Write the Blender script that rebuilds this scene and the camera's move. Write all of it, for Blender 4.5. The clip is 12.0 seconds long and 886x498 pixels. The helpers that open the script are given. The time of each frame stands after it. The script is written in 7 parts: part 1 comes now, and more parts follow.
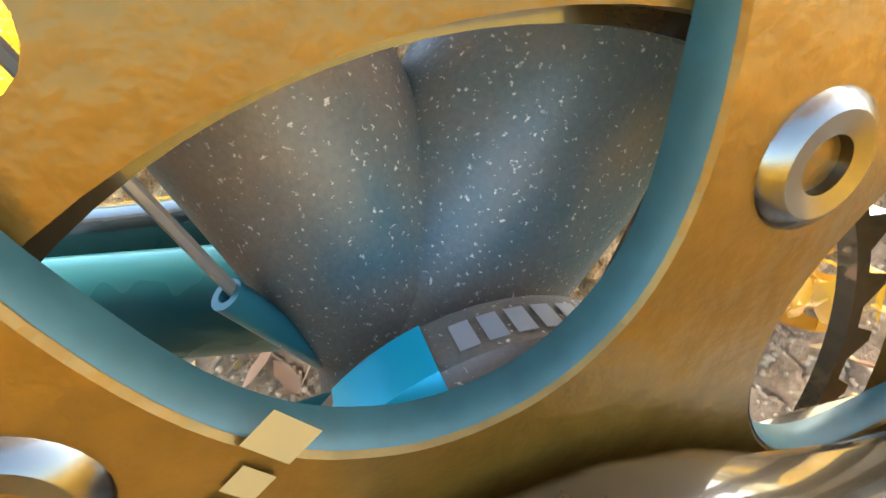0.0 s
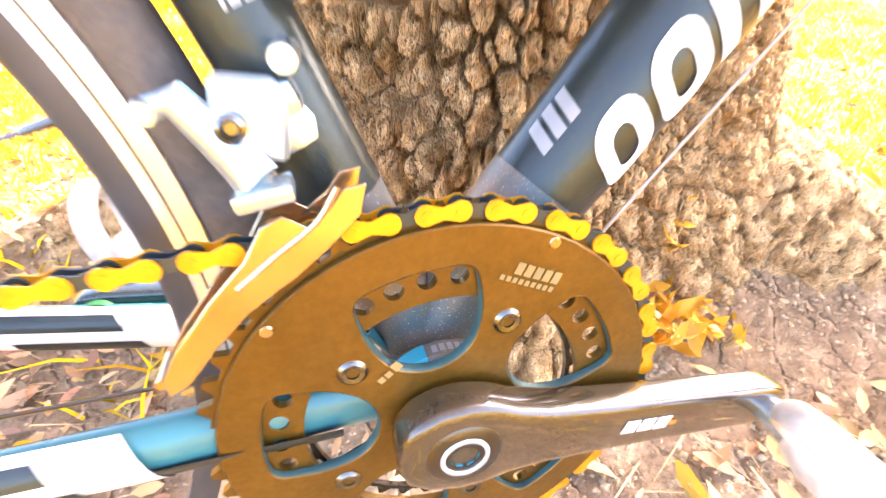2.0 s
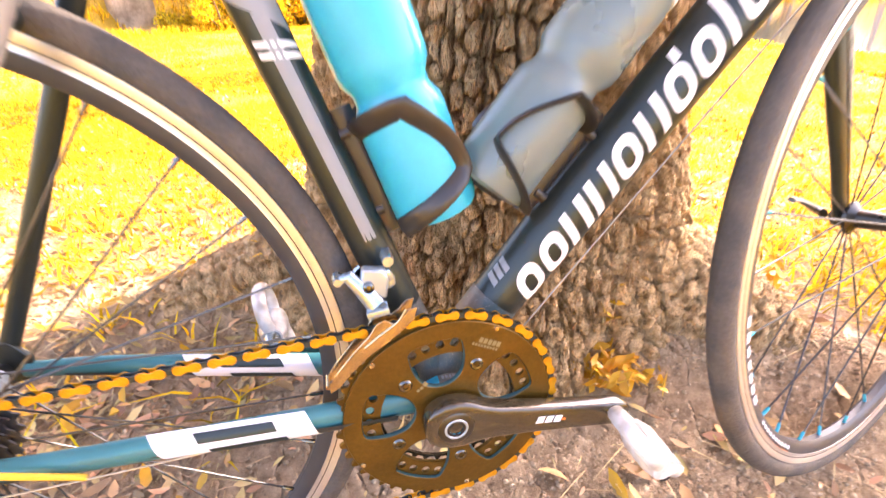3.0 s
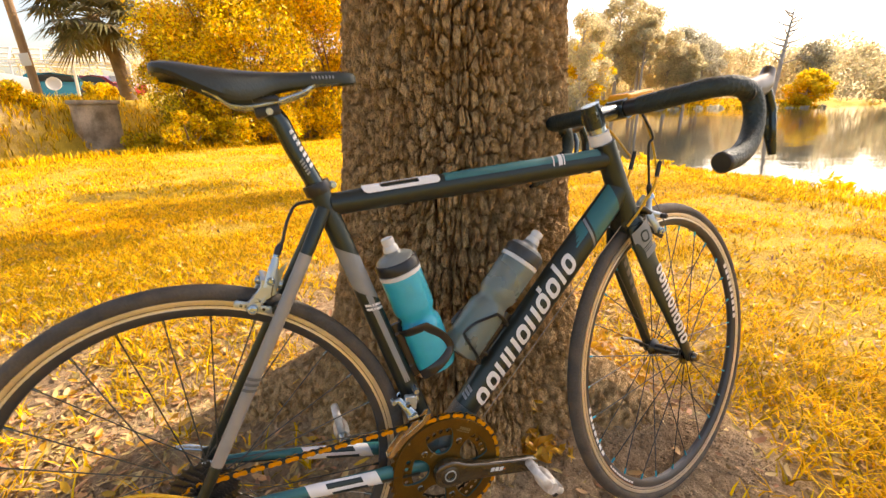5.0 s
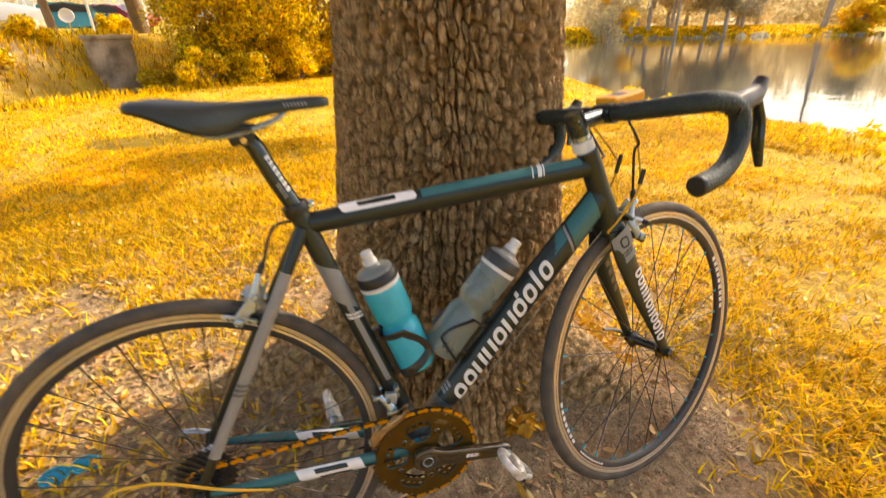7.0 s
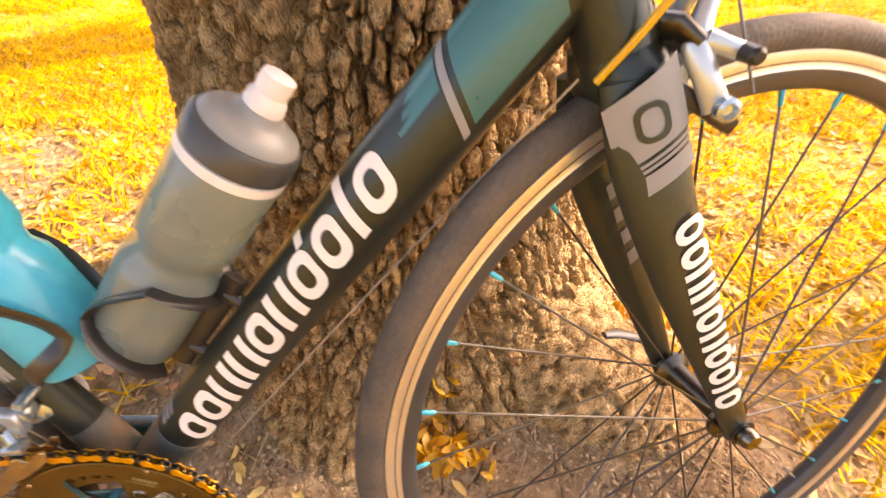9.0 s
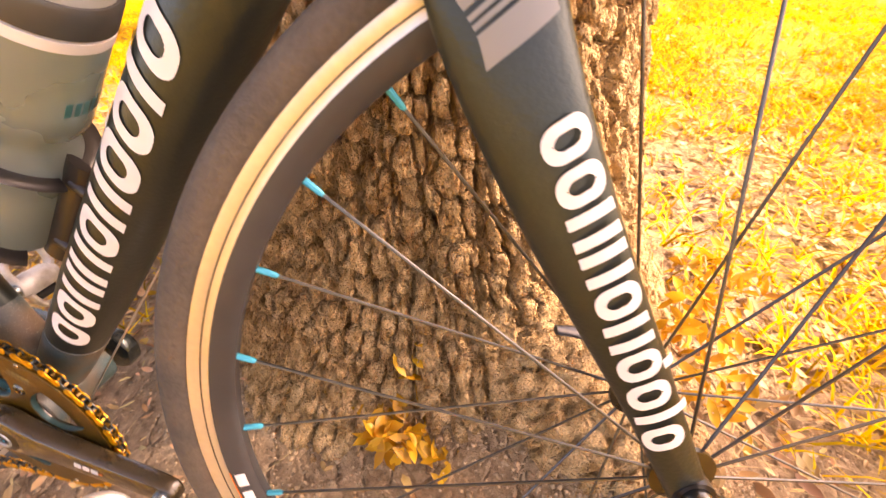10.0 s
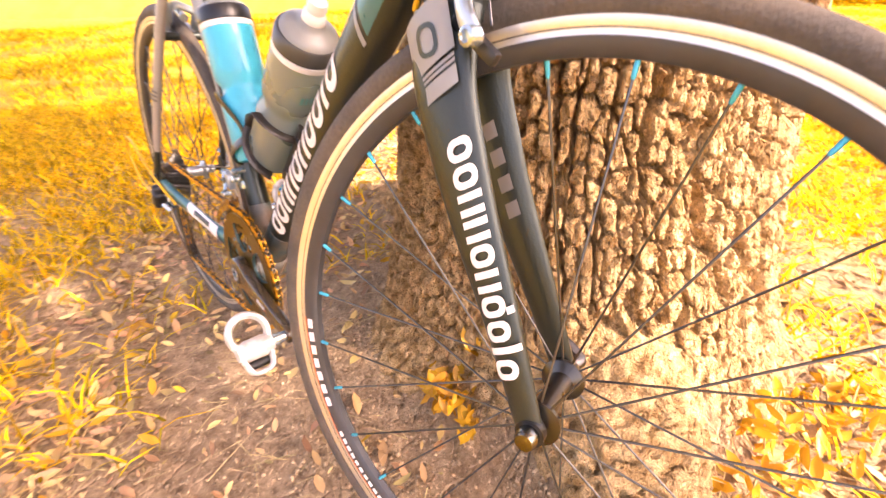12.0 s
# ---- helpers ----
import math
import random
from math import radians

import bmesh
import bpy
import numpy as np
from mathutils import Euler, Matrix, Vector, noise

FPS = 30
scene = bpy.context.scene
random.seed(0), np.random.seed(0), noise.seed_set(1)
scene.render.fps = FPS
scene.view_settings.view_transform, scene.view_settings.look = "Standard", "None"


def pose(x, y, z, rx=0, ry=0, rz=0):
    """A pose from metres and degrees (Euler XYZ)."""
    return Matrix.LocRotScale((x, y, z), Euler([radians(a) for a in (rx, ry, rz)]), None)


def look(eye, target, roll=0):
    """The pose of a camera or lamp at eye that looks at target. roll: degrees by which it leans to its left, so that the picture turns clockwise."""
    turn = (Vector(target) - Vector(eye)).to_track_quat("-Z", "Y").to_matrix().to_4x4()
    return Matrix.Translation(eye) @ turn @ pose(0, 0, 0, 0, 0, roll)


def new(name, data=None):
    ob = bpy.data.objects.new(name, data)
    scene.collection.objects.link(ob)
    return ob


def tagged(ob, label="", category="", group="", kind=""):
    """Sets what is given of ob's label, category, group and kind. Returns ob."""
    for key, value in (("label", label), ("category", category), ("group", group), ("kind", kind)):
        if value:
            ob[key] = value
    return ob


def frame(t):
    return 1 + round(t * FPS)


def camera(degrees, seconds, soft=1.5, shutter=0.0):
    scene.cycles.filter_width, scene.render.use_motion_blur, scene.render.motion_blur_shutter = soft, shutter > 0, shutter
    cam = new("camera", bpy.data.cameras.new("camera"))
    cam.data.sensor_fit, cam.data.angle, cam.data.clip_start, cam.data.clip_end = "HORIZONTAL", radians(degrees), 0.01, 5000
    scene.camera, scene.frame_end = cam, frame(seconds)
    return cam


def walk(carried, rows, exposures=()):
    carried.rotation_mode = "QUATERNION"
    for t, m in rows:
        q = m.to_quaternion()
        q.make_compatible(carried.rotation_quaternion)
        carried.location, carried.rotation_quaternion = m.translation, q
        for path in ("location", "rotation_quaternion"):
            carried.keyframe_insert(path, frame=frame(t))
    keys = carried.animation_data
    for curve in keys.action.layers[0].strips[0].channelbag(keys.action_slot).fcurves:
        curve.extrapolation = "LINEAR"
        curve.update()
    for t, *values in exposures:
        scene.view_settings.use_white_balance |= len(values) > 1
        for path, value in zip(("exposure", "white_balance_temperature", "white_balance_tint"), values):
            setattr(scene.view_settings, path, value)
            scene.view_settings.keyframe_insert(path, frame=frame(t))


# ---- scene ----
# the camera and its walk
cam = camera(86.8, 12.0, soft=1.35, shutter=0.4)
PATH = [
    (0, (-0.0119, -0.0461, 0.3429), (0.1990, 0.7530, -0.2201), -5.29),
    (0.5, (-0.0154, -0.0451, 0.3392), (0.2327, 0.7876, -0.1559), -1.46),
    (1, (-0.0125, -0.0546, 0.3541), (0.1885, 0.7561, -0.1958), -3.10),
    (1.5, (-0.0168, -0.0869, 0.4021), (0.1633, 0.6725, -0.2230), -1.93),
    (2, (-0.0318, -0.1522, 0.4621), (0.1674, 0.6411, -0.1132), -0.80),
    (2.5, (-0.0522, -0.2372, 0.5335), (0.1394, 0.5831, -0.0054), -1.04),
    (3, (-0.0693, -0.3279, 0.6208), (0.1211, 0.5273, 0.1387), -0.92),
    (3.5, (-0.0872, -0.4278, 0.7179), (0.1223, 0.4581, 0.3039), -0.99),
    (3.7, (-0.0955, -0.4564, 0.7456), (0.1233, 0.4373, 0.3538), -1.02),
    (5.3, (-0.2436, -0.7152, 0.9599), (0.0698, 0.1874, 0.6646), -0.56),
    (5.5, (-0.2506, -0.7266, 0.9946), (0.0607, 0.1736, 0.6902), -0.61),
    (6, (-0.2603, -0.7427, 1.0796), (0.0372, 0.1536, 0.7509), -0.69),
    (6.5, (-0.2503, -0.7488, 1.1321), (0.0276, 0.1410, 0.7700), -0.73),
    (7, (-0.1439, -0.6863, 1.0457), (0.1052, 0.1840, 0.6210), -0.82),
    (7.5, (0.0069, -0.5395, 0.9291), (0.2047, 0.3049, 0.4312), -1.01),
    (7.7, (0.0592, -0.4891, 0.9247), (0.2351, 0.3469, 0.4048), -1.16),
    (9.3, (0.3569, -0.1907, 0.7218), (0.2930, 0.5954, 0.1070), -1.14),
    (9.5, (0.3856, -0.1747, 0.6983), (0.2711, 0.6071, 0.0854), -1.44),
    (10, (0.4768, -0.1672, 0.6696), (0.2495, 0.5975, 0.0666), -1.99),
    (10.5, (0.5166, -0.1595, 0.6443), (0.1743, 0.5783, 0.0625), -2.03),
    (11, (0.5663, -0.1767, 0.6330), (0.1146, 0.5222, 0.0784), -1.89),
    (11.5, (0.6411, -0.2003, 0.6553), (0.0978, 0.4487, 0.1228), -1.75),
    (12, (0.7206, -0.2140, 0.7052), (0.0765, 0.3510, 0.1895), -1.44),
]
EXPOSURES = [(0, 3.25, 6400, 8), (1, 3.5, 6400, 8), (1.5, 3.7, 7600, 28), (2, 3.8, 6700, 27), (2.5, 3.2, 6700, 31), (3.0, 2.95, 6800, 32), (3.7, 2.5, 7200, 30), (5.3, 1.05, 7700, 16), (6.5, 1.0, 7900, 15), (7, 1.1, 7900, 15),
             (7.7, 1.35, 7900, 17), (9.3, 2.15, 9000, 34), (10.5, 2.2, 8800, 41), (11, 2.3, 8500, 41), (12, 2.4, 8000, 38)]
walk(cam, [(t, look(eye, target, roll)) for t, eye, target, roll in PATH], EXPOSURES)

# world and sun
SUN_FROM = Vector((0.90, 0.34, 0.86)).normalized()
world = bpy.data.worlds.new("sky")
scene.world = world
world.use_nodes = True
wt = world.node_tree
sky = wt.nodes.new("ShaderNodeTexSky")
sky.sky_type = "NISHITA"
sky.sun_disc = False
sky.sun_elevation = math.asin(SUN_FROM.z)
sky.sun_rotation = math.atan2(SUN_FROM.x, SUN_FROM.y)
sky.dust_density = 3.0
wt.nodes["Background"].inputs[1].default_value = 0.15
wt.links.new(sky.outputs[0], wt.nodes["Background"].inputs[0])
sun_data = bpy.data.lights.new("sun", "SUN")
sun_data.energy, sun_data.angle, sun_data.color = 2.9, radians(0.6), (1.0, 0.94, 0.83)
sun = new("sun", sun_data)
sun.matrix_world = look(SUN_FROM * 50, (0, 0, 0))
# ---- materials ----
def material(name, color, rough=0.5, metal=0.0, var=0.2, scale=6.0, fine=60.0, bump=0.0, second=None, rnd=0.0, coat=0.0, hue=None, trans=0.0, stretch=(1, 1, 1)):
    """A principled surface with variation at two scales; second: colour of patches; rnd: variation by piece."""
    m = bpy.data.materials.new(name)
    m.use_nodes = True
    nt = m.node_tree
    b = nt.nodes["Principled BSDF"]
    b.inputs["Roughness"].default_value = rough
    b.inputs["Metallic"].default_value = metal
    b.inputs["Coat Weight"].default_value = coat
    b.inputs["Transmission Weight"].default_value = trans
    tc = nt.nodes.new("ShaderNodeTexCoord")
    mp = nt.nodes.new("ShaderNodeMapping")
    mp.inputs["Scale"].default_value = stretch
    nt.links.new(tc.outputs["Object"], mp.inputs[0])
    n1 = nt.nodes.new("ShaderNodeTexNoise")
    n1.inputs["Scale"].default_value, n1.inputs["Detail"].default_value = scale, 4
    n2 = nt.nodes.new("ShaderNodeTexNoise")
    n2.inputs["Scale"].default_value, n2.inputs["Detail"].default_value = fine, 3
    nt.links.new(mp.outputs[0], n1.inputs["Vector"])
    nt.links.new(mp.outputs[0], n2.inputs["Vector"])
    ramp = nt.nodes.new("ShaderNodeValToRGB")
    c2 = second or tuple(c * (1 - var) for c in color)
    ramp.color_ramp.elements[0].color = (*c2, 1)
    ramp.color_ramp.elements[1].color = (*color, 1)
    ramp.color_ramp.elements[0].position, ramp.color_ramp.elements[1].position = 0.35, 0.62
    nt.links.new(n1.outputs[0], ramp.inputs[0])
    hsv = nt.nodes.new("ShaderNodeHueSaturation")
    ma = nt.nodes.new("ShaderNodeMapRange")
    ma.inputs["To Min"].default_value, ma.inputs["To Max"].default_value = 1 - var, 1 + var
    nt.links.new(n2.outputs[0], ma.inputs[0])
    nt.links.new(ramp.outputs[0], hsv.inputs["Color"])
    if rnd:
        g = nt.nodes.new("ShaderNodeNewGeometry")
        mr = nt.nodes.new("ShaderNodeMapRange")
        mr.inputs["To Min"].default_value, mr.inputs["To Max"].default_value = 1 - rnd, 1 + rnd
        nt.links.new(g.outputs["Random Per Island"], mr.inputs[0])
        mu = nt.nodes.new("ShaderNodeMath")
        mu.operation = "MULTIPLY"
        nt.links.new(ma.outputs[0], mu.inputs[0])
        nt.links.new(mr.outputs[0], mu.inputs[1])
        nt.links.new(mu.outputs[0], hsv.inputs["Value"])
        if hue:
            mh = nt.nodes.new("ShaderNodeMapRange")
            mh.inputs["To Min"].default_value, mh.inputs["To Max"].default_value = 0.5 - hue, 0.5 + hue
            wn = nt.nodes.new("ShaderNodeTexWhiteNoise")
            wn.noise_dimensions = "1D"
            nt.links.new(g.outputs["Random Per Island"], wn.inputs["W"])
            nt.links.new(wn.outputs[0], mh.inputs[0])
            nt.links.new(mh.outputs[0], hsv.inputs["Hue"])
    else:
        nt.links.new(ma.outputs[0], hsv.inputs["Value"])
    nt.links.new(hsv.outputs[0], b.inputs["Base Color"])
    mr2 = nt.nodes.new("ShaderNodeMapRange")
    mr2.inputs["To Min"].default_value, mr2.inputs["To Max"].default_value = rough * 0.8, min(1, rough * 1.25)
    nt.links.new(n1.outputs[0], mr2.inputs[0])
    nt.links.new(mr2.outputs[0], b.inputs["Roughness"])
    if bump:
        bp = nt.nodes.new("ShaderNodeBump")
        bp.inputs["Strength"].default_value, bp.inputs["Distance"].default_value = min(1, bump * 100), 0.01
        nt.links.new(n2.outputs[0], bp.inputs["Height"])
        nt.links.new(bp.outputs[0], b.inputs["Normal"])
    return m


def leafy(name, color, rough=0.5, rnd=0.35, hue=0.02, glow=0.35, var=0.2, shine=0.4):
    """Foliage: reflects and lets light through."""
    m = material(name, color, rough, var=var, scale=0.7, fine=30, rnd=rnd, hue=hue)
    nt = m.node_tree
    b = nt.nodes["Principled BSDF"]
    b.inputs["Specular IOR Level"].default_value = shine
    src = b.inputs["Base Color"].links[0].from_socket
    tr = nt.nodes.new("ShaderNodeBsdfTranslucent")
    nt.links.new(src, tr.inputs[0])
    mix = nt.nodes.new("ShaderNodeMixShader")
    mix.inputs[0].default_value = glow
    nt.links.new(b.outputs[0], mix.inputs[1])
    nt.links.new(tr.outputs[0], mix.inputs[2])
    nt.links.new(mix.outputs[0], nt.nodes["Material Output"].inputs[0])
    return m


M_BLACK = material("matt black paint", (0.020, 0.022, 0.019), 0.34, var=0.12, scale=20, fine=400, bump=0.0006, coat=0.15)
# teal for painted parts, and for sky reflections painted on black tubes
M_TEAL = material("dark teal of paint and sky sheen", (0.030, 0.150, 0.165), 0.28, var=0.1, scale=14, coat=0.2)
M_CARBON = material("carbon black", (0.022, 0.024, 0.025), 0.22, var=0.2, scale=40, fine=500, coat=0.5)
M_GREYP = material("grey decal paint", (0.25, 0.265, 0.27), 0.4, var=0.06, scale=15)
M_WHITEP = material("white paint", (0.80, 0.80, 0.79), 0.38, var=0.05, scale=15)
M_RUBBER = material("tyre rubber", (0.062, 0.056, 0.049), 0.75, var=0.3, scale=22, fine=260, bump=0.002, second=(0.105, 0.084, 0.062))
M_RIM = material("brushed rim", (0.70, 0.69, 0.66), 0.36, 0.85, var=0.12, scale=12, fine=200)
M_RIMD = material("dark rim", (0.045, 0.047, 0.05), 0.4, 0.0, var=0.2, scale=16)
M_STEEL = material("polished steel", (0.44, 0.53, 0.57), 0.22, 0.75, var=0.12, scale=30)
M_SILVER = material("silver alloy", (0.48, 0.56, 0.60), 0.30, 0.6, var=0.1, scale=25)
M_SPOKE = material("spoke steel", (0.12, 0.12, 0.12), 0.35, 0.9, var=0.15, scale=40)
M_CYAN = material("cyan anodised", (0.01, 0.40, 0.55), 0.35, 0.3, var=0.1, scale=30)
M_RING = material("bronze ring", (0.150, 0.082, 0.012), 0.30, 0.6, var=0.25, scale=22, fine=300, bump=0.0005)
M_SPIDER = material("dark carbon crank", (0.060, 0.043, 0.022), 0.24, 0.15, var=0.25, scale=30, fine=600, coat=0.9)
M_CHAIN = material("golden chain", (0.78, 0.36, 0.010), 0.33, 0.55, var=0.2, scale=60)
M_FDGOLD = material("derailleur cage", (0.60, 0.45, 0.26), 0.2, 0.95, var=0.15, scale=40)
M_CABLE = material("cable", (0.55, 0.50, 0.42), 0.35, 0.7, var=0.15, scale=90)
M_YELHOUSE = material("yellow housing", (0.75, 0.42, 0.02), 0.4, var=0.1, scale=30)
M_TAPE = material("bar tape", (0.026, 0.034, 0.033), 0.5, var=0.25, scale=30, fine=180, bump=0.004)
M_PLASTIC = material("black plastic", (0.016, 0.017, 0.018), 0.35, var=0.15, scale=30)
M_SADDLE = material("saddle leather", (0.036, 0.038, 0.035), 0.36, var=0.15, scale=20, fine=300, bump=0.001)
M_BOTTLE = material("cyan bottle", (0.006, 0.43, 0.60), 0.32, var=0.1, scale=10, coat=0.2)
M_CLEAR = material("smoked clear bottle", (0.24, 0.31, 0.29), 0.28, var=0.05, scale=9, coat=0.2, trans=0.4)
M_DOME = material("cloudy plastic", (0.30, 0.32, 0.30), 0.3, var=0.08, scale=30, trans=0.2)
M_NOZZLE = material("frosted nozzle", (0.72, 0.72, 0.70), 0.35, var=0.06, scale=30)
M_CAGE = material("cage plastic", (0.030, 0.026, 0.022), 0.3, var=0.12, scale=30)
M_PEDAL = material("white pedal", (0.72, 0.71, 0.68), 0.33, 0.2, var=0.12, scale=60, second=(0.5, 0.46, 0.4))
M_COMP = material("orange computer", (0.92, 0.38, 0.004), 0.5, var=0.05, scale=30)
# dark teal paints a shaded bevel that mirrors the sky
M_LIP = material("lip in teal sky tint", (0.026, 0.078, 0.080), 0.45, 0.0, var=0.25, scale=40, fine=400)
# dust and specks on the paint; the teal patches imitate teal light on it
M_DUST = material("dusty paint with teal light", (0.185, 0.128, 0.080), 0.42, var=0.25, scale=24, fine=1200, second=(0.050, 0.100, 0.108), bump=0.0006)
dn = M_DUST.node_tree
speck = dn.nodes.new("ShaderNodeTexNoise")
speck.inputs["Scale"].default_value, speck.inputs["Detail"].default_value = 1150, 3
pick = dn.nodes.new("ShaderNodeMapRange")
pick.inputs["From Min"].default_value, pick.inputs["From Max"].default_value = 0.63, 0.74
dn.links.new(dn.nodes["Texture Coordinate"].outputs["Object"], speck.inputs["Vector"])
dn.links.new(speck.outputs[0], pick.inputs[0])
dmix = dn.nodes.new("ShaderNodeMix")
dmix.data_type = "RGBA"
dn.links.new(pick.outputs[0], dmix.inputs[0])
dn.links.new(dn.nodes["Principled BSDF"].inputs["Base Color"].links[0].from_socket, dmix.inputs[6])
dmix.inputs[7].default_value = (0.55, 0.50, 0.42, 1)
dn.links.new(dmix.outputs[2], dn.nodes["Principled BSDF"].inputs["Base Color"])
for sheen in (M_BLACK, M_TEAL, M_CARBON, M_TAPE, M_SADDLE, M_LIP):
    sheen.node_tree.nodes["Principled BSDF"].inputs["Specular Tint"].default_value = (0.78, 0.96, 0.93, 1)
    sheen.node_tree.nodes["Principled BSDF"].inputs["Coat Tint"].default_value = (0.8, 0.97, 0.95, 1)
M_GREEN = material("dull green ring", (0.03, 0.16, 0.05), 0.4, 0.3, var=0.15, scale=60)
M_BOLT = material("dark bolt steel", (0.20, 0.19, 0.16), 0.22, 1.0, var=0.2, scale=60)
M_STAY = material("pale stay paint", (0.30, 0.285, 0.26), 0.38, var=0.1, scale=20)
M_CAPGREY = material("smoked grey cap", (0.055, 0.058, 0.055), 0.35, var=0.15, scale=20)
M_FAINT = material("faint grey paint", (0.14, 0.135, 0.125), 0.45, var=0.1, scale=20)
M_INNER = material("dark steel link", (0.050, 0.062, 0.062), 0.35, 0.6, var=0.2, scale=60)
M_PRINT = material("pale print", (0.25, 0.185, 0.07), 0.5, var=0.1, scale=30)
M_HUB = material("dark hub alloy", (0.09, 0.085, 0.075), 0.28, 0.9, var=0.15, scale=30)
M_ORANGE = material("orange decal", (0.85, 0.20, 0.02), 0.45, var=0.05)


# ---- mesh helpers ----
def part(name, bm, mat, parent=None, label="", smooth=True):
    if isinstance(bm, list):
        return [part(name, b, mat, parent, label, smooth) for b in bm]
    me = bpy.data.meshes.new(name)
    bmesh.ops.recalc_face_normals(bm, faces=bm.faces)
    bm.to_mesh(me)
    bm.free()
    me.materials.append(mat)
    if smooth:
        me.shade_smooth()
        me.set_sharp_from_angle(angle=radians(38))
    ob = new(name, me)
    ob.parent = parent
    return tagged(ob, label) if label else ob


def share(name, me, parent, m, label=""):
    ob = new(name, me)
    ob.parent = parent
    ob.matrix_local = m
    return tagged(ob, label) if label else ob


def raw(name, verts, faces, mat, parent=None, label="", smooth=False):
    """A large mesh from arrays: all faces have the same number of corners."""
    verts, faces = np.asarray(verts, np.float32), np.asarray(faces, np.int32)
    k = faces.shape[1]
    me = bpy.data.meshes.new(name)
    me.vertices.add(len(verts))
    me.vertices.foreach_set("co", verts.ravel())
    me.loops.add(faces.size)
    me.loops.foreach_set("vertex_index", faces.ravel())
    me.polygons.add(len(faces))
    me.polygons.foreach_set("loop_start", np.arange(0, faces.size, k, dtype=np.int32))
    me.update(calc_edges=True)
    me.validate()
    me.materials.append(mat)
    if smooth:
        me.shade_smooth()
    ob = new(name, me)
    ob.parent = parent
    return tagged(ob, label) if label else ob


def spline(pts, n=8):
    """Catmull-Rom through the points."""
    p = [Vector(q) for q in pts]
    p = [2 * p[0] - p[1], *p, 2 * p[-1] - p[-2]]
    out = []
    for i in range(1, len(p) - 2):
        a, b, c, d = p[i - 1:i + 3]
        for k in range(n):
            t = k / n
            out.append(0.5 * (2 * b + (c - a) * t + (2 * a - 5 * b + 4 * c - d) * t * t + (3 * b - a - 3 * c + d) * t ** 3))
    out.append(p[-2])
    return out


def tube(pts, radii, seg=12, side=None, closed=False, bm=None):
    """A tube along points. radii: one, or one a point, each r or (across, along side)."""
    bm = bm or bmesh.new()
    p = [Vector(q) for q in pts]
    n = len(p)
    if not isinstance(radii, (list, tuple)) or (isinstance(radii, tuple) and len(radii) == 2):
        radii = [radii] * n
    if len(radii) != n:
        k = len(radii) - 1
        full = []
        for i in range(n):
            f = i / (n - 1) * k
            j = min(int(f), k - 1)
            a, b = radii[j], radii[j + 1]
            a, b = (a if isinstance(a, tuple) else (a, a)), (b if isinstance(b, tuple) else (b, b))
            full.append(tuple(a[q] + (b[q] - a[q]) * (f - j) for q in (0, 1)))
        radii = full
    rings, up = [], None
    for i in range(n):
        t = (p[(i + 1) % n] - p[i - 1]) if closed else (p[min(i + 1, n - 1)] - p[max(i - 1, 0)])
        t.normalize()
        if side is not None:
            s = Vector(side)
            u = (s - t * s.dot(t)).normalized()
        elif up is None:
            u = t.orthogonal().normalized()
        else:
            u = (up - t * up.dot(t)).normalized()
        up = u
        v = t.cross(u)
        r = radii[i]
        ra, rb = r if isinstance(r, tuple) else (r, r)
        rings.append([bm.verts.new(p[i] + v * (ra * math.cos(a)) + u * (rb * math.sin(a))) for a in (2 * math.pi * k / seg for k in range(seg))])
    for i in range(n if closed else n - 1):
        a, b = rings[i], rings[(i + 1) % n]
        for k in range(seg):
            bm.faces.new((a[k], a[(k + 1) % seg], b[(k + 1) % seg], b[k]))
    if not closed:
        bm.faces.new(rings[0][::-1])
        bm.faces.new(rings[-1])
    return bm


def lathe(profile, seg=32, m=None, closed=False, bm=None, start=0.0, sweep=2 * math.pi):
    """Revolve (radius, height) points round z, then move by m."""
    bm = bm or bmesh.new()
    m = m or Matrix()
    rings = []
    whole = sweep > 6.28
    cnt = seg if whole else seg + 1
    for k in range(cnt):
        a = start + sweep * k / seg
        rings.append([bm.verts.new(m @ Vector((r * math.cos(a), r * math.sin(a), h))) for r, h in profile])
    q = len(profile)
    for k in range(seg):
        a, b = rings[k], rings[(k + 1) % cnt]
        for i in range(q if closed else q - 1):
            j = (i + 1) % q
            try:
                bm.faces.new((a[i], b[i], b[j], a[j]))
            except ValueError:
                pass
    if not whole and closed:
        bm.faces.new(rings[0])
        bm.faces.new(rings[-1][::-1])
    bmesh.ops.remove_doubles(bm, verts=bm.verts, dist=1e-6)
    return bm


def plate(outer, holes, z0, z1, m=None, bevel=0.0):
    """A flat plate with holes between two heights."""
    bm = bmesh.new()
    for loop in (outer, *holes):
        vs = [bm.verts.new((x, y, z0)) for x, y in loop]
        for i in range(len(vs)):
            bm.edges.new((vs[i], vs[(i + 1) % len(vs)]))
    bmesh.ops.triangle_fill(bm, use_beauty=True, use_dissolve=False, edges=bm.edges)
    r = bmesh.ops.extrude_face_region(bm, geom=bm.faces[:])
    bmesh.ops.translate(bm, verts=[v for v in r["geom"] if isinstance(v, bmesh.types.BMVert)], vec=(0, 0, z1 - z0))
    bmesh.ops.recalc_face_normals(bm, faces=bm.faces)
    if bevel:
        es = [e for e in bm.edges if len(e.link_faces) == 2 and e.calc_face_angle(0) > 0.9]
        bmesh.ops.bevel(bm, geom=es, offset=bevel, segments=1, affect="EDGES")
    if m:
        bm.transform(m)
    return bm


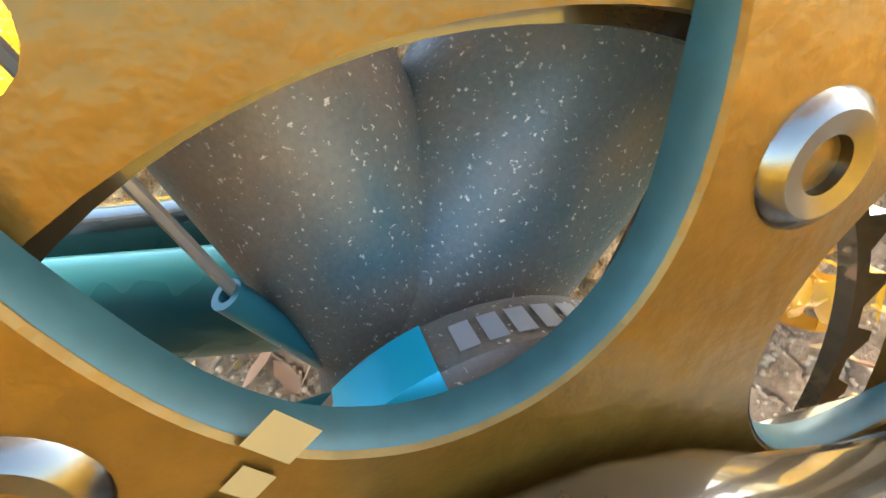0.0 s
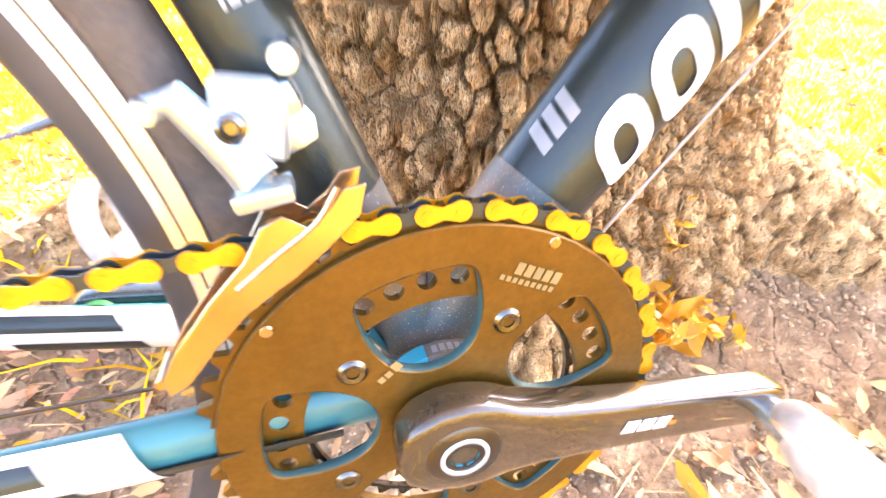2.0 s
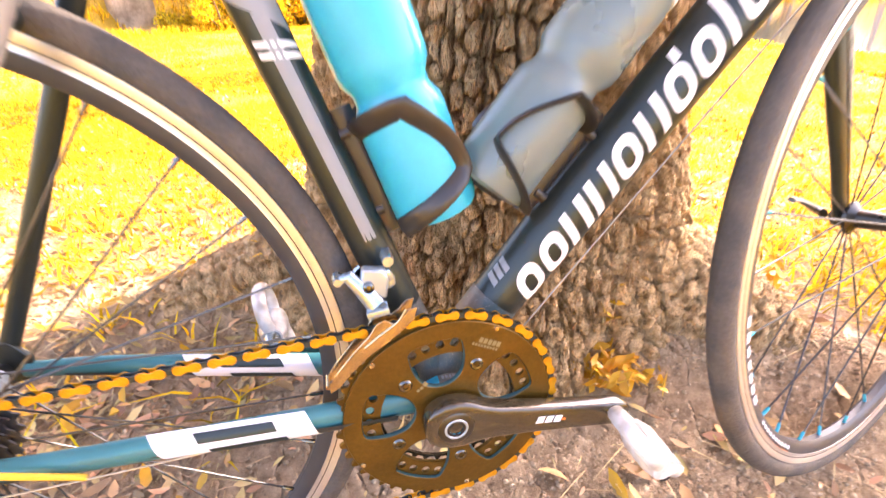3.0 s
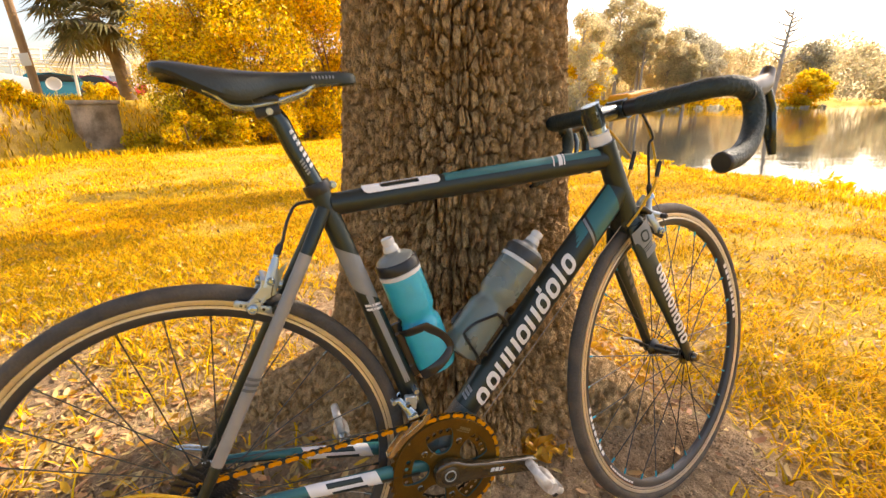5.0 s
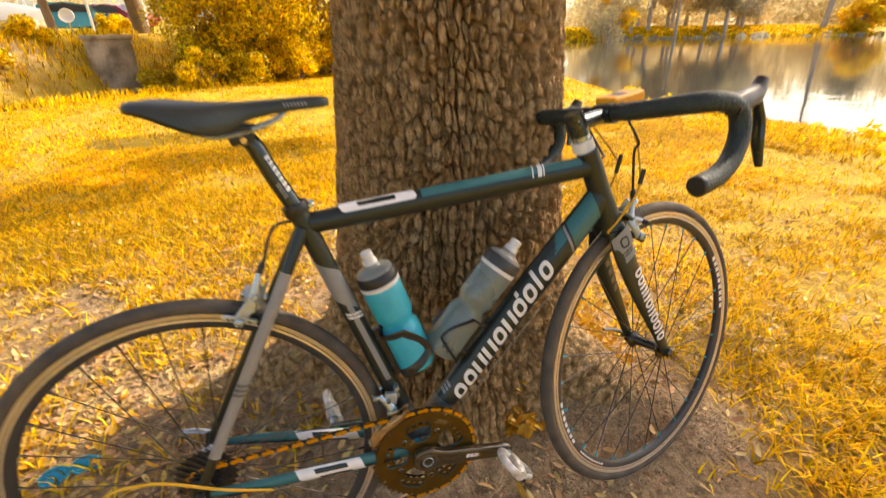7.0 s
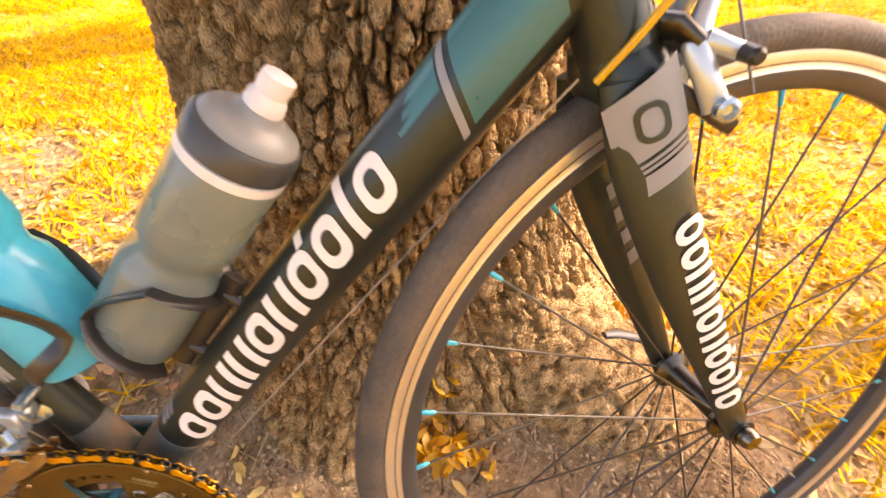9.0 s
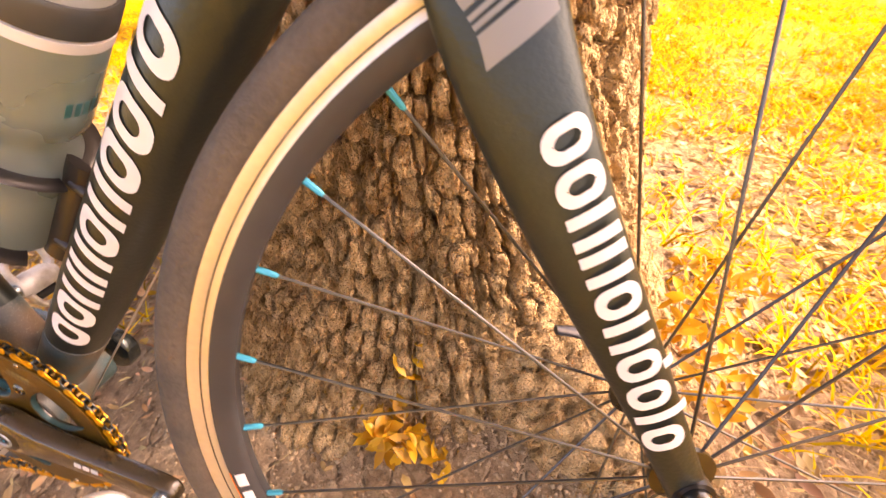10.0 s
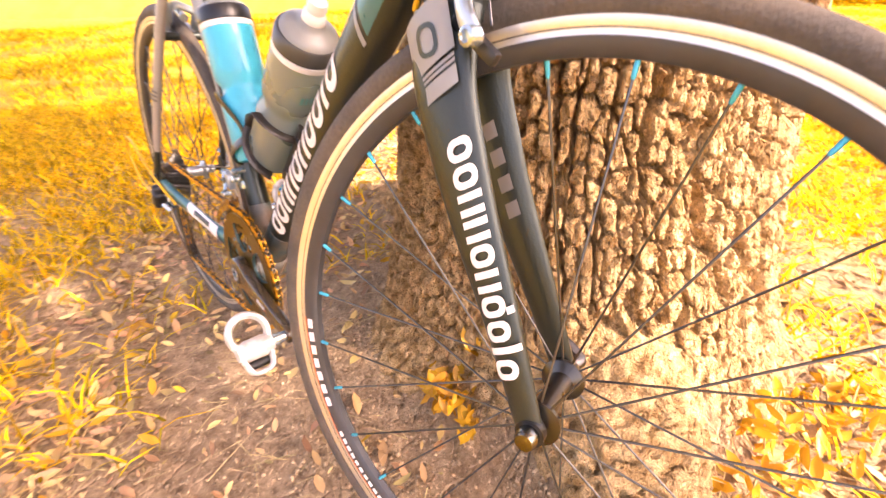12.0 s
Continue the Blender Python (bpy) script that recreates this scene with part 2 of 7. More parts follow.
def block(size, m=None, bevel=0.0, seg=2, bm=None):
    b = bmesh.new()
    bmesh.ops.create_cube(b, size=1, matrix=Matrix.Diagonal((*size, 1)))
    if bevel:
        bmesh.ops.bevel(b, geom=b.edges[:], offset=bevel, segments=seg, affect="EDGES", profile=0.6)
    if m:
        b.transform(m)
    if bm is None:
        return b
    me = bpy.data.meshes.new("tmp")
    b.to_mesh(me)
    bm.from_mesh(me)
    b.free()
    bpy.data.meshes.remove(me)
    return bm


def along(a, b, off=0.0):
    """The pose with z from a to b, at a."""
    d = (Vector(b) - Vector(a)).normalized()
    return Matrix.Translation(Vector(a) + d * off) @ d.to_track_quat("Z", "Y").to_matrix().to_4x4()


def arc(r, a0, a1, n):
    return [(r * math.cos(radians(a0 + (a1 - a0) * i / n)), r * math.sin(radians(a0 + (a1 - a0) * i / n))) for i in range(n + 1)]


def value_noise(x, y, seed=0):
    """Smooth noise on arrays, 0 to 1."""
    xi, yi = np.floor(x).astype(np.int64), np.floor(y).astype(np.int64)
    fx, fy = x - xi, y - yi
    fx, fy = fx * fx * (3 - 2 * fx), fy * fy * (3 - 2 * fy)

    def h(a, b):
        v = np.sin(a * 127.1 + b * 311.7 + seed * 74.7) * 43758.5453
        return v - np.floor(v)
    return (h(xi, yi) * (1 - fx) + h(xi + 1, yi) * fx) * (1 - fy) + (h(xi, yi + 1) * (1 - fx) + h(xi + 1, yi + 1) * fx) * fy


def fbm(x, y, seed=0, octaves=4):
    return sum(value_noise(x * 2 ** o, y * 2 ** o, seed + o) * 0.5 ** (o + 1) for o in range(octaves))


def sstep(a, b, x):
    t = np.clip((x - a) / (b - a), 0, 1)
    return t * t * (3 - 2 * t)
# ---- the ground, the lake and the oak ----
TREE = (0.236, 0.553)
LAKE = [(6.3, -40), (6.05, 0.72), (5.89, 2.42), (5.53, 4.2), (5.58, 5.81), (6.28, 8.73), (7.55, 12.28), (11, 18), (18, 30), (29, 44), (39, 49.5), (52, 50), (66, 48.5), (76, 45),
        (80, 47), (100, 62), (130, 66), (190, 40), (200, -40)]


TURN = radians(1.6)


def lie(x, y):
    """Turn a place of the surroundings about the bicycle to its true bearing."""
    c, s, u, v = math.cos(TURN), math.sin(TURN), x + 0.25, y + 0.75
    return c * u - s * v - 0.25, s * u + c * v - 0.75


LAKE = [lie(*p) for p in LAKE]


def creek_side(x, y):
    """Metres beyond the lawn's edge along the creek."""
    return (x + 4.17) * -0.690 + (y - 8.99) * 0.721


def lake_distance(x, y):
    """Metres into the lake (minus: on land)."""
    d = np.full(x.shape, 1e9)
    inside = np.zeros(x.shape, bool)
    for (ax, ay), (bx, by) in zip(LAKE, LAKE[1:] + LAKE[:1]):
        ex, ey = bx - ax, by - ay
        t = np.clip(((x - ax) * ex + (y - ay) * ey) / (ex * ex + ey * ey), 0, 1)
        d = np.minimum(d, np.hypot(x - ax - t * ex, y - ay - t * ey))
        cross = (ay > y) != (by > y)
        inside ^= cross & (x < ex * (y - ay) / (ey if abs(ey) > 1e-9 else 1e-9) + ax)
    return np.where(inside, d, -d)


def near_line(x, y, pts):
    d = np.full(x.shape, 1e9)
    f = np.zeros(x.shape)
    n = len(pts) - 1
    for i in range(n):
        (ax, ay), (bx, by) = pts[i], pts[i + 1]
        ex, ey = bx - ax, by - ay
        t = np.clip(((x - ax) * ex + (y - ay) * ey) / (ex * ex + ey * ey), 0, 1)
        e = np.hypot(x - ax - t * ex, y - ay - t * ey)
        f = np.where(e < d, (i + t) / n, f)
        d = np.minimum(d, e)
    return d, f


ROOTS = [([(0.00, 0.60), (-0.22, 0.585), (-0.42, 0.58), (-0.62, 0.56), (-0.84, 0.52)], 0.19, 0.12), ([(0.44, 0.44), (0.66, 0.40), (0.86, 0.36), (1.09, 0.32)], 0.03, 0.07),
         ([(0.46, 0.66), (0.68, 0.69), (0.84, 0.63), (1.02, 0.55)], 0.07, 0.10), ([(0.15, 0.32), (0.06, 0.12), (0.04, -0.06)], 0.04, 0.10), ([(0.05, 0.40), (-0.12, 0.29), (-0.28, 0.24)], 0.06, 0.09), ([(0.40, 0.40), (0.52, 0.29), (0.63, 0.20), (0.74, 0.08), (0.86, -0.05)], 0.19, 0.16)]


def ground_height(x, y):
    x, y = np.asarray(x, float), np.asarray(y, float)
    d = np.hypot(x - TREE[0], y - TREE[1])
    h = 0.05 * (fbm(x * 0.8, y * 0.8, 3) - 0.47) * sstep(0.6, 2.5, d) + 0.012 * (fbm(x * 6, y * 6, 8) - 0.47)
    h += 0.075 * np.exp(-np.maximum(d - 0.34, 0) / 0.13)
    h += 0.014 * np.exp(-((x - 0.58) / 0.30) ** 2 - ((y + 0.02) / 0.24) ** 2) - 0.012 * np.exp(-((x + 0.40) / 0.3) ** 2 - (y / 0.3) ** 2)
    for pts, high, wide in ROOTS:
        e, f = near_line(x, y, pts)
        h += high * (1 - f) ** 0.8 * np.exp(-(e / wide) ** 2)
    s = creek_side(x, y)
    bank = 0.7 + 1.9 * np.exp(-((x + 3.6) / 1.15) ** 2)
    h += -0.60 * sstep(-0.1, 0.7, s) * (1 - sstep(bank, bank + 0.7, s)) * sstep(-0.6, -2.2, x)
    h += (1.05 * sstep(bank, bank + 2.6, s) + 0.05 * (fbm(x * 3, y * 3, 12) - 0.47) * sstep(bank, bank + 0.5, s)) * sstep(4, -1, x)
    lk = lake_distance(x, y)
    far = sstep(30, 45, np.hypot(x, y))
    h += -0.9 * sstep(-0.5, 1.2, lk) * (1 - far) - 1.6 * sstep(-5, 3, lk) * far + 0.8 * far * sstep(2, -12, lk)
    return h - 0.006


def stretched(n, near, total):
    t = np.linspace(-1, 1, n)
    k = math.log(total / near)
    return np.sign(t) * near * (np.exp(np.abs(t) * k) - 1) / (1 - near / total)


gx, gy = np.meshgrid(stretched(321, 0.55, 3500) + 0.2, stretched(321, 0.55, 3500) + 0.3)
gz = ground_height(gx, gy)
idx = np.arange(gx.size).reshape(gx.shape)
quads = np.stack([idx[:-1, :-1], idx[:-1, 1:], idx[1:, 1:], idx[1:, :-1]], -1).reshape(-1, 4)
M_GROUND = material("soil and thatch", (0.70, 0.47, 0.06), 0.85, var=0.35, scale=2.2, fine=45, bump=0.01, second=(0.54, 0.34, 0.04))
nt = M_GROUND.node_tree
bsdf = nt.nodes["Principled BSDF"]
grass_col = bsdf.inputs["Base Color"].links[0].from_socket
tc = nt.nodes.new("ShaderNodeTexCoord")
dist = nt.nodes.new("ShaderNodeVectorMath")
dist.operation = "DISTANCE"
dist.inputs[1].default_value = (-0.30, 0.35, 0)
nt.links.new(tc.outputs["Object"], dist.inputs[0])
nz = nt.nodes.new("ShaderNodeTexNoise")
nz.inputs["Scale"].default_value, nz.inputs["Detail"].default_value = 3.0, 5
nt.links.new(tc.outputs["Object"], nz.inputs["Vector"])
add = nt.nodes.new("ShaderNodeMath")
add.operation = "MULTIPLY_ADD"
add.inputs[1].default_value = 1.6
nt.links.new(nz.outputs[0], add.inputs[0])
nt.links.new(dist.outputs["Value"], add.inputs[2])
edge = nt.nodes.new("ShaderNodeMapRange")
edge.inputs["From Min"].default_value, edge.inputs["From Max"].default_value = 2.0, 3.3
slope = nt.nodes.new("ShaderNodeVectorMath")
slope.operation = "DISTANCE"
slope.inputs[1].default_value = (-6.6, 11.2, 0.6)
nt.links.new(tc.outputs["Object"], slope.inputs[0])
add_slope = nt.nodes.new("ShaderNodeMath")
add_slope.operation = "MULTIPLY_ADD"
add_slope.inputs[1].default_value = 2.6
nt.links.new(nz.outputs[0], add_slope.inputs[0])
nt.links.new(slope.outputs["Value"], add_slope.inputs[2])
bare_near = nt.nodes.new("ShaderNodeMath")
bare_near.operation = "MINIMUM"
nt.links.new(add.outputs[0], bare_near.inputs[0])
nt.links.new(add_slope.outputs[0], bare_near.inputs[1])
nt.links.new(bare_near.outputs[0], edge.inputs[0])
dn = nt.nodes.new("ShaderNodeTexNoise")
dn.inputs["Scale"].default_value, dn.inputs["Detail"].default_value, dn.inputs["Roughness"].default_value = 30.0, 9, 0.75
nt.links.new(tc.outputs["Object"], dn.inputs["Vector"])
dirt = nt.nodes.new("ShaderNodeValToRGB")
dirt.color_ramp.elements[0].color, dirt.color_ramp.elements[0].position = (0.24, 0.155, 0.085, 1), 0.34
dirt.color_ramp.elements[1].color, dirt.color_ramp.elements[1].position = (0.62, 0.440, 0.265, 1), 0.64
nt.links.new(dn.outputs[0], dirt.inputs[0])
mixc = nt.nodes.new("ShaderNodeMix")
mixc.data_type = "RGBA"
nt.links.new(edge.outputs[0], mixc.inputs[0])
nt.links.new(dirt.outputs[0], mixc.inputs[6])
nt.links.new(grass_col, mixc.inputs[7])
nt.links.new(mixc.outputs[2], bsdf.inputs["Base Color"])
bsdf.inputs["Specular IOR Level"].default_value = 0.15
bump2 = nt.nodes.new("ShaderNodeBump")
bump2.inputs["Strength"].default_value, bump2.inputs["Distance"].default_value = 1.0, 0.030
nt.links.new(dn.outputs[0], bump2.inputs["Height"])
nt.links.new(bsdf.inputs["Normal"].links[0].from_socket, bump2.inputs["Normal"])
crk = nt.nodes.new("ShaderNodeTexVoronoi")
crk.feature = "DISTANCE_TO_EDGE"
crk.inputs["Scale"].default_value = 26
wob = nt.nodes.new("ShaderNodeMix")
wob.data_type = "VECTOR"
wob.inputs[0].default_value = 0.035
nt.links.new(tc.outputs["Object"], wob.inputs[4])
nt.links.new(dn.outputs["Color"], wob.inputs[5])
nt.links.new(wob.outputs[1], crk.inputs["Vector"])
gap = nt.nodes.new("ShaderNodeMapRange")
gap.inputs["From Max"].default_value = 0.07
nt.links.new(crk.outputs["Distance"], gap.inputs[0])
bump3 = nt.nodes.new("ShaderNodeBump")
bump3.inputs["Strength"].default_value, bump3.inputs["Distance"].default_value = 0.55, 0.006
nt.links.new(gap.outputs[0], bump3.inputs["Height"])
nt.links.new(bump2.outputs[0], bump3.inputs["Normal"])
nt.links.new(bump3.outputs[0], bsdf.inputs["Normal"])
ground = raw("ground", np.stack([gx, gy, gz], -1).reshape(-1, 3), quads, M_GROUND, smooth=True)
tagged(ground, "golden lawn with bare sandy soil round the oak", "ground", kind="structure")

# water
M_WATER = material("lake water", (0.05, 0.055, 0.05), 0.05, var=0.1, scale=0.3)
nt = M_WATER.node_tree
wb = nt.nodes["Principled BSDF"]
for l in list(wb.inputs["Roughness"].links):
    nt.links.remove(l)
wb.inputs["Roughness"].default_value, wb.inputs["IOR"].default_value = 0.04, 1.33
tc = nt.nodes.new("ShaderNodeTexCoord")
mp = nt.nodes.new("ShaderNodeMapping")
mp.inputs["Scale"].default_value = (1.2, 2.6, 1)
mp.inputs["Rotation"].default_value = (0, 0, 0.6)
wn = nt.nodes.new("ShaderNodeTexNoise")
wn.inputs["Scale"].default_value, wn.inputs["Detail"].default_value = 0.9, 3
wbp = nt.nodes.new("ShaderNodeBump")
wbp.inputs["Strength"].default_value, wbp.inputs["Distance"].default_value = 0.16, 0.03
nt.links.new(tc.outputs["Object"], mp.inputs[0])
nt.links.new(mp.outputs[0], wn.inputs["Vector"])
nt.links.new(wn.outputs[0], wbp.inputs["Height"])
nt.links.new(wbp.outputs[0], wb.inputs["Normal"])
wq = [(4.5, -60), (260, -60), (260, 90), (4.5, 90)]
water = raw("water", [(x, y, -0.34) for x, y in wq], [[0, 1, 2, 3]], M_WATER)
tagged(water, "calm lake reflecting the bright sky and far trees", "lake", kind="structure")
creek = raw("water", [(*lie(x, y), -0.17) for x, y in ((-9.76, 3.66), (-0.88, 11.7), (-3.05, 14.0), (-11.93, 5.96))], [[0, 1, 2, 3]], M_WATER)
tagged(creek, "dark narrow creek beside the lawn", "creek", kind="structure")

# the oak
M_BARK = material("oak bark", (0.80, 0.55, 0.28), 0.78, var=0.5, scale=45, fine=420, bump=0.011, second=(0.36, 0.215, 0.085))
bk = M_BARK.node_tree
chip = bk.nodes.new("ShaderNodeTexVoronoi")
chip.feature = "DISTANCE_TO_EDGE"
chip.inputs["Scale"].default_value = 105
chip_map = bk.nodes.new("ShaderNodeMapping")
chip_map.inputs["Scale"].default_value = (1, 1, 0.55)
bk.links.new(bk.nodes["Texture Coordinate"].outputs["Object"], chip_map.inputs[0])
chip_wob = bk.nodes.new("ShaderNodeMix")
chip_wob.data_type = "VECTOR"
chip_wob.inputs[0].default_value = 0.012
chip_noise = bk.nodes.new("ShaderNodeTexNoise")
chip_noise.inputs["Scale"].default_value = 60
bk.links.new(chip_map.outputs[0], chip_noise.inputs["Vector"])
bk.links.new(chip_map.outputs[0], chip_wob.inputs[4])
bk.links.new(chip_noise.outputs["Color"], chip_wob.inputs[5])
bk.links.new(chip_wob.outputs[1], chip.inputs["Vector"])
chip_edge = bk.nodes.new("ShaderNodeMapRange")
chip_edge.inputs["From Max"].default_value = 0.16
bk.links.new(chip.outputs["Distance"], chip_edge.inputs[0])
chip_bump = bk.nodes.new("ShaderNodeBump")
chip_bump.inputs["Strength"].default_value, chip_bump.inputs["Distance"].default_value = 0.75, 0.003
bk.links.new(chip_edge.outputs[0], chip_bump.inputs["Height"])
bk.links.new(bk.nodes["Principled BSDF"].inputs["Normal"].links[0].from_socket, chip_bump.inputs["Normal"])
bk.links.new(chip_bump.outputs[0], bk.nodes["Principled BSDF"].inputs["Normal"])
M_BARK.node_tree.nodes["Principled BSDF"].inputs["Specular IOR Level"].default_value = 0.2


def bark_depth(s, z, n_round, cell_w, cell_h, seed, warp=0.22):
    """Distance from the cracks between bark plates, and a tone for each plate."""
    s = s + warp * cell_w * (fbm(s / cell_w * 1.3, z / cell_w * 0.9, seed + 11, 3) - 0.44) * 2.4 + 0.006 * np.sin(z * 11 + seed)
    z = z + warp * cell_w * (fbm(s / cell_w * 1.5, z / cell_w * 1.2, seed + 17, 3) - 0.44) * 2.4
    u, v = s / cell_w, z / cell_h
    iu = np.floor(u)
    f1, f2 = np.full(s.shape, 9.0), np.full(s.shape, 9.0)
    tone = np.zeros(s.shape)
    for du in (-1, 0, 1):
        k = np.mod(iu + du, n_round)
        shift = np.sin(k * 57.31 + seed) * 4371.7
        shift = shift - np.floor(shift)
        iv = np.floor(v - shift)
        for dv in (-1, 0, 1):
            cv = iv + dv
            a = np.sin(k * 91.7 + cv * 47.3 + seed) * 9173.13
            b = np.sin(k * 33.1 + cv * 77.9 + seed * 2) * 7351.71
            a, b = a - np.floor(a), b - np.floor(b)
            d = np.hypot(iu + du + 0.2 + 0.6 * a - u, cv + shift + 0.15 + 0.7 * b - v)
            tone = np.where(d < f1, a * 7 % 1, tone)
            f2 = np.minimum(f2, np.maximum(d, f1))
            f1 = np.minimum(f1, d)
    return f2 - f1, tone


def oak():
    front = radians(-205) + radians(230) * np.arange(670) / 670
    back = radians(25) + radians(130) * np.arange(90) / 90
    zs = np.concatenate([np.arange(-0.12, 1.42, 0.0030), np.linspace(1.44, 6.5, 40)])
    th, z = np.meshgrid(np.concatenate([front, back]), zs)
    s = (th + 4.0) * 0.31
    whole = 2 * math.pi * 0.31
    f, tone = bark_depth(s, z, 92, whole / 92, 0.042, 2.0, 0.34)
    f2, tone2 = bark_depth(s, z + 0.3 * tone, 180, whole / 180, 0.015, 5.0, 0.3)
    f3, _ = bark_depth(s, z, 52, whole / 52, 0.38, 9.0, 0.34)
    base = 0.326 - 0.056 * np.minimum(z, 1.7) + 0.006 * np.sin(2 * th + 0.6) + 0.005 * np.sin(5 * th)
    lobes = 0.36 + 0.06 * np.cos(7 * th + 1)
    for at, wide, much in ((-42, 27, 1.0), (178, 25, 1.0), (-100, 24, 0.45), (16, 30, 0.6), (95, 50, 0.5)):
        lobes = lobes + much * np.exp(-(((th - radians(at) + math.pi) % (2 * math.pi) - math.pi) / radians(wide)) ** 2)
    base = base + 0.17 * np.exp(-np.maximum(z + 0.02, -0.1) / 0.13) * lobes + 0.06 * np.exp(-z / 0.28) * np.clip(lobes, 0.6, 1.3)
    amp = 0.55 + 0.45 * sstep(0.0, 0.3, z)
    open_crack = 0.05 + 0.09 * fbm(s * 22, z * 14, 40, 2)
    plate_top = sstep(0.06, 0.06 + open_crack, f)
    relief = 0.0170 * plate_top + 0.0200 * sstep(0.04, 0.17, f3) + 0.0012 * sstep(0.15, 0.8, f) + 0.007 * (tone - 0.5)
    relief += plate_top * (0.0034 * sstep(0.02, 0.12, f2) + 0.0034 * tone2)
    relief += 0.0080 * (fbm(s * 190, z * 130, 4, 3) - 0.40)
    r = base - 0.028 + relief * amp
    x, y = TREE[0] + r * np.cos(th), TREE[1] + r * np.sin(th)
    i = np.arange(th.size).reshape(th.shape)
    j = np.roll(i, -1, axis=1)
    q = np.stack([i[:-1], j[:-1], j[1:], i[1:]], -1).reshape(-1, 4)
    tree = new("oak_tree")
    tree.location = (0, 0, 0)
    tagged(tree, "large oak with deeply furrowed brown bark and flaring roots", "tree")
    raw("trunk", np.stack([x, y, z], -1).reshape(-1, 3), q, M_BARK, tree, "thick furrowed trunk", smooth=True)
    for pts, high, wide in (ROOTS[0], ROOTS[5]):
        p3 = [(px, py, float(ground_height(px, py)) - wide * 0.66) for px, py in pts]
        sp = spline(p3, 80)
        seg = 110
        bm = tube(sp, [wide * 0.9, wide * 0.8, wide * 0.55, wide * 0.3], seg)
        co = np.array([v.co for v in bm.verts]).reshape(-1, seg, 3)
        mid = co.mean(axis=1, keepdims=True)
        out = co - mid
        rad = np.linalg.norm(out, axis=2, keepdims=True)
        run = np.concatenate([[0.0], np.cumsum(np.linalg.norm(np.diff(mid[:, 0], axis=0), axis=1))])
        sa, za = np.arange(seg)[None, :] * 2 * math.pi / seg * rad.mean() + 0 * run[:, None], run[:, None] + np.zeros((1, seg))
        cells = max(8, int(2 * math.pi * rad.mean() / 0.020))
        e, tn = bark_depth(sa, za, cells, 2 * math.pi * rad.mean() / cells, 0.042, 3.0)
        lift = 0.011 * sstep(0.0, 0.16, e) + 0.004 * (tn - 0.5) + 0.016 * (fbm(sa * 90, za * 80, 6, 3) - 0.45) - 0.008
        co = co + out / rad * lift[:, :, None]
        for v, p in zip(bm.verts, co.reshape(-1, 3)):
            v.co = p
        ob = part("root", bm, M_BARK, tree, "bark-covered surface root")
        hard = ob.data.attributes.get("sharp_edge")
        if hard:
            ob.data.attributes.remove(hard)
    return tree


OAK = oak()

# grass
M_GRASS = leafy("golden grass", (0.92, 0.595, 0.020), 0.5, rnd=0.7, hue=0.016, glow=0.45, shine=0.12, var=0.32)
rng = np.random.default_rng(7)


def blades(x, y, height, width, lean, per=3):
    """Tufts of bent blades: verts and triangles."""
    n = len(x) * per
    x, y = np.repeat(x, per) + rng.normal(0, 0.012, n), np.repeat(y, per) + rng.normal(0, 0.012, n)
    hgt = np.repeat(height, per) * rng.uniform(0.55, 1.3, n)
    wid = np.repeat(width, per) * rng.uniform(0.7, 1.3, n)
    a = rng.uniform(0, 2 * math.pi, n)
    b = a + rng.uniform(0.9, 2.2, n)
    ln = lean * rng.uniform(0.3, 1.5, n) * hgt
    z = ground_height(x, y) - 0.004
    ca, sa, cb, sb = np.cos(a) * wid, np.sin(a) * wid, np.cos(b) * ln, np.sin(b) * ln
    v = np.stack([np.stack([x - ca, y - sa, z], -1), np.stack([x + ca, y + sa, z], -1),
                  np.stack([x - ca * 0.8 + cb * 0.45, y - sa * 0.8 + sb * 0.45, z + hgt * 0.6], -1), np.stack([x + ca * 0.8 + cb * 0.45, y + sa * 0.8 + sb * 0.45, z + hgt * 0.6], -1),
                  np.stack([x + cb * 1.25, y + sb * 1.25, z + hgt * 0.92], -1)], 1)
    k = (np.arange(n) * 5)[:, None]
    return v.reshape(-1, 3), np.concatenate([k + np.array([0, 1, 3]), k + np.array([0, 3, 2]), k + np.array([2, 3, 4])])


def scatter(n, x0, x1, y0, y1, keep):
    x, y = rng.uniform(x0, x1, n), rng.uniform(y0, y1, n)
    k = keep(x, y) > rng.uniform(0, 1, n)
    return x[k], y[k]


def lawn(x, y):
    d = np.hypot(x - TREE[0] - 0.12, y - TREE[1] + 0.36)
    patch = sstep(0.36, 0.54, fbm(x * 1.6, y * 1.6, 21))
    s = creek_side(x, y)
    q = np.where(x < 0.2, np.hypot((x - 0.2) / 1.35, (y - 0.42) / 1.0), d / 0.62)
    bare = 0.16 * (x < 0.0) * (d > 0.6) + 0.84 * sstep(0.60, 1.30, q + 0.7 * (fbm(x * 2.5, y * 2.5, 5) - 0.47))
    worn = 1 - 0.45 * np.exp(-((x + 1.0) / 0.95) ** 2 - ((y - 1.3) / 0.95) ** 2) - 0.82 * np.exp(-((x - 0.98) / 0.55) ** 2 - ((y - 1.15) / 0.8) ** 2)
    weeds = 0.22 * patch * (s > 0.6) * (ground_height(x, y) > -0.1)
    return (0.14 + 0.86 * patch) * bare * worn * (lake_distance(x, y) < -0.05) * np.where((s < 0.05) | (x > -1.0), 1.0, weeds)


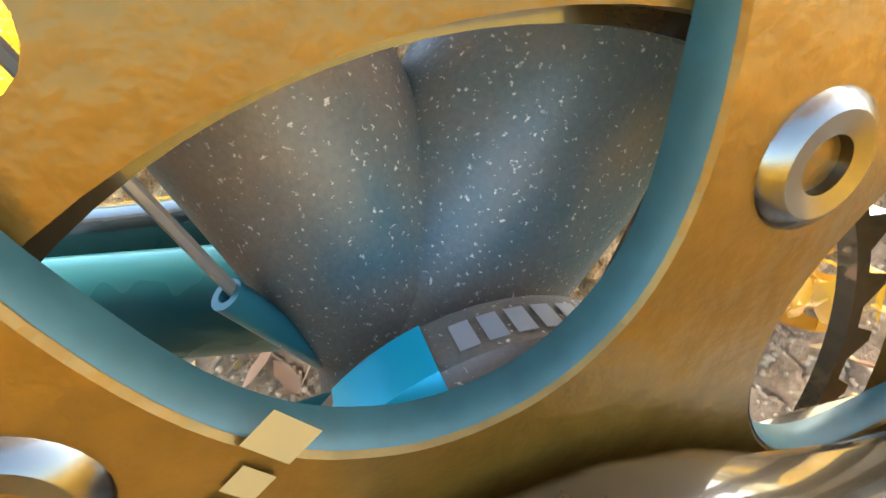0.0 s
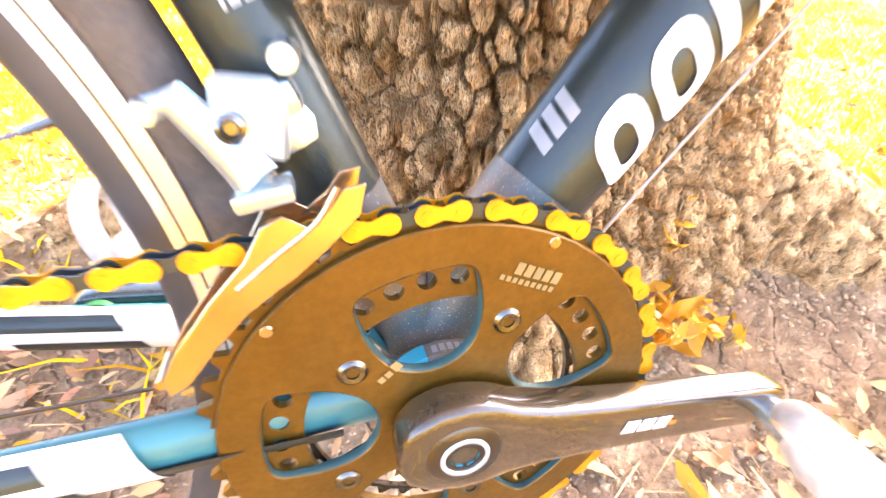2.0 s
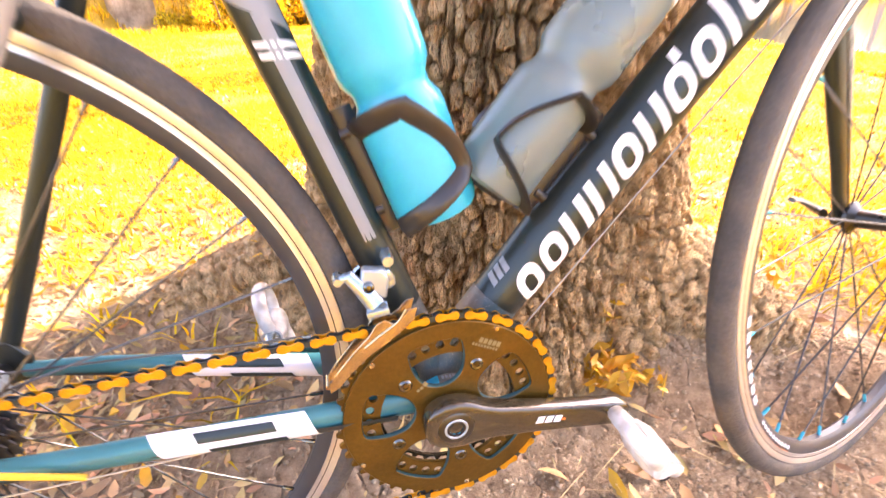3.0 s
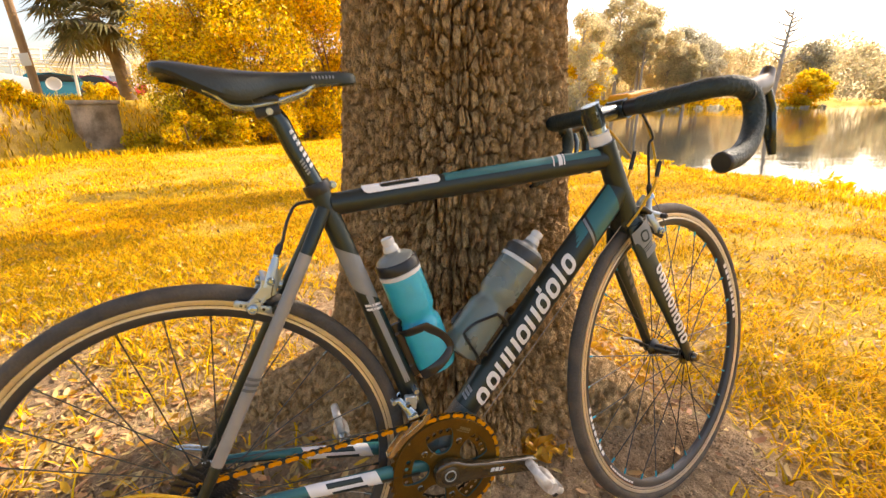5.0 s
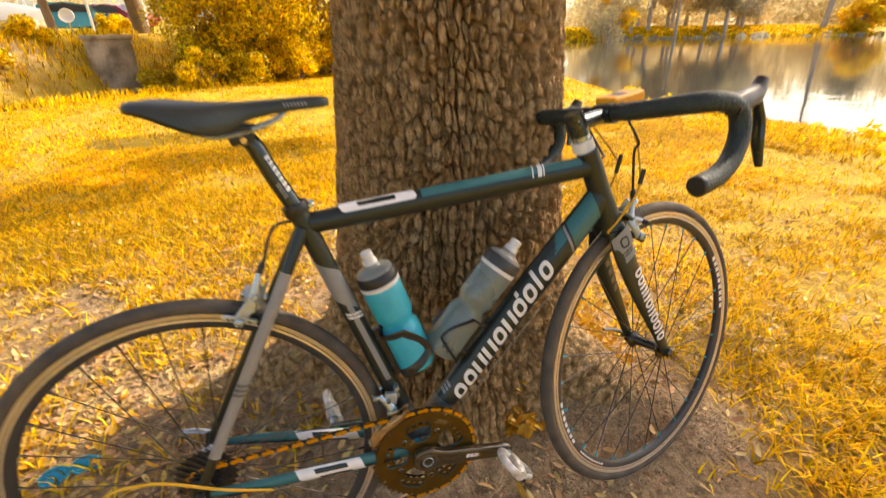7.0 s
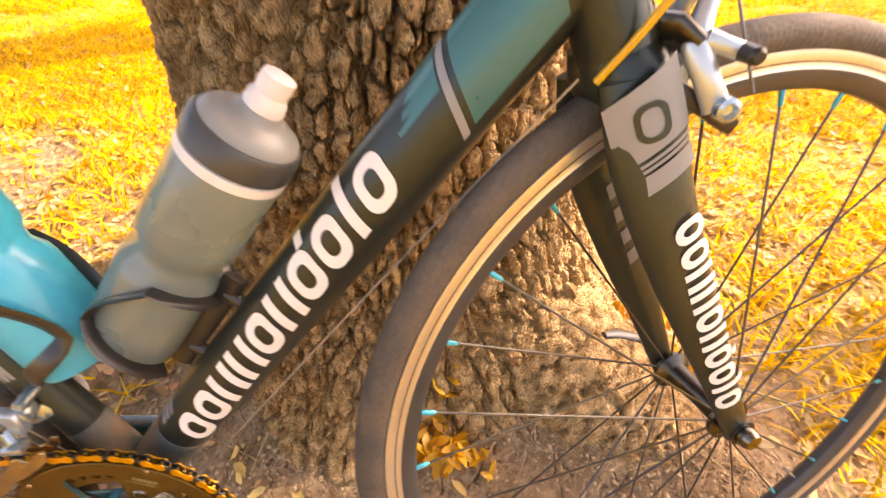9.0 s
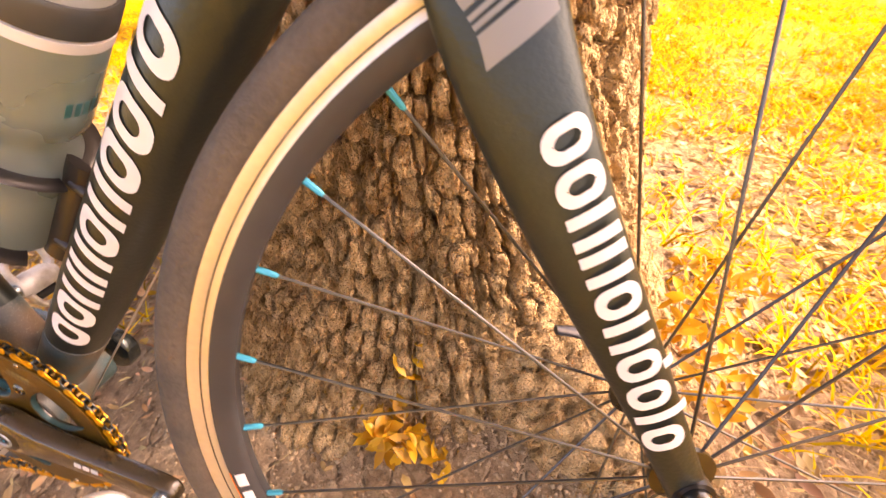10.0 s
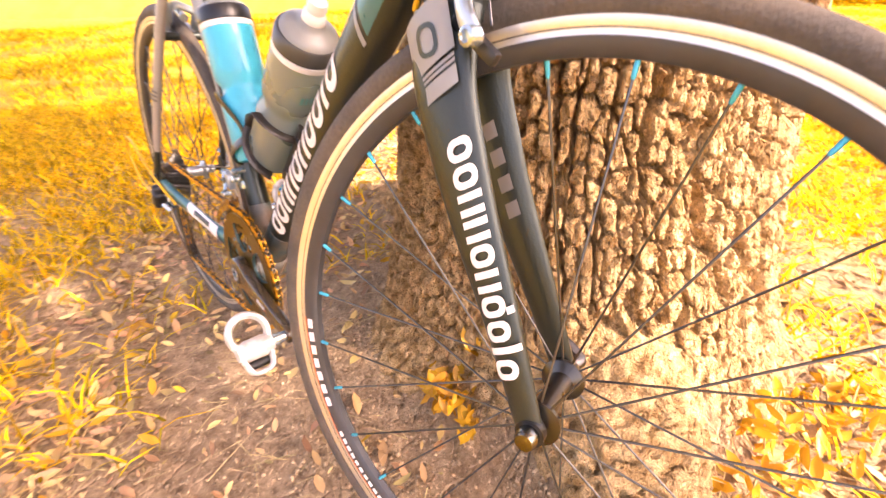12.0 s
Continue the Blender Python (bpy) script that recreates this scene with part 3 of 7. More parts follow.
gxs, gys = scatter(76000, -3.2, 4.2, -1.6, 4.6, lawn)
v1, f1 = blades(gxs, gys, np.full(len(gxs), 0.046), np.full(len(gxs), 0.0028), 1.3, 5)
gxs, gys = scatter(60000, -7, 6.2, 4.0, 14.5, lawn)
v2, f2 = blades(gxs, gys, np.full(len(gxs), 0.045), np.full(len(gxs), 0.0048), 1.0, 3)
xa, ya = scatter(24000, 4.0, 6.05, -2.5, 4.6, lawn)
xb, yb = scatter(36000, -9.5, -3.1, -3.0, 5.5, lawn)
xc, yc = scatter(18000, -7.0, 6.0, -8.0, -1.5, lawn)
gxs, gys = np.concatenate([xa, xb, xc]), np.concatenate([ya, yb, yc])
v3, f3 = blades(gxs, gys, np.full(len(gxs), 0.06), np.full(len(gxs), 0.005), 0.8, 2)
grass = raw("grass", np.concatenate([v1, v2, v3]), np.concatenate([f1, f2 + len(v1), f3 + len(v1) + len(v2)]), M_GRASS)
tagged(grass, "short golden lawn grass", "grass", kind="stuff")

# fallen leaves
M_LITTER = leafy("dry leaves", (0.60, 0.39, 0.17), 0.55, rnd=0.5, hue=0.03, glow=0.15)
M_LITTERY = leafy("yellow leaves", (0.70, 0.38, 0.03), 0.4, rnd=0.25, hue=0.01, glow=0.3)


def leaves(x, y, z, length, flat=0.35):
    """Folded oval leaves, lying at random."""
    n = len(x)
    shape = np.array([(-0.5, 0, 0), (-0.2, 0.17, 0.05), (0.2, 0.16, 0.05), (0.5, 0, 0.02), (0.2, -0.16, 0.05), (-0.2, -0.17, 0.05), (0, 0, -0.02)])
    v = shape[None] * length[:, None, None]
    v[:, :, 2] += length[:, None] * rng.uniform(-0.5, 0.9, n)[:, None] * (shape[None, :, 0] ** 2)
    for axis, sd in ((0, flat), (1, flat), (2, None)):
        a = rng.uniform(0, 2 * math.pi, n) if sd is None else rng.normal(0, sd, n)
        c, s = np.cos(a)[:, None], np.sin(a)[:, None]
        p, q = [k for k in range(3) if k != axis]
        vp, vq = v[:, :, p].copy(), v[:, :, q].copy()
        v[:, :, p], v[:, :, q] = vp * c - vq * s, vp * s + vq * c
    v += np.stack([x, y, z], -1)[:, None]
    k = (np.arange(n) * 7)[:, None]
    tri = np.concatenate([k + np.array(t) for t in ((0, 1, 6), (1, 2, 6), (2, 3, 6), (3, 4, 6), (4, 5, 6), (5, 0, 6))])
    return v.reshape(-1, 3), tri


def litter(x, y):
    d = np.hypot(x - TREE[0], y - TREE[1])
    a = np.arctan2(y - TREE[1], x - TREE[0])
    front = np.exp(-((x - 0.45) / 0.4) ** 2 - ((y - 0.12) / 0.22) ** 2)
    return np.clip((0.3 + sstep(0.4, 0.6, fbm(x * 2.5, y * 2.5, 31))) * sstep(0.30, 0.5, d) * (np.exp(-(d / 1.7) ** 2) + 0.45 * sstep(0.1, -0.5, x) * np.exp(-(d / 2.6) ** 2)) * (1 - 0.88 * front), 0, 1)


lx, ly = scatter(80000, -3.0, 3.0, -1.8, 2.6, litter)
lz = ground_height(lx, ly) + 0.008
v, f = leaves(lx, ly, lz, 0.012 + 0.036 * rng.uniform(0, 1, len(lx)) ** 1.8)
tagged(raw("fallen_leaves", v, f, M_LITTER), "dry brown fallen leaves scattered round the oak", "leaves", kind="stuff")
lx, ly = scatter(6000, -2.2, 3.5, -1.5, 4.0, lambda x, y: np.clip((litter(x, y) + 0.12 * (np.hypot(x, y) > 0.9)) * (1 - 0.82 * sstep(0.3, 0.7, x)), 0, 1))
v, f = leaves(lx, ly, ground_height(lx, ly) + 0.014, rng.uniform(0.025, 0.06, len(lx)), 0.5)
tagged(raw("fallen_leaves", v, f, M_LITTERY), "bright yellow fallen leaves on the grass", "leaves", kind="stuff")
lx, ly = scatter(15000, -3.2, 4.4, 0.6, 6.0, lambda x, y: 0.35 * (np.hypot(x - TREE[0], y - TREE[1]) > 0.8) * (lake_distance(x, y) < -0.1))
v, f = leaves(lx, ly, ground_height(lx, ly) + 0.03, 0.014 + 0.03 * rng.uniform(0, 1, len(lx)) ** 1.5, 0.5)
tagged(raw("fallen_leaves", v, f, M_LITTER), "pale dry leaves strewn over the lawn", "leaves", kind="stuff")
# straw and twigs
tx, ty = scatter(62000, -2.6, 2.4, -1.4, 2.0, lambda x, y: np.clip(litter(x, y) * 0.9, 0, 1))
v, f = blades(tx, ty, rng.uniform(0.004, 0.012, len(tx)), np.full(len(tx), 0.0012), 9.0, 1)
M_STRAW = leafy("straw", (0.62, 0.46, 0.22), 0.6, rnd=0.3, glow=0.1)
tagged(raw("straw", v, f, M_STRAW), "dry straw and pine needles on the soil", "straw", kind="stuff")


def sprout(x, y, r, count, high, label, seed):
    """A low clump of leafy shoots."""
    global rng
    rng = np.random.default_rng(seed)
    base = new("sprout")
    z0 = float(ground_height(x, y))
    base.location = (x, y, z0)
    tagged(base, label, "plant", "sprouts at the oak's foot")
    a, d = rng.uniform(0, 2 * math.pi, count), r * np.sqrt(rng.uniform(0, 1, count))
    px, py, pz = d * np.cos(a), d * np.sin(a), rng.uniform(0.01, high, count)
    v, f = leaves(px, py, pz, rng.uniform(0.022, 0.045, count), 0.7)
    raw("foliage", v, f, M_LITTERY, base)
    for k in range(6):
        bm = tube(spline([(px[k] * 0.3, py[k] * 0.3, -0.005), (px[k] * 0.7, py[k] * 0.7, pz[k] * 0.6), (px[k], py[k], pz[k])], 4), 0.0013, 6)
        part("stem", bm, M_STRAW, base)


sprout(0.305, 0.165, 0.05, 70, 0.05, "yellow leafy sprouts at the foot of the oak", 3)
sprout(0.315, 0.205, 0.018, 9, 0.12, "slender yellow seedling at the foot of the oak", 4)
sprout(0.37, 0.135, 0.03, 12, 0.02, "few low yellow leaves at the foot of the oak", 8)
sprout(0.78, 0.60, 0.09, 80, 0.09, "yellow weeds beside the root of the oak", 5)
sprout(0.72, 0.44, 0.06, 70, 0.13, "tall yellow weeds beside the root of the oak", 6)
sprout(0.72, 0.32, 0.05, 40, 0.07, "small yellow weeds beside the root of the oak", 9)


def clods(count, seed):
    """Small lumps of soil lying on the bare ground."""
    r = np.random.default_rng(seed)
    x, y = r.normal(0.42, 0.45, count), r.normal(0.16, 0.30, count)
    keep = np.hypot(x - TREE[0], y - TREE[1]) > 0.36
    x, y = x[keep], y[keep]
    n = len(x)
    shape = np.array([(1, 0, 0), (-1, 0, 0), (0, 1, 0), (0, -1, 0), (0, 0, 0.8), (0, 0, -0.8)])
    v = shape[None] * r.uniform(0.6, 1.4, (n, 6, 1)) * (r.uniform(0.0006, 0.0046, n) * r.uniform(0.5, 1.3, n))[:, None, None]
    a = r.uniform(0, 6.28, n)
    c, s = np.cos(a)[:, None], np.sin(a)[:, None]
    v[:, :, 0], v[:, :, 1] = v[:, :, 0] * c - v[:, :, 1] * s, v[:, :, 0] * s + v[:, :, 1] * c
    v += np.stack([x, y, ground_height(x, y)], -1)[:, None]
    k = (np.arange(n) * 6)[:, None]
    tri = np.concatenate([k + np.array(t) for t in ((0, 2, 4), (2, 1, 4), (1, 3, 4), (3, 0, 4), (2, 0, 5), (1, 2, 5), (3, 1, 5), (0, 3, 5))])
    return v.reshape(-1, 3), tri


M_CLOD = material("dry soil lumps", (0.47, 0.335, 0.195), 0.9, var=0.3, scale=30, fine=200, rnd=0.4)
v, f = clods(24000, 17)
tagged(raw("soil_crumbs", v, f, M_CLOD), "crumbs of dry soil on the bare ground", "soil", kind="stuff")


def sunglasses(x, y):
    """Cyan sports glasses left lying on the ground."""
    g = new("sunglasses")
    g.location = (x, y, float(ground_height(x, y)) + 0.004)
    g.rotation_euler = (radians(-35), 0, radians(18))
    tagged(g, "bright cyan plastic sunglasses lying on the leaf litter", "sunglasses")
    for s in (1, -1):
        loop = [(s * 0.034 + 0.031 * math.cos(a), 0.004 * math.cos(a) ** 2, 0.022 + 0.021 * math.sin(a) - 0.003 * math.cos(a) * s) for a in (2 * math.pi * k / 32 for k in range(32))]
        part("rim", tube(loop, (0.0035, 0.0028), 8, None, True), M_CYAN, g)
        lens = bmesh.new()
        ring = [lens.verts.new(p) for p in loop]
        lens.faces.new(ring)
        r = bmesh.ops.extrude_face_region(lens, geom=lens.faces[:])
        bmesh.ops.translate(lens, verts=[v for v in r["geom"] if isinstance(v, bmesh.types.BMVert)], vec=(0, 0.0015, 0))
        part("lens", lens, M_CYANLENS, g, "mirrored cyan lens")
        part("temple", tube(spline([(s * 0.065, 0.002, 0.028), (s * 0.070, 0.035, 0.030), (s * 0.068, 0.085, 0.028), (s * 0.064, 0.125, 0.012)], 6), [(0.0045, 0.002), (0.0035, 0.002), (0.003, 0.002), (0.004, 0.002)], 8), M_CYAN, g)
    part("bridge", tube(spline([(-0.006, 0, 0.026), (0, -0.003, 0.030), (0.006, 0, 0.026)], 4), 0.003, 8), M_CYAN, g)


M_CYANLENS = material("cyan mirror lens", (0.01, 0.30, 0.40), 0.12, 0.5, var=0.1, scale=20)
sunglasses(-0.845, 0.405)
# ---- the bicycle: x forward, y to its left, z up; it leans on the oak ----
BIKE = new("road_bicycle")
BIKE.matrix_world = pose(0, 0, 0, -5.0, 0, 0.6)
tagged(BIKE, "black and teal road racing bicycle leaning against the oak trunk", "bicycle")


def P(u, w, v):
    """Forward, towards the drive side, up; the front stands on the root, so the frame pitches a little about the cranks."""
    du, dv = u - BB[0], v - BB[1]
    return Vector((BB[0] + 1.0257 * du - 0.0298 * dv, -w, BB[1] + 0.0118 * du + 1.0462 * dv))


def Q(u, w, v):
    """The same axes with no pitch, for the fork."""
    return Vector((u, -w, v))


BB = (0.003, 0.270)
REAR, FRONT, WHEEL_R, FRONT_R = (-0.3824, 0.3279), (0.5643, 0.3711), 0.334, 0.335
AX0, AXD = P(0.418, 0, 0.677), Vector((-0.385, 0, 0.923)).normalized()
STEER = Matrix.Translation(AX0 + Vector((0, 0.008, 0))) @ Matrix.Rotation(radians(16.9), 4, AXD) @ Matrix.Translation(-AX0)
SIDE = Vector((0, -1, 0))


def steered(bm):
    bm.transform(STEER)
    return bm


def mapped(a, b, ra, rb, loops, lift=0.0006, m=None, turn=0.0):
    """Rounded marks on a tube's drive side: loops of (outer, inner) points (s along in metres from a, t across)."""
    a, b = Vector(a), Vector(b)
    ax = (b - a).normalized()
    n = (Vector((0, 0, 1)) - ax * ax.z).normalized()
    out_marks = []

    def at(s, t):
        f = s / (b - a).length
        r1, r2 = (float(np.interp(f, np.linspace(0, 1, len(q)) if len(q) != 4 else (0, 0.3, 0.7, 1), q)) for q in (ra, rb))
        ph = t / r2 + turn
        return a + ax * s + n * ((r2 + lift) * math.sin(ph)) + SIDE * ((r1 + lift) * math.cos(ph))
    for outer, inner in loops:
        bm = bmesh.new()
        vo = [bm.verts.new(at(*p)) for p in outer]
        k = len(vo)
        if inner:
            vi = [bm.verts.new(at(*p)) for p in inner]
            for i in range(k):
                bm.faces.new((vo[i], vo[(i + 1) % k], vi[(i + 1) % k], vi[i]))
        else:
            half = k // 2
            for i in range(half - 1):
                try:
                    bm.faces.new((vo[i], vo[i + 1], vo[k - 2 - i], vo[k - 1 - i]))
                except ValueError:
                    pass
        if m:
            bm.transform(m)
        out_marks.append(bm)
    return out_marks


def rounded(s0, s1, t0, t1, r, slant=0.0, n=5, shrink=0.0):
    s0, s1, t0, t1 = s0 + shrink, s1 - shrink, t0 + shrink, t1 - shrink
    r = max(r - shrink * 0.7, 0.0008)
    out = []
    for cs, ct, a0 in ((s1 - r, t1 - r, 0), (s0 + r, t1 - r, 90), (s0 + r, t0 + r, 180), (s1 - r, t0 + r, 270)):
        for i in range(n + 1):
            a = radians(a0 + 90 * i / n)
            x, y = cs + r * math.cos(a), ct + r * math.sin(a)
            out.append((x + slant * y, y))
    fine = []
    for i, (p, q) in enumerate(zip(out, out[1:] + out[:1])):
        fine += [p] + [(p[0] + (q[0] - p[0]) * j / 4, p[1] + (q[1] - p[1]) * j / 4) for j in (1, 2, 3)] * (i % (n + 1) == n)
    return fine


def strip(s0, s1, t0, t1, slant=0.0, n=8):
    """A plain bar as a closed loop that can bend across the tube."""
    up = [(s0 + slant * t, t) for t in np.linspace(t0, t1, n)]
    dn = [(s1 + slant * t, t) for t in np.linspace(t1, t0, n)]
    return up + dn


def word_marks(start, pitch, low, high, stroke, slant=0.25, rise=0.0):
    """A row of ten plain marks: ovals, pairs of bars and tall bars. rise: how the row climbs across the tube."""
    out = []

    def lifted(loop):
        return [(a, b + rise * (a - start)) for a, b in loop]
    tall = high + (high - low) * 0.34
    for k, kind in enumerate("oonnonboio"):
        s0 = start + (k - 0.42 * (k > 8)) * pitch
        s1 = s0 + pitch * 0.84
        if kind in "ob":
            out.append(tuple(lifted(rounded(s0, s1, low, high, (high - low) * 0.34, slant, shrink=d)) for d in (0.0, stroke * 0.9)))
        if kind == "n":
            out += [(lifted(strip(a, a + stroke, low, high, slant, 12)), None) for a in (s0, s1 - stroke)]
        if kind == "b":
            out.append((lifted(strip(s1 - stroke, s1, high, tall, slant, 6)), None))
        if kind == "i":
            out.append((lifted(strip(s0 + pitch * 0.06, s0 + pitch * 0.06 + stroke, low, tall, slant, 12)), None))
    return out


def frame_parts():
    st_top, bbp = P(-0.155, 0, 0.768), P(*((BB[0], 0, BB[1])))
    dt_a, dt_b = P(0.000, 0, 0.283), P(0.398, 0, 0.722)
    DT_SIDE, DT_HIGH = (0.023, 0.024, 0.024, 0.022), (0.022, 0.029, 0.030, 0.028)
    frame_ob = new("frame")
    frame_ob.parent = BIKE
    part("down_tube", tube([dt_a, dt_a.lerp(dt_b, 0.3), dt_a.lerp(dt_b, 0.7), dt_b], [(0.022, 0.023), (0.029, 0.024), (0.030, 0.024), (0.028, 0.022)], 28, SIDE), M_BLACK, frame_ob, "thick black down tube")
    part("lettering", mapped(dt_a, dt_b, DT_SIDE, DT_HIGH, word_marks(0.121, 0.0346, -0.0225, 0.0115, 0.0090, 0.28, 0.05), 0.0008), M_WHITEP, frame_ob, "plain white mark")
    part("decal", mapped(dt_a, dt_b, DT_SIDE, DT_HIGH, [(strip(0.103 + k * 0.0085, 0.109 + k * 0.0085, 0.021, 0.036, 0.3), None) for k in range(3)]), M_GREYP, frame_ob, "three short grey bars")
    part("decal", mapped(dt_a, dt_b, DT_SIDE, DT_HIGH, [(strip(0.497, 0.503, -0.018, 0.040, 0.5, 12), None)]), M_GREYP, frame_ob, "thin grey band")
    part("decal", mapped(dt_a, dt_b, DT_SIDE, DT_HIGH, [(strip(0.508, 0.585, -0.016, 0.040, 0.5, 12), None)], 0.0004), M_TEAL, frame_ob, "dark teal panel")
    # this stripe paints the sky's reflection on the black tube's upper side
    part("decal", mapped(dt_a, dt_b, DT_SIDE, DT_HIGH, [(strip(0.05, 0.495, 0.0145, 0.046, 0.5, 10), None)], 0.0004), M_TEAL, frame_ob, "sky reflection painted teal along the top")
    tt_a, tt_b = P(-0.138, 0, 0.742), P(0.378, 0, 0.782)
    part("top_tube", tube([tt_a, tt_a.lerp(tt_b, 0.5), tt_b], [(0.018, 0.0165), (0.021, 0.017), (0.020, 0.018)], 24, SIDE), M_BLACK, frame_ob, "sloping black top tube")
    part("decal", mapped(tt_a, tt_b, (0.0178, 0.0178), (0.0215, 0.0215), [(rounded(0.055, 0.185, 0.010, 0.033, 0.008, -0.2), rounded(0.085, 0.150, 0.017, 0.028, 0.003, -0.2))]), M_WHITEP, frame_ob, "white badge with a dark middle")
    # teal along the top tube stands for sky mirrored in black paint
    part("decal", mapped(tt_a, tt_b, (0.0178, 0.0178), (0.0215, 0.0215), [(strip(0.19, 0.50, 0.010, 0.030), None)], 0.0004), M_TEAL, frame_ob, "dark teal panel")
    part("decal", mapped(tt_a, tt_b, (0.0178, 0.0178), (0.0215, 0.0215), [(strip(0.395 + k * 0.011, 0.3975 + k * 0.011 + (0.006 if k == 1 else 0), 0.004, 0.034, 0.2), None) for k in range(3)], 0.0008), M_WHITEP, frame_ob, "thin white bars")
    part("seat_tube", tube([bbp, bbp.lerp(st_top, 0.2), bbp.lerp(st_top, 0.5), st_top], [(0.0200, 0.0210), (0.0185, 0.0185), (0.0168, 0.0168), (0.0165, 0.0165)], 24, SIDE), M_BLACK, frame_ob, "black seat tube")
    part("decal", mapped(bbp, st_top, (0.0172, 0.0172), (0.0172, 0.0172), [(strip(0.36, 0.44, -0.019, 0.020, -0.9, 10), None)]), M_GREYP, frame_ob, "grey swoosh")
    part("decal", mapped(bbp, st_top, (0.0172, 0.0172), (0.0172, 0.0172), [(strip(0.33 + k * 0.0075, 0.3345 + k * 0.0075, -0.010, 0.020, -0.3), None) for k in range(2)]), M_WHITEP, frame_ob, "thin white bars")
    part("decal", mapped(bbp, st_top, (0.0172, 0.0172), (0.0172, 0.0172), [(strip(0.18, 0.36, -0.002, 0.008, 0.0), None)], 0.0005), M_GREYP, frame_ob, "long grey stripe")
    ht_b, ht_t = AX0 - AXD * 0.008, AX0 + AXD * 0.150
    part("head_tube", tube([ht_b, ht_b.lerp(ht_t, 0.4), ht_t], [0.025, 0.0215, 0.0205], 24, SIDE), M_BLACK, frame_ob, "black head tube")
    part("bottom_bracket_shell", lathe([(0.0, -0.036), (0.0235, -0.036), (0.0245, -0.03), (0.0245, 0.03), (0.0235, 0.036), (0.0, 0.036)], 32, Matrix.Translation(bbp) @ pose(0, 0, 0, 90)), M_DUST, frame_ob, "dusty bottom bracket shell")
    part("dust_sleeve", tube([bbp, bbp.lerp(st_top, 0.1), bbp.lerp(st_top, 0.19)], [(0.0205, 0.0215), (0.0195, 0.0200), (0.0188, 0.0188)], 28, SIDE), M_DUST, frame_ob, "dusty foot of the seat tube")
    part("dust_sleeve", tube([dt_a, dt_a.lerp(dt_b, 0.08), dt_a.lerp(dt_b, 0.16)], [(0.0226, 0.0236), (0.0250, 0.0238), (0.0264, 0.0240)], 28, SIDE), M_DUST, frame_ob, "dusty foot of the down tube")
    part("cup", lathe([(0.0125, 0.028), (0.0285, 0.028), (0.0318, 0.030), (0.0318, 0.0385), (0.0300, 0.0405), (0.0125, 0.0405)], 48, Matrix.Translation(bbp) @ pose(0, 0, 0, 90), True), M_DUST, frame_ob, "dark bearing cup")
    mb = Matrix.Translation(bbp) @ pose(0, 0, 0, 90)
    part("sticker", lathe([(0.0318, 0.0300), (0.0323, 0.0302), (0.0323, 0.0387), (0.0300, 0.0408), (0.0200, 0.0408), (0.0200, 0.0404)], 6, mb, False, None, radians(104), radians(24)), M_CYAN, frame_ob, "bright cyan sticker")
    bars = []
    for k in range(6):
        bars.append(bmesh.new())
        a = radians(96 - 6.5 * k)
        vs = [bars[-1].verts.new(mb @ Vector((0.0321 * math.cos(a + d), 0.0321 * math.sin(a + d), z))) for z, d in ((0.0325, 0.045), (0.0325, -0.035), (0.0372, -0.035), (0.0372, 0.045))]
        bars[-1].faces.new(vs)
    part("lettering", bars, M_GREYP, frame_ob, "curved row of pale marks")
    for w in (1, -1):
        a, b = P(-0.015, 0.026 * w, 0.274), P(REAR[0] + 0.012, 0.063 * w, REAR[1] - 0.006)
        pts = spline([a, a.lerp(b, 0.35) + SIDE * (0.004 * w), a.lerp(b, 0.8) + SIDE * (0.006 * w), b], 6)
        part("chain_stay", tube(pts, [(0.015, 0.010), (0.0125, 0.009), (0.010, 0.008), (0.0075, 0.007)], 18, SIDE), M_TEAL, frame_ob, "teal and black chain stay")
        a2, b2 = a + SIDE * (0.0048 * w), b + SIDE * (0.0048 * w)
        part("decal", mapped(a2, b2, (0.0102, 0.0078), (0.0150, 0.0085), [(strip(0.03, 0.345, -0.021, -0.0025, 0.0, 8), None)], 0.0006), M_BLACK, frame_ob, "black lower half")
        mm = mapped(a2, b2, (0.0102, 0.0078), (0.0150, 0.0085), [(strip(0.105, 0.225, -0.017, 0.017, 0.5, 12), None)], 0.0012)
        part("decal", mm, M_WHITEP, frame_ob, "white badge")
        part("decal", mapped(a2, b2, (0.0102, 0.0078), (0.0150, 0.0085), [(strip(0.134, 0.194, 0.003, 0.0115, 0.5, 6), None), (strip(0.130, 0.190, -0.011, -0.003, 0.5, 6), None)], 0.0018), M_BLACK, frame_ob, "slanting dark bar")
        c, d = P(-0.150, 0.012 * w, 0.738), P(REAR[0] + 0.002, 0.069 * w, REAR[1] + 0.012)
        pts = spline([c, c.lerp(d, 0.2) + SIDE * (0.012 * w), c.lerp(d, 0.6) + SIDE * (0.010 * w), d], 6)
        part("seat_stay", tube(pts, [(0.011, 0.008), (0.0095, 0.0075), (0.009, 0.007), (0.0085, 0.0065)], 16, SIDE), M_BLACK, frame_ob, "slim seat stay")
        if w > 0:
            part("decal", tube(pts[5:17], [(0.0103, 0.0081), (0.0098, 0.0078), (0.0093, 0.0072)], 16, SIDE), M_STAY, frame_ob, "long pale wrap")
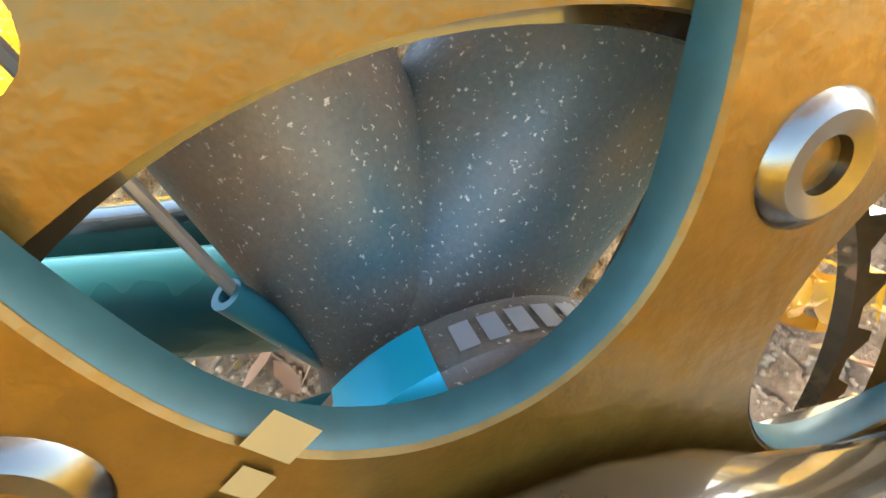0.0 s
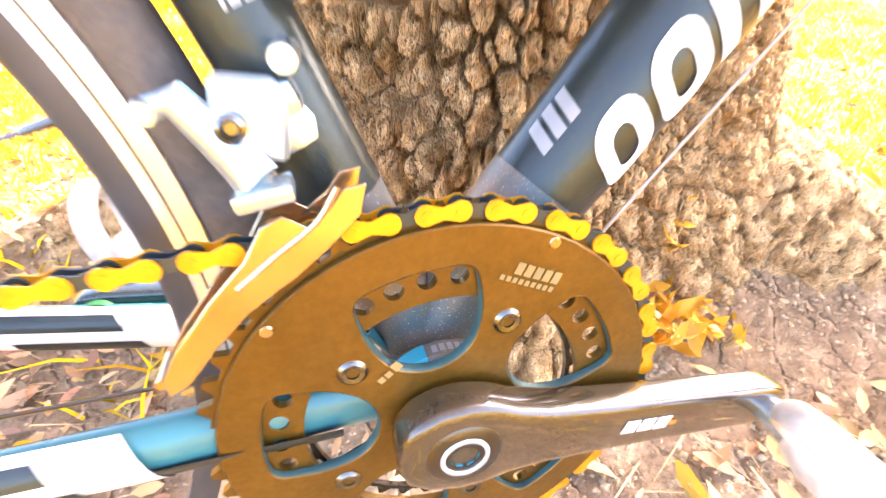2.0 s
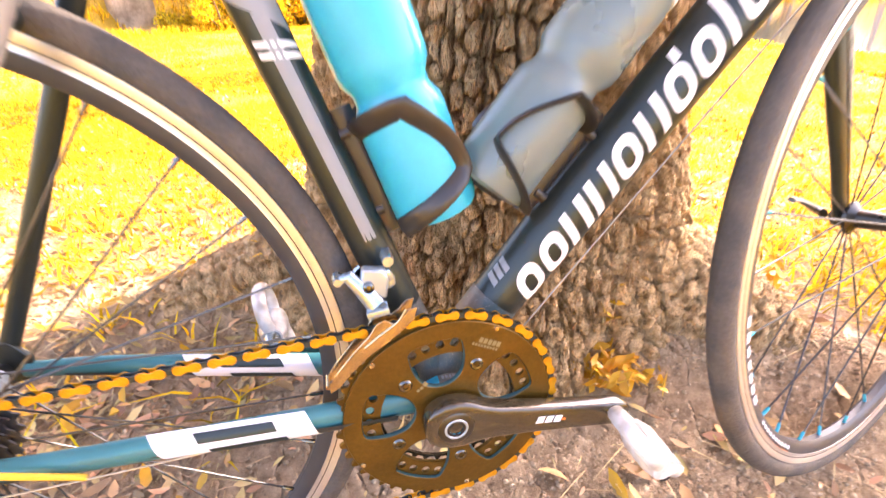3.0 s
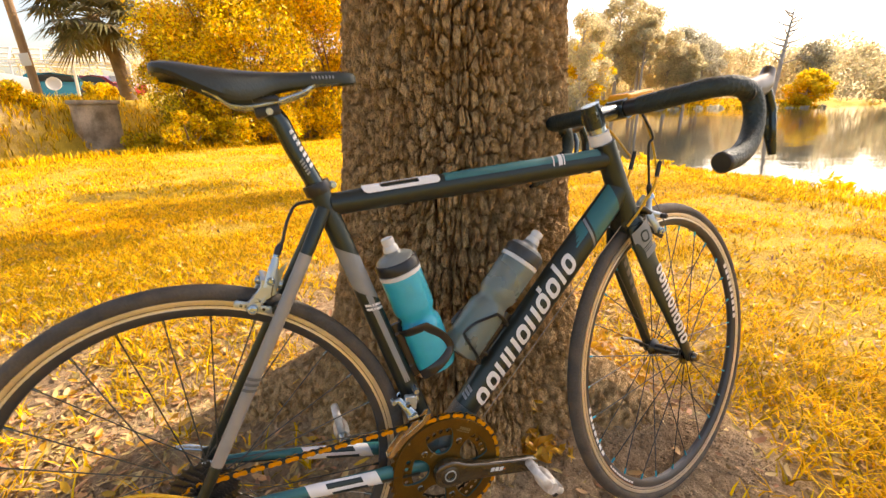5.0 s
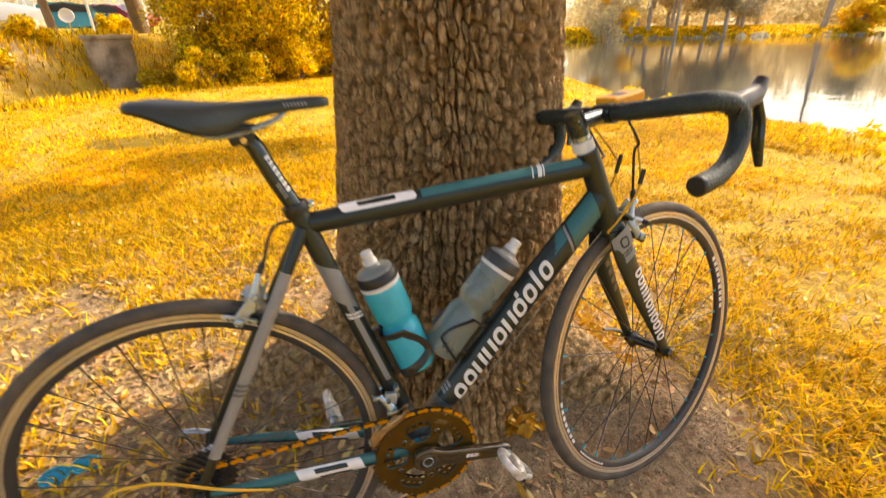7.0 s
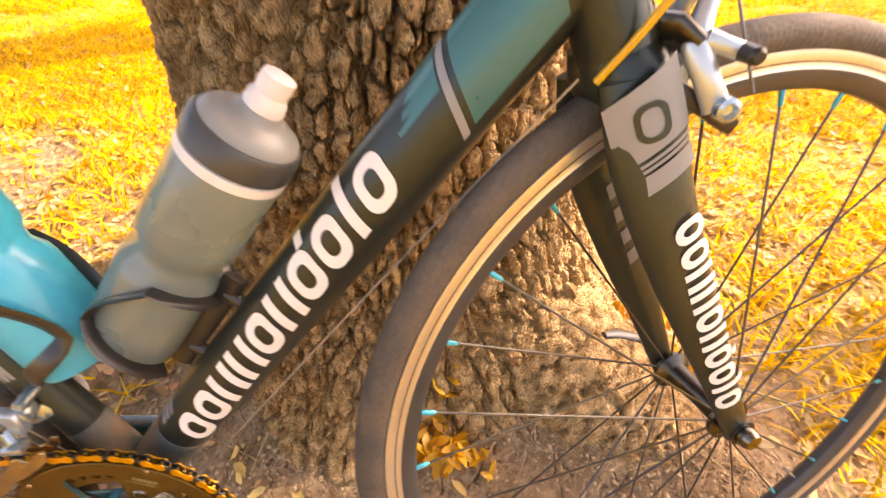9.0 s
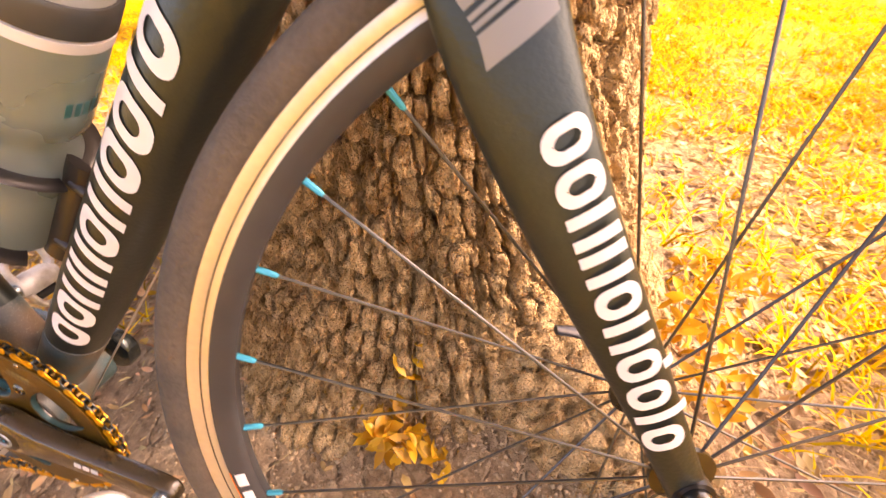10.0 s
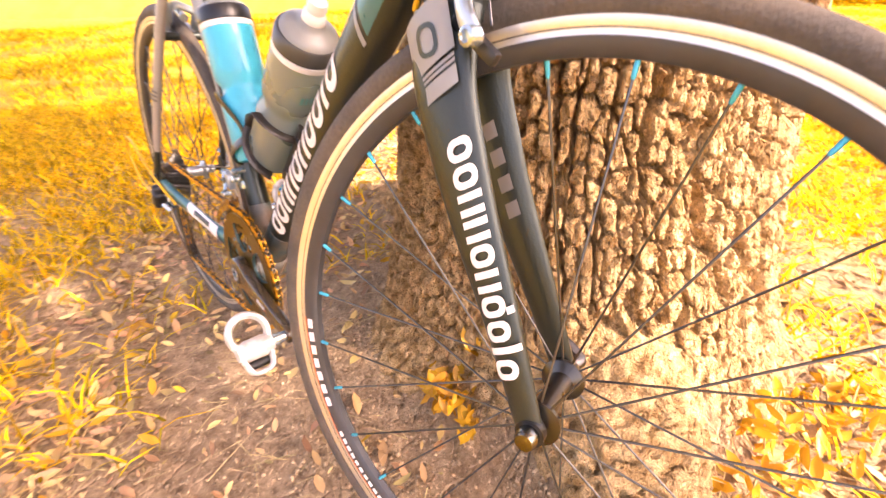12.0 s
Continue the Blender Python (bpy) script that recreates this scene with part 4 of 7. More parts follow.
        if w > 0:
            part("decal", mapped(c.lerp(d, 0.25) + SIDE * 0.012, c.lerp(d, 0.93) + SIDE * 0.004, (0.0072, 0.0068), (0.0095, 0.0088), [(strip(0.150 + 0.009 * k, 0.1545 + 0.009 * k, -0.008, 0.0095, 0.2, 10), None) for k in range(3)], 0.0042), M_FAINT, frame_ob, "thin dark band")
        part("dropout", plate([(-0.020, -0.022), (0.016, -0.016), (0.022, 0.006), (0.008, 0.026), (-0.010, 0.024), (-0.016, 0.0)], [], -0.003, 0.003, Matrix.Translation(P(REAR[0], 0.064 * w, REAR[1])) @ pose(0, 0, 0, 90), 0.001), M_BLACK, frame_ob)
    part("stay_bridge", tube([P(-0.238, 0.036, 0.60), P(-0.236, -0.036, 0.60)], 0.007, 12), M_BLACK, frame_ob)
    clamp = lathe([(0.0168, -0.009), (0.0205, -0.009), (0.0212, -0.006), (0.0212, 0.006), (0.0205, 0.009), (0.0168, 0.009)], 32, along(st_top, st_top + (st_top - bbp)), True)
    part("seat_clamp", clamp, M_PLASTIC, frame_ob, "black seat post clamp")
    part("clamp_bolt", lathe([(0, 0.006), (0.004, 0.006), (0.0055, 0.004), (0.0055, -0.016), (0, -0.016)], 16, Matrix.Translation(st_top + Vector((0.024, 0, 0.004))) @ pose(0, 0, 0, 90)), M_STEEL, frame_ob)


def seat_parts():
    st_top = P(-0.155, 0, 0.768)
    post_top = P(-0.200, 0, 0.868)
    pts = spline([st_top - (post_top - st_top) * 0.15, st_top.lerp(post_top, 0.55), P(-0.193, 0, 0.858), P(-0.201, 0, 0.873), P(-0.215, 0, 0.884)], 6)
    post = part("seat_post", tube(pts, [0.0138, 0.0138, 0.0138, 0.0135, 0.011], 24, SIDE), M_CARBON, BIKE, "black carbon seat post")
    a, b = st_top, post_top
    part("lettering", mapped(a, b, (0.0138, 0.0138), (0.0138, 0.0138), [(strip(0.030 + k * 0.0092, 0.0352 + k * 0.0092, 0.0055, 0.0125, 0.35), None) for k in range(7)], 0.0016), M_WHITEP, post, "slanting white bar")
    part("lettering", mapped(a, b, (0.0138, 0.0138), (0.0138, 0.0138), [(strip(0.026 + k * 0.0052, 0.0290 + k * 0.0052, -0.003, 0.003, 0.35), None) for k in range(5)], 0.0016), M_GREYP, post, "row of small grey bars")
    part("clamp_head", block((0.036, 0.034, 0.020), Matrix.Translation(P(-0.211, 0, 0.881)) @ pose(0, 0, 0, 0, -10, 0), 0.005), M_PLASTIC, post)
    part("clamp_plate", block((0.036, 0.056, 0.009), Matrix.Translation(P(-0.211, 0, 0.8935)) @ pose(0, 0, 0, 0, -4, 0), 0.003), M_PLASTIC, post)
    part("bolt", lathe([(0, 0.0), (0.005, 0), (0.005, -0.006), (0, -0.006)], 12, Matrix.Translation(P(-0.208, 0.0165, 0.878)) @ pose(0, 0, 0, -90)), M_FDGOLD, post)
    # saddle: stations from tail to nose: u, half width, top, edge drop
    st = [(-0.345, 0.030, 0.934, 0.005), (-0.338, 0.058, 0.939, 0.009), (-0.315, 0.069, 0.940, 0.016), (-0.285, 0.069, 0.937, 0.028), (-0.255, 0.062, 0.934, 0.037), (-0.225, 0.046, 0.932, 0.034),
          (-0.195, 0.030, 0.931, 0.021), (-0.160, 0.023, 0.931, 0.015), (-0.125, 0.020, 0.932, 0.013), (-0.100, 0.018, 0.932, 0.012), (-0.086, 0.012, 0.930, 0.009), (-0.081, 0.004, 0.926, 0.004)]
    bm = bmesh.new()
    rows = []
    smooth_st = []
    for a, b in zip(spline([q[:3] for q in st], 4), spline([(q[0], 0, q[3]) for q in st], 4)):
        smooth_st.append((a[0], a[1], a[2], b[2]))
    for u, hw, top, drop in smooth_st:
        row = []
        for k in range(-8, 9):
            f = k / 8
            w = hw * math.sin(f * math.pi / 2)
            z = top - drop * (0.35 * f * f + 0.65 * abs(f) ** 3.4) - 0.003 * math.exp(-(f / 0.25) ** 2)
            row.append(bm.verts.new(P(u, w, z)))
        rows.append(row)
    for i in range(len(rows) - 1):
        for k in range(16):
            bm.faces.new((rows[i][k], rows[i + 1][k], rows[i + 1][k + 1], rows[i][k + 1]))
    r = bmesh.ops.extrude_face_region(bm, geom=bm.faces[:])
    for v in r["geom"]:
        if isinstance(v, bmesh.types.BMVert):
            v.co.z -= 0.006
            v.co.y *= 0.94
    saddle = part("saddle", bm, M_SADDLE, BIKE, "sleek black racing saddle")
    part("lettering", mapped(P(-0.15, 0, 0.9185), P(-0.098, 0, 0.9195), (0.0218, 0.0180), (0.012, 0.012), [(strip(0.004 + k * 0.0050, 0.0068 + k * 0.0050, 0.0010, 0.0050), None) for k in range(7)], 0.0012), M_GREYP, saddle, "row of small grey bars")
    for w in (0.022, -0.022):
        rail = spline([P(-0.292, w, 0.913), P(-0.277, w, 0.905), P(-0.260, w, 0.890), P(-0.240, w, 0.885), P(-0.211, w, 0.888), P(-0.178, w, 0.896), P(-0.155, w * 0.8, 0.905), P(-0.138, w * 0.5, 0.916), P(-0.105, w * 0.3, 0.917)], 5)
        part("rail", tube(rail, 0.0036, 10), M_STEEL, saddle, "thin steel rail")


def spoke_between(a, b, r=0.0011):
    return tube([a, b], r, 6)


def wheel(name, label, place, R, n_spokes, phase, rear):
    w = new(name)
    w.parent = BIKE
    w.matrix_local = place
    tagged(w, label)
    flat = pose(0, 0, 0, 90)
    tyre = [((R - 0.0130) + 0.0132 * math.cos(a), 0.0122 * math.sin(a)) for a in (2 * math.pi * k / 18 for k in range(18))]
    part("tyre", lathe(tyre, 144, flat, True), M_RUBBER, w, "worn black road tyre")
    ro, ri, hw = R - 0.0225, R - 0.049, 0.0095
    prof = [(ro, -hw), (ro - 0.004, -0.006), (ro - 0.004, 0.006), (ro, hw), (ro - 0.012, hw), (ri + 0.004, hw * 0.82), (ri, hw * 0.4), (ri, -hw * 0.4), (ri + 0.004, -hw * 0.82), (ro - 0.012, -hw)]
    part("rim", lathe(prof, 144, flat, True), M_RIMD, w, "dark alloy rim")
    for s in (1, -1):
        ring = [(ro + 0.0004, s * (hw - 0.001)), (ro + 0.0002, s * (hw + 0.0006)), (ro - 0.0065, s * (hw + 0.0003)), (ro - 0.0072, s * (hw - 0.0001)), (ro - 0.0125, s * (hw + 0.0005)), (ro - 0.0125, s * (hw - 0.001))]
        part("brake_track", lathe(ring, 144, flat, True), M_RIM, w, "machined metal braking band")
    fl = 0.036 if not rear else 0.026
    hubp = [(0, -0.046), (0.009, -0.046), (0.009, -fl - 0.004), (0.021, -fl - 0.002), (0.021, -fl + 0.002), (0.012, -fl + 0.008), (0.0105, 0), (0.012, fl - 0.008), (0.021, fl - 0.002), (0.021, fl + 0.002), (0.009, fl + 0.004), (0.009, 0.046), (0, 0.046)]
    hub = part("hub", lathe(hubp, 32, flat), M_HUB if not rear else M_SILVER, w, "wheel hub")
    part("axle", lathe([(0, -0.058), (0.0065, -0.058), (0.0065, 0.058), (0, 0.058)], 16, flat), M_HUB, hub)
    part("skewer_nut", lathe([(0, 0.0), (0.0085, 0), (0.0095, 0.003), (0.0095, 0.010), (0.0075, 0.014), (0, 0.015)], 18, Matrix.Translation(SIDE * (0.052 if not rear else 0.069)) @ pose(0, 0, 0, 90)), M_BOLT if not rear else M_PLASTIC, hub, "rounded skewer nut")
    q = Matrix.Translation(SIDE * (-0.072))
    lever = tube(spline([SIDE * -0.066, SIDE * -0.078 + Vector((0.004, 0, 0.004)), SIDE * -0.082 + Vector((-0.030, 0, 0.020)), SIDE * -0.080 + Vector((-0.055, 0, 0.026))], 5), [(0.008, 0.006), (0.006, 0.005), (0.007, 0.003), (0.005, 0.003)], 10)
    part("skewer_lever", lever, M_SPOKE if not rear else M_STEEL, hub, "curved quick release lever")
    nip, tip = None, "dark spoke nipple" if rear else "cyan spoke nipple"
    for k in range(n_spokes):
        a = radians(phase) + 2 * math.pi * k / n_spokes
        s = 1 if k % 2 else -1
        cross = 0.0 if not rear else radians(55) * (1 if k % 4 < 2 else -1)
        e = Vector((math.cos(a), 0, math.sin(a)))
        h = Vector((math.cos(a + cross), 0, math.sin(a + cross))) * 0.0185 + SIDE * (fl * s)
        o = e * (ri + 0.002) + SIDE * (0.001 * s)
        part("spoke", spoke_between(h, o), M_SPOKE, w)
        d = (h - o).normalized()
        if nip is None:
            nb = lathe([(0, -0.001), (0.0019, -0.001), (0.0021, 0.002), (0.0019, 0.0125), (0.0012, 0.0145), (0, 0.0145)], 8)
            no = part("nipple", nb, M_BOLT if rear else M_CYAN, w, tip)
            nip = no.data
            no.matrix_local = along(o, h)
        else:
            share("nipple", nip, w, along(o, h), tip)
    valve_a = radians(phase + 6.4 + 180)
    e = Vector((math.cos(valve_a), 0, math.sin(valve_a)))
    part("valve", tube([e * ri, e * (ri - 0.035)], [0.0027, 0.0022], 8), M_STEEL, w)
    return w, hub


def rim_marks(w, R, a0, a1, mat, r0, r1, label, slots=0):
    bms = []
    cells = [(a0, a1)] if not slots else [(a0 + (a1 - a0) * (k + 0.12) / slots, a0 + (a1 - a0) * (k + 0.8) / slots) for k in range(slots)]
    for b0, b1 in cells:
        n = max(2, int((b1 - b0) / 1.5))
        bm = bmesh.new()
        bms.append(bm)
        for i in range(n):
            t = [radians(b0 + (b1 - b0) * j / n) for j in (i, i + 1)]
            vs = [bm.verts.new(Vector((math.cos(q) * r, 0, math.sin(q) * r)) + SIDE * y) for q, r, y in ((t[0], r0, 0.0098), (t[1], r0, 0.0098), (t[1], r1, 0.0088), (t[0], r1, 0.0088))]
            bm.faces.new(vs)
    part("decal", bms, mat, w, label)


def ring_outline(teeth, root, tip):
    out = []
    for k in range(teeth):
        a = 2 * math.pi * k / teeth
        s = 2 * math.pi / teeth
        for f, r in ((0.0, root), (0.16, root), (0.38, tip), (0.55, tip), (0.78, root)):
            out.append((r * math.cos(a + f * s), r * math.sin(a + f * s)))
    return out


def crank_parts():
    mr = Matrix.Translation(P(BB[0], 0, BB[1])) @ pose(0, 0, 0, 90)
    a0 = -9.0
    cs = new("crankset")
    cs.parent = BIKE
    tagged(cs, "dark bronze compact crankset")
    # base ring with its row of lightening holes
    holes = [arc(0.0655, 360, 3.75, 95)]
    for g in range(5):
        c = a0 + 36 + 72 * g
        for f in (-14.0, -4.0, 6.2, 16.1):
            cx, cy = 0.0756 * math.cos(radians(c + f)), 0.0756 * math.sin(radians(c + f))
            holes.append([(cx + 0.0041 * math.cos(2 * math.pi * k / 18), cy + 0.0041 * math.sin(2 * math.pi * k / 18)) for k in range(18)])
    ring = part("chainring", plate(ring_outline(50, 0.1015, 0.1066), holes, 0.0405, 0.0440, mr), M_RING, cs, "large toothed bronze chainring", smooth=False)
    # cover with five openings
    pockets = []
    for g in range(5):
        c = a0 + 36 + 72 * g
        pol = [(0.0825, c + 15 - 3 * k) for k in range(11)] + [(0.0800, c - 18), (0.0740, c - 19.8), (0.0640, c - 22.8), (0.0520, c - 24.5), (0.0425, c - 22.5), (0.0360, c - 15), (0.0335, c - 7), (0.0330, c), (0.0335, c + 7), (0.0360, c + 15), (0.0425, c + 22.5), (0.0520, c + 24.5), (0.0640, c + 22.8), (0.0740, c + 19.8), (0.0800, c + 18)]
        pts = [(r * math.cos(radians(q)), r * math.sin(radians(q))) for r, q in pol]
        for _ in range(2):
            pts = [(p[0] * (1 - f) + q[0] * f, p[1] * (1 - f) + q[1] * f) for p, q in zip(pts, pts[1:] + pts[:1]) for f in (0.25, 0.75)]
        pockets.append(pts)
        # a lip stands in from the opening's edge towards the hub, its dark teal painting shade and reflected sky
        rim_in = []
        for i, p in enumerate(pts):
            t = Vector((pts[(i + 1) % len(pts)][0] - pts[i - 1][0], pts[(i + 1) % len(pts)][1] - pts[i - 1][1])).normalized()
            w = 0.0003 + 0.0005 * float(sstep(0.084, 0.062, math.hypot(*p)))
            rim_in.append((p[0] + t.y * w, p[1] - t.x * w, 0.0446 - 0.0012 * float(sstep(0.072, 0.058, math.hypot(*p)))))
        lip = bmesh.new()
        rows = [[lip.verts.new(mr @ Vector((x, y, 0.0476))) for x, y in pts], [lip.verts.new(mr @ Vector((x, y, 0.0464))) for x, y, z in rim_in],
                [lip.verts.new(mr @ Vector((x, y, z))) for x, y, z in rim_in], [lip.verts.new(mr @ Vector((x, y, z))) for (x, y), (_, _, z) in zip(pts, rim_in)]]
        for a, b in zip(rows, rows[1:] + rows[:1]):
            for i in range(len(pts)):
                lip.faces.new((a[i], a[(i + 1) % len(pts)], b[(i + 1) % len(pts)], b[i]))
        part("lip", lip, M_LIP, cs, "lip inside the opening, coloured as shaded and reflecting sky")
    disc = [(0.0995 * math.cos(2 * math.pi * k / 160), 0.0995 * math.sin(2 * math.pi * k / 160)) for k in range(160)]
    part("spider", plate(disc, pockets, 0.0441, 0.0480, mr, 0.0006), M_RING, cs, "smooth bronze spider cover", smooth=False)
    inner = [arc(0.0640, 360, 3.75, 95)]
    part("inner_chainring", plate(ring_outline(34, 0.0665, 0.0705), inner, 0.033, 0.036, mr), M_SPIDER, cs, "small inner chainring", smooth=False)
    # carbon star under the crank
    star = []
    for k in range(5):
        c = a0 + 72 * k
        for r, q in ((0.0290, -36), (0.0292, -24), (0.036, -13), (0.0640, -7.5), (0.069, -5), (0.069, 5), (0.0640, 7.5), (0.036, 13), (0.0292, 24)):
            star.append((r * math.cos(radians(c + q)), r * math.sin(radians(c + q))))
    part("star", plate(star, [arc(0.014, 360, 12, 29)], 0.0395, 0.0438, mr, 0.0008), M_SPIDER, cs, "dark star under the cover")
    for k in range(1, 5):
        c = radians(a0 + 72 * k)
        at = mr @ Matrix.Translation((0.057 * math.cos(c), 0.057 * math.sin(c), 0.0482))
        b = part("chainring_bolt", lathe([(0.0027, -0.004), (0.0027, 0.0009), (0.0048, 0.0012), (0.0062, 0.0003), (0.0066, -0.0006)], 28, at), M_BOLT, cs, "hollow chainring bolt")
        part("socket", lathe([(0, -0.0035), (0.0028, -0.0035)], 12, at), M_PLASTIC, b)
    for k in range(5):
        c = radians(a0 + 36 + 72 * k)
        share_at = mr @ Matrix.Translation((0.0962 * math.cos(c + 0.62), 0.0962 * math.sin(c + 0.62), 0.048))
        part("pin", lathe([(0, 0.0008), (0.0022, 0.0008), (0.0026, 0)], 10, share_at), M_FDGOLD, cs)
    # crank arm: rounded sections along its length
    def arm_mesh(w0, w1, m):
        st = [(-0.0285, 0.004), (-0.027, 0.0105), (-0.022, 0.0185), (-0.012, 0.0245), (0.0, 0.0265), (0.012, 0.0250), (0.024, 0.0205), (0.040, 0.0172), (0.070, 0.0152), (0.110, 0.0140), (0.150, 0.0135), (0.166, 0.0135), (0.176, 0.0118), (0.181, 0.0075), (0.183, 0.002)]
        bm = bmesh.new()
        rings = []
        for x, h in st:
            f = min(1.0, max(0.0, (x + 0.0) / 0.168))
            zc, zh = (w0 + w1) / 2 + 0.0015 * f, (w1 - w0) / 2 * (1 - 0.18 * f) * min(1.0, 0.55 + h / 0.03)
            row = []
            for k in range(24):
                a = 2 * math.pi * k / 24
                ca, sa = math.cos(a), math.sin(a)
                row.append(bm.verts.new(m @ Vector((x, h * math.copysign(abs(ca) ** 0.34, ca), zc + zh * math.copysign(abs(sa) ** 0.34, sa)))))
            rings.append(row)
        for p, q in zip(rings, rings[1:]):
            for k in range(24):
                bm.faces.new((p[k], p[(k + 1) % 24], q[(k + 1) % 24], q[k]))
        bm.faces.new(rings[0])
        bm.faces.new(rings[-1])
        return bm
    arm = part("crank_arm", arm_mesh(0.0485, 0.0685, mr @ pose(0, 0, 0, 0, 0, a0)), M_SPIDER, cs, "glossy dark carbon crank arm")
    mc = mr @ pose(0, 0, 0, 0, 0, a0)
    for k, (x0, x1) in enumerate(((0.079, 0.0865), (0.0880, 0.0955), (0.0970, 0.1045))):
        bm = bmesh.new()
        vs = [bm.verts.new(mc @ Vector((x + 0.25 * y, y, 0.0688))) for x, y in ((x0, -0.002), (x1, -0.002), (x1, 0.006), (x0, 0.006))]
        bm.faces.new(vs)
        part("decal", bm, M_WHITEP, arm, "short white bar")
    bm = bmesh.new()
    vs = [bm.verts.new(mc @ Vector((x, y, 0.0688))) for x, y in ((0.1055, -0.0005), (0.1095, -0.0005), (0.1095, 0.0025), (0.1055, 0.0025))]
    bm.faces.new(vs)
    part("decal", bm, M_ORANGE, arm, "small orange mark")
    m2 = mr @ pose(0, 0, 0, 0, 0, 127)
    for x0, x1, y0, y1 in ((0.0425, 0.0470, -0.0075, -0.0035), (0.0425, 0.0455, -0.002, 0.001), (0.0425, 0.0455, 0.002, 0.005)):
        bm = bmesh.new()
        vs = [bm.verts.new(m2 @ Vector((x, y, 0.0484))) for x, y in ((x0, y0), (x1, y0), (x1, y1), (x0, y1))]
        bm.faces.new(vs)
        part("decal", bm, M_PRINT, cs, "small pale mark")
    m3 = mr @ pose(0, 0, 0, 0, 0, 64)
    bms = []
    for k in range(5):
        bm = bmesh.new()
        bms.append(bm)
        vs = [bm.verts.new(m3 @ Vector((x, y, 0.0484))) for x, y in ((0.079, 0.008 - 0.0045 * k), (0.0845, 0.008 - 0.0045 * k), (0.0845, 0.0045 - 0.0045 * k), (0.079, 0.0045 - 0.0045 * k))]
        bm.faces.new(vs)
    for k in range(9):
        bm = bmesh.new()
        bms.append(bm)
        vs = [bm.verts.new(m3 @ Vector((x, y, 0.0484))) for x, y in ((0.075, 0.013 - 0.003 * k), (0.0775, 0.013 - 0.003 * k), (0.0775, 0.011 - 0.003 * k), (0.075, 0.011 - 0.003 * k))]
        bm.faces.new(vs)
    part("decal", bms, M_PRINT, cs, "small pale bar")
    part("axle_cap", lathe([(0.0065, 0.060), (0.0065, 0.0698), (0.0155, 0.0695), (0.0170, 0.0685), (0.0170, 0.066)], 32, mr), M_HUB, cs, "round axle cap")
    part("axle_ring", lathe([(0.0088, 0.0697), (0.0092, 0.0704), (0.0108, 0.0704), (0.0112, 0.0697)], 32, mr), M_SILVER, cs, "thin silver ring")
    part("axle_socket", lathe([(0, 0.061), (0.0068, 0.061), (0.0068, 0.0692)], 8, mr), M_CYAN, cs, "teal hexagon socket")
    # far crank
    part("crank_arm", arm_mesh(-0.0665, -0.0490, mr @ pose(0, 0, 0, 0, 0, a0 + 180)), M_CARBON, cs, "glossy black crank arm")
    end = mr @ pose(0, 0, 0, 0, 0, a0 + 180) @ Matrix.Translation((0.168, 0, -0.0485))
    part("pedal_eye", lathe([(0, 0.0022), (0.0050, 0.0022), (0.0062, 0.0030), (0.0095, 0.0030), (0.0100, -0.002)], 24, end), M_GREEN, cs, "small green ring at the pedal eye")
    for w, ang in ((1, a0), (-1, a0 + 180)):
        pc = Q(BB[0] + 0.170 * math.cos(radians(ang)), 0.069 * w, BB[1] + 0.170 * math.sin(radians(ang)))
        pedal(pc, w)


def pedal(at, w):
    pd = new("pedal")
    pd.parent = BIKE
    tilt = pose(0, 0, 0, 0, 52 if w > 0 else 80, 0)
    pd.matrix_local = Matrix.Translation(at) @ tilt
    tagged(pd, "scuffed white clipless pedal")
    part("spindle", tube([SIDE * (-0.002 * w), SIDE * (0.020 * w)], [0.0075, 0.0095], 16), M_STEEL, pd)
    part("body", tube([SIDE * (0.018 * w), SIDE * (0.030 * w), SIDE * (0.055 * w), SIDE * (0.068 * w)], [0.0115, 0.0155, 0.0150, 0.011], 18), M_PEDAL, pd, "white pedal body")
    loop = [Vector((0.003 + 0.026 * math.cos(q) - 0.026, 0, 0)) + SIDE * ((0.044 + 0.026 * math.sin(q)) * w) for q in (2 * math.pi * k / 28 for k in range(28))]
    part("front_loop", tube(loop, (0.0055, 0.0075), 10, (0, 0, 1), closed=True), M_PEDAL, pd, "rounded white cleat loop")
    claw = spline([Vector((0.012, 0, 0.004)) + SIDE * (0.024 * w), Vector((0.030, 0, 0.007)) + SIDE * (0.030 * w), Vector((0.034, 0, 0.008)) + SIDE * (0.044 * w), Vector((0.030, 0, 0.007)) + SIDE * (0.058 * w), Vector((0.012, 0, 0.004)) + SIDE * (0.064 * w)], 5)
    part("claw", tube(claw, (0.004, 0.0065), 10, (0, 0, 1)), M_PEDAL, pd, "white spring claw")
    part("spring", tube([Vector((0.022, 0, -0.004)) + SIDE * (0.028 * w), Vector((0.022, 0, -0.004)) + SIDE * (0.060 * w)], 0.0062, 12), M_PLASTIC, pd, "black spring barrel")
    return pd


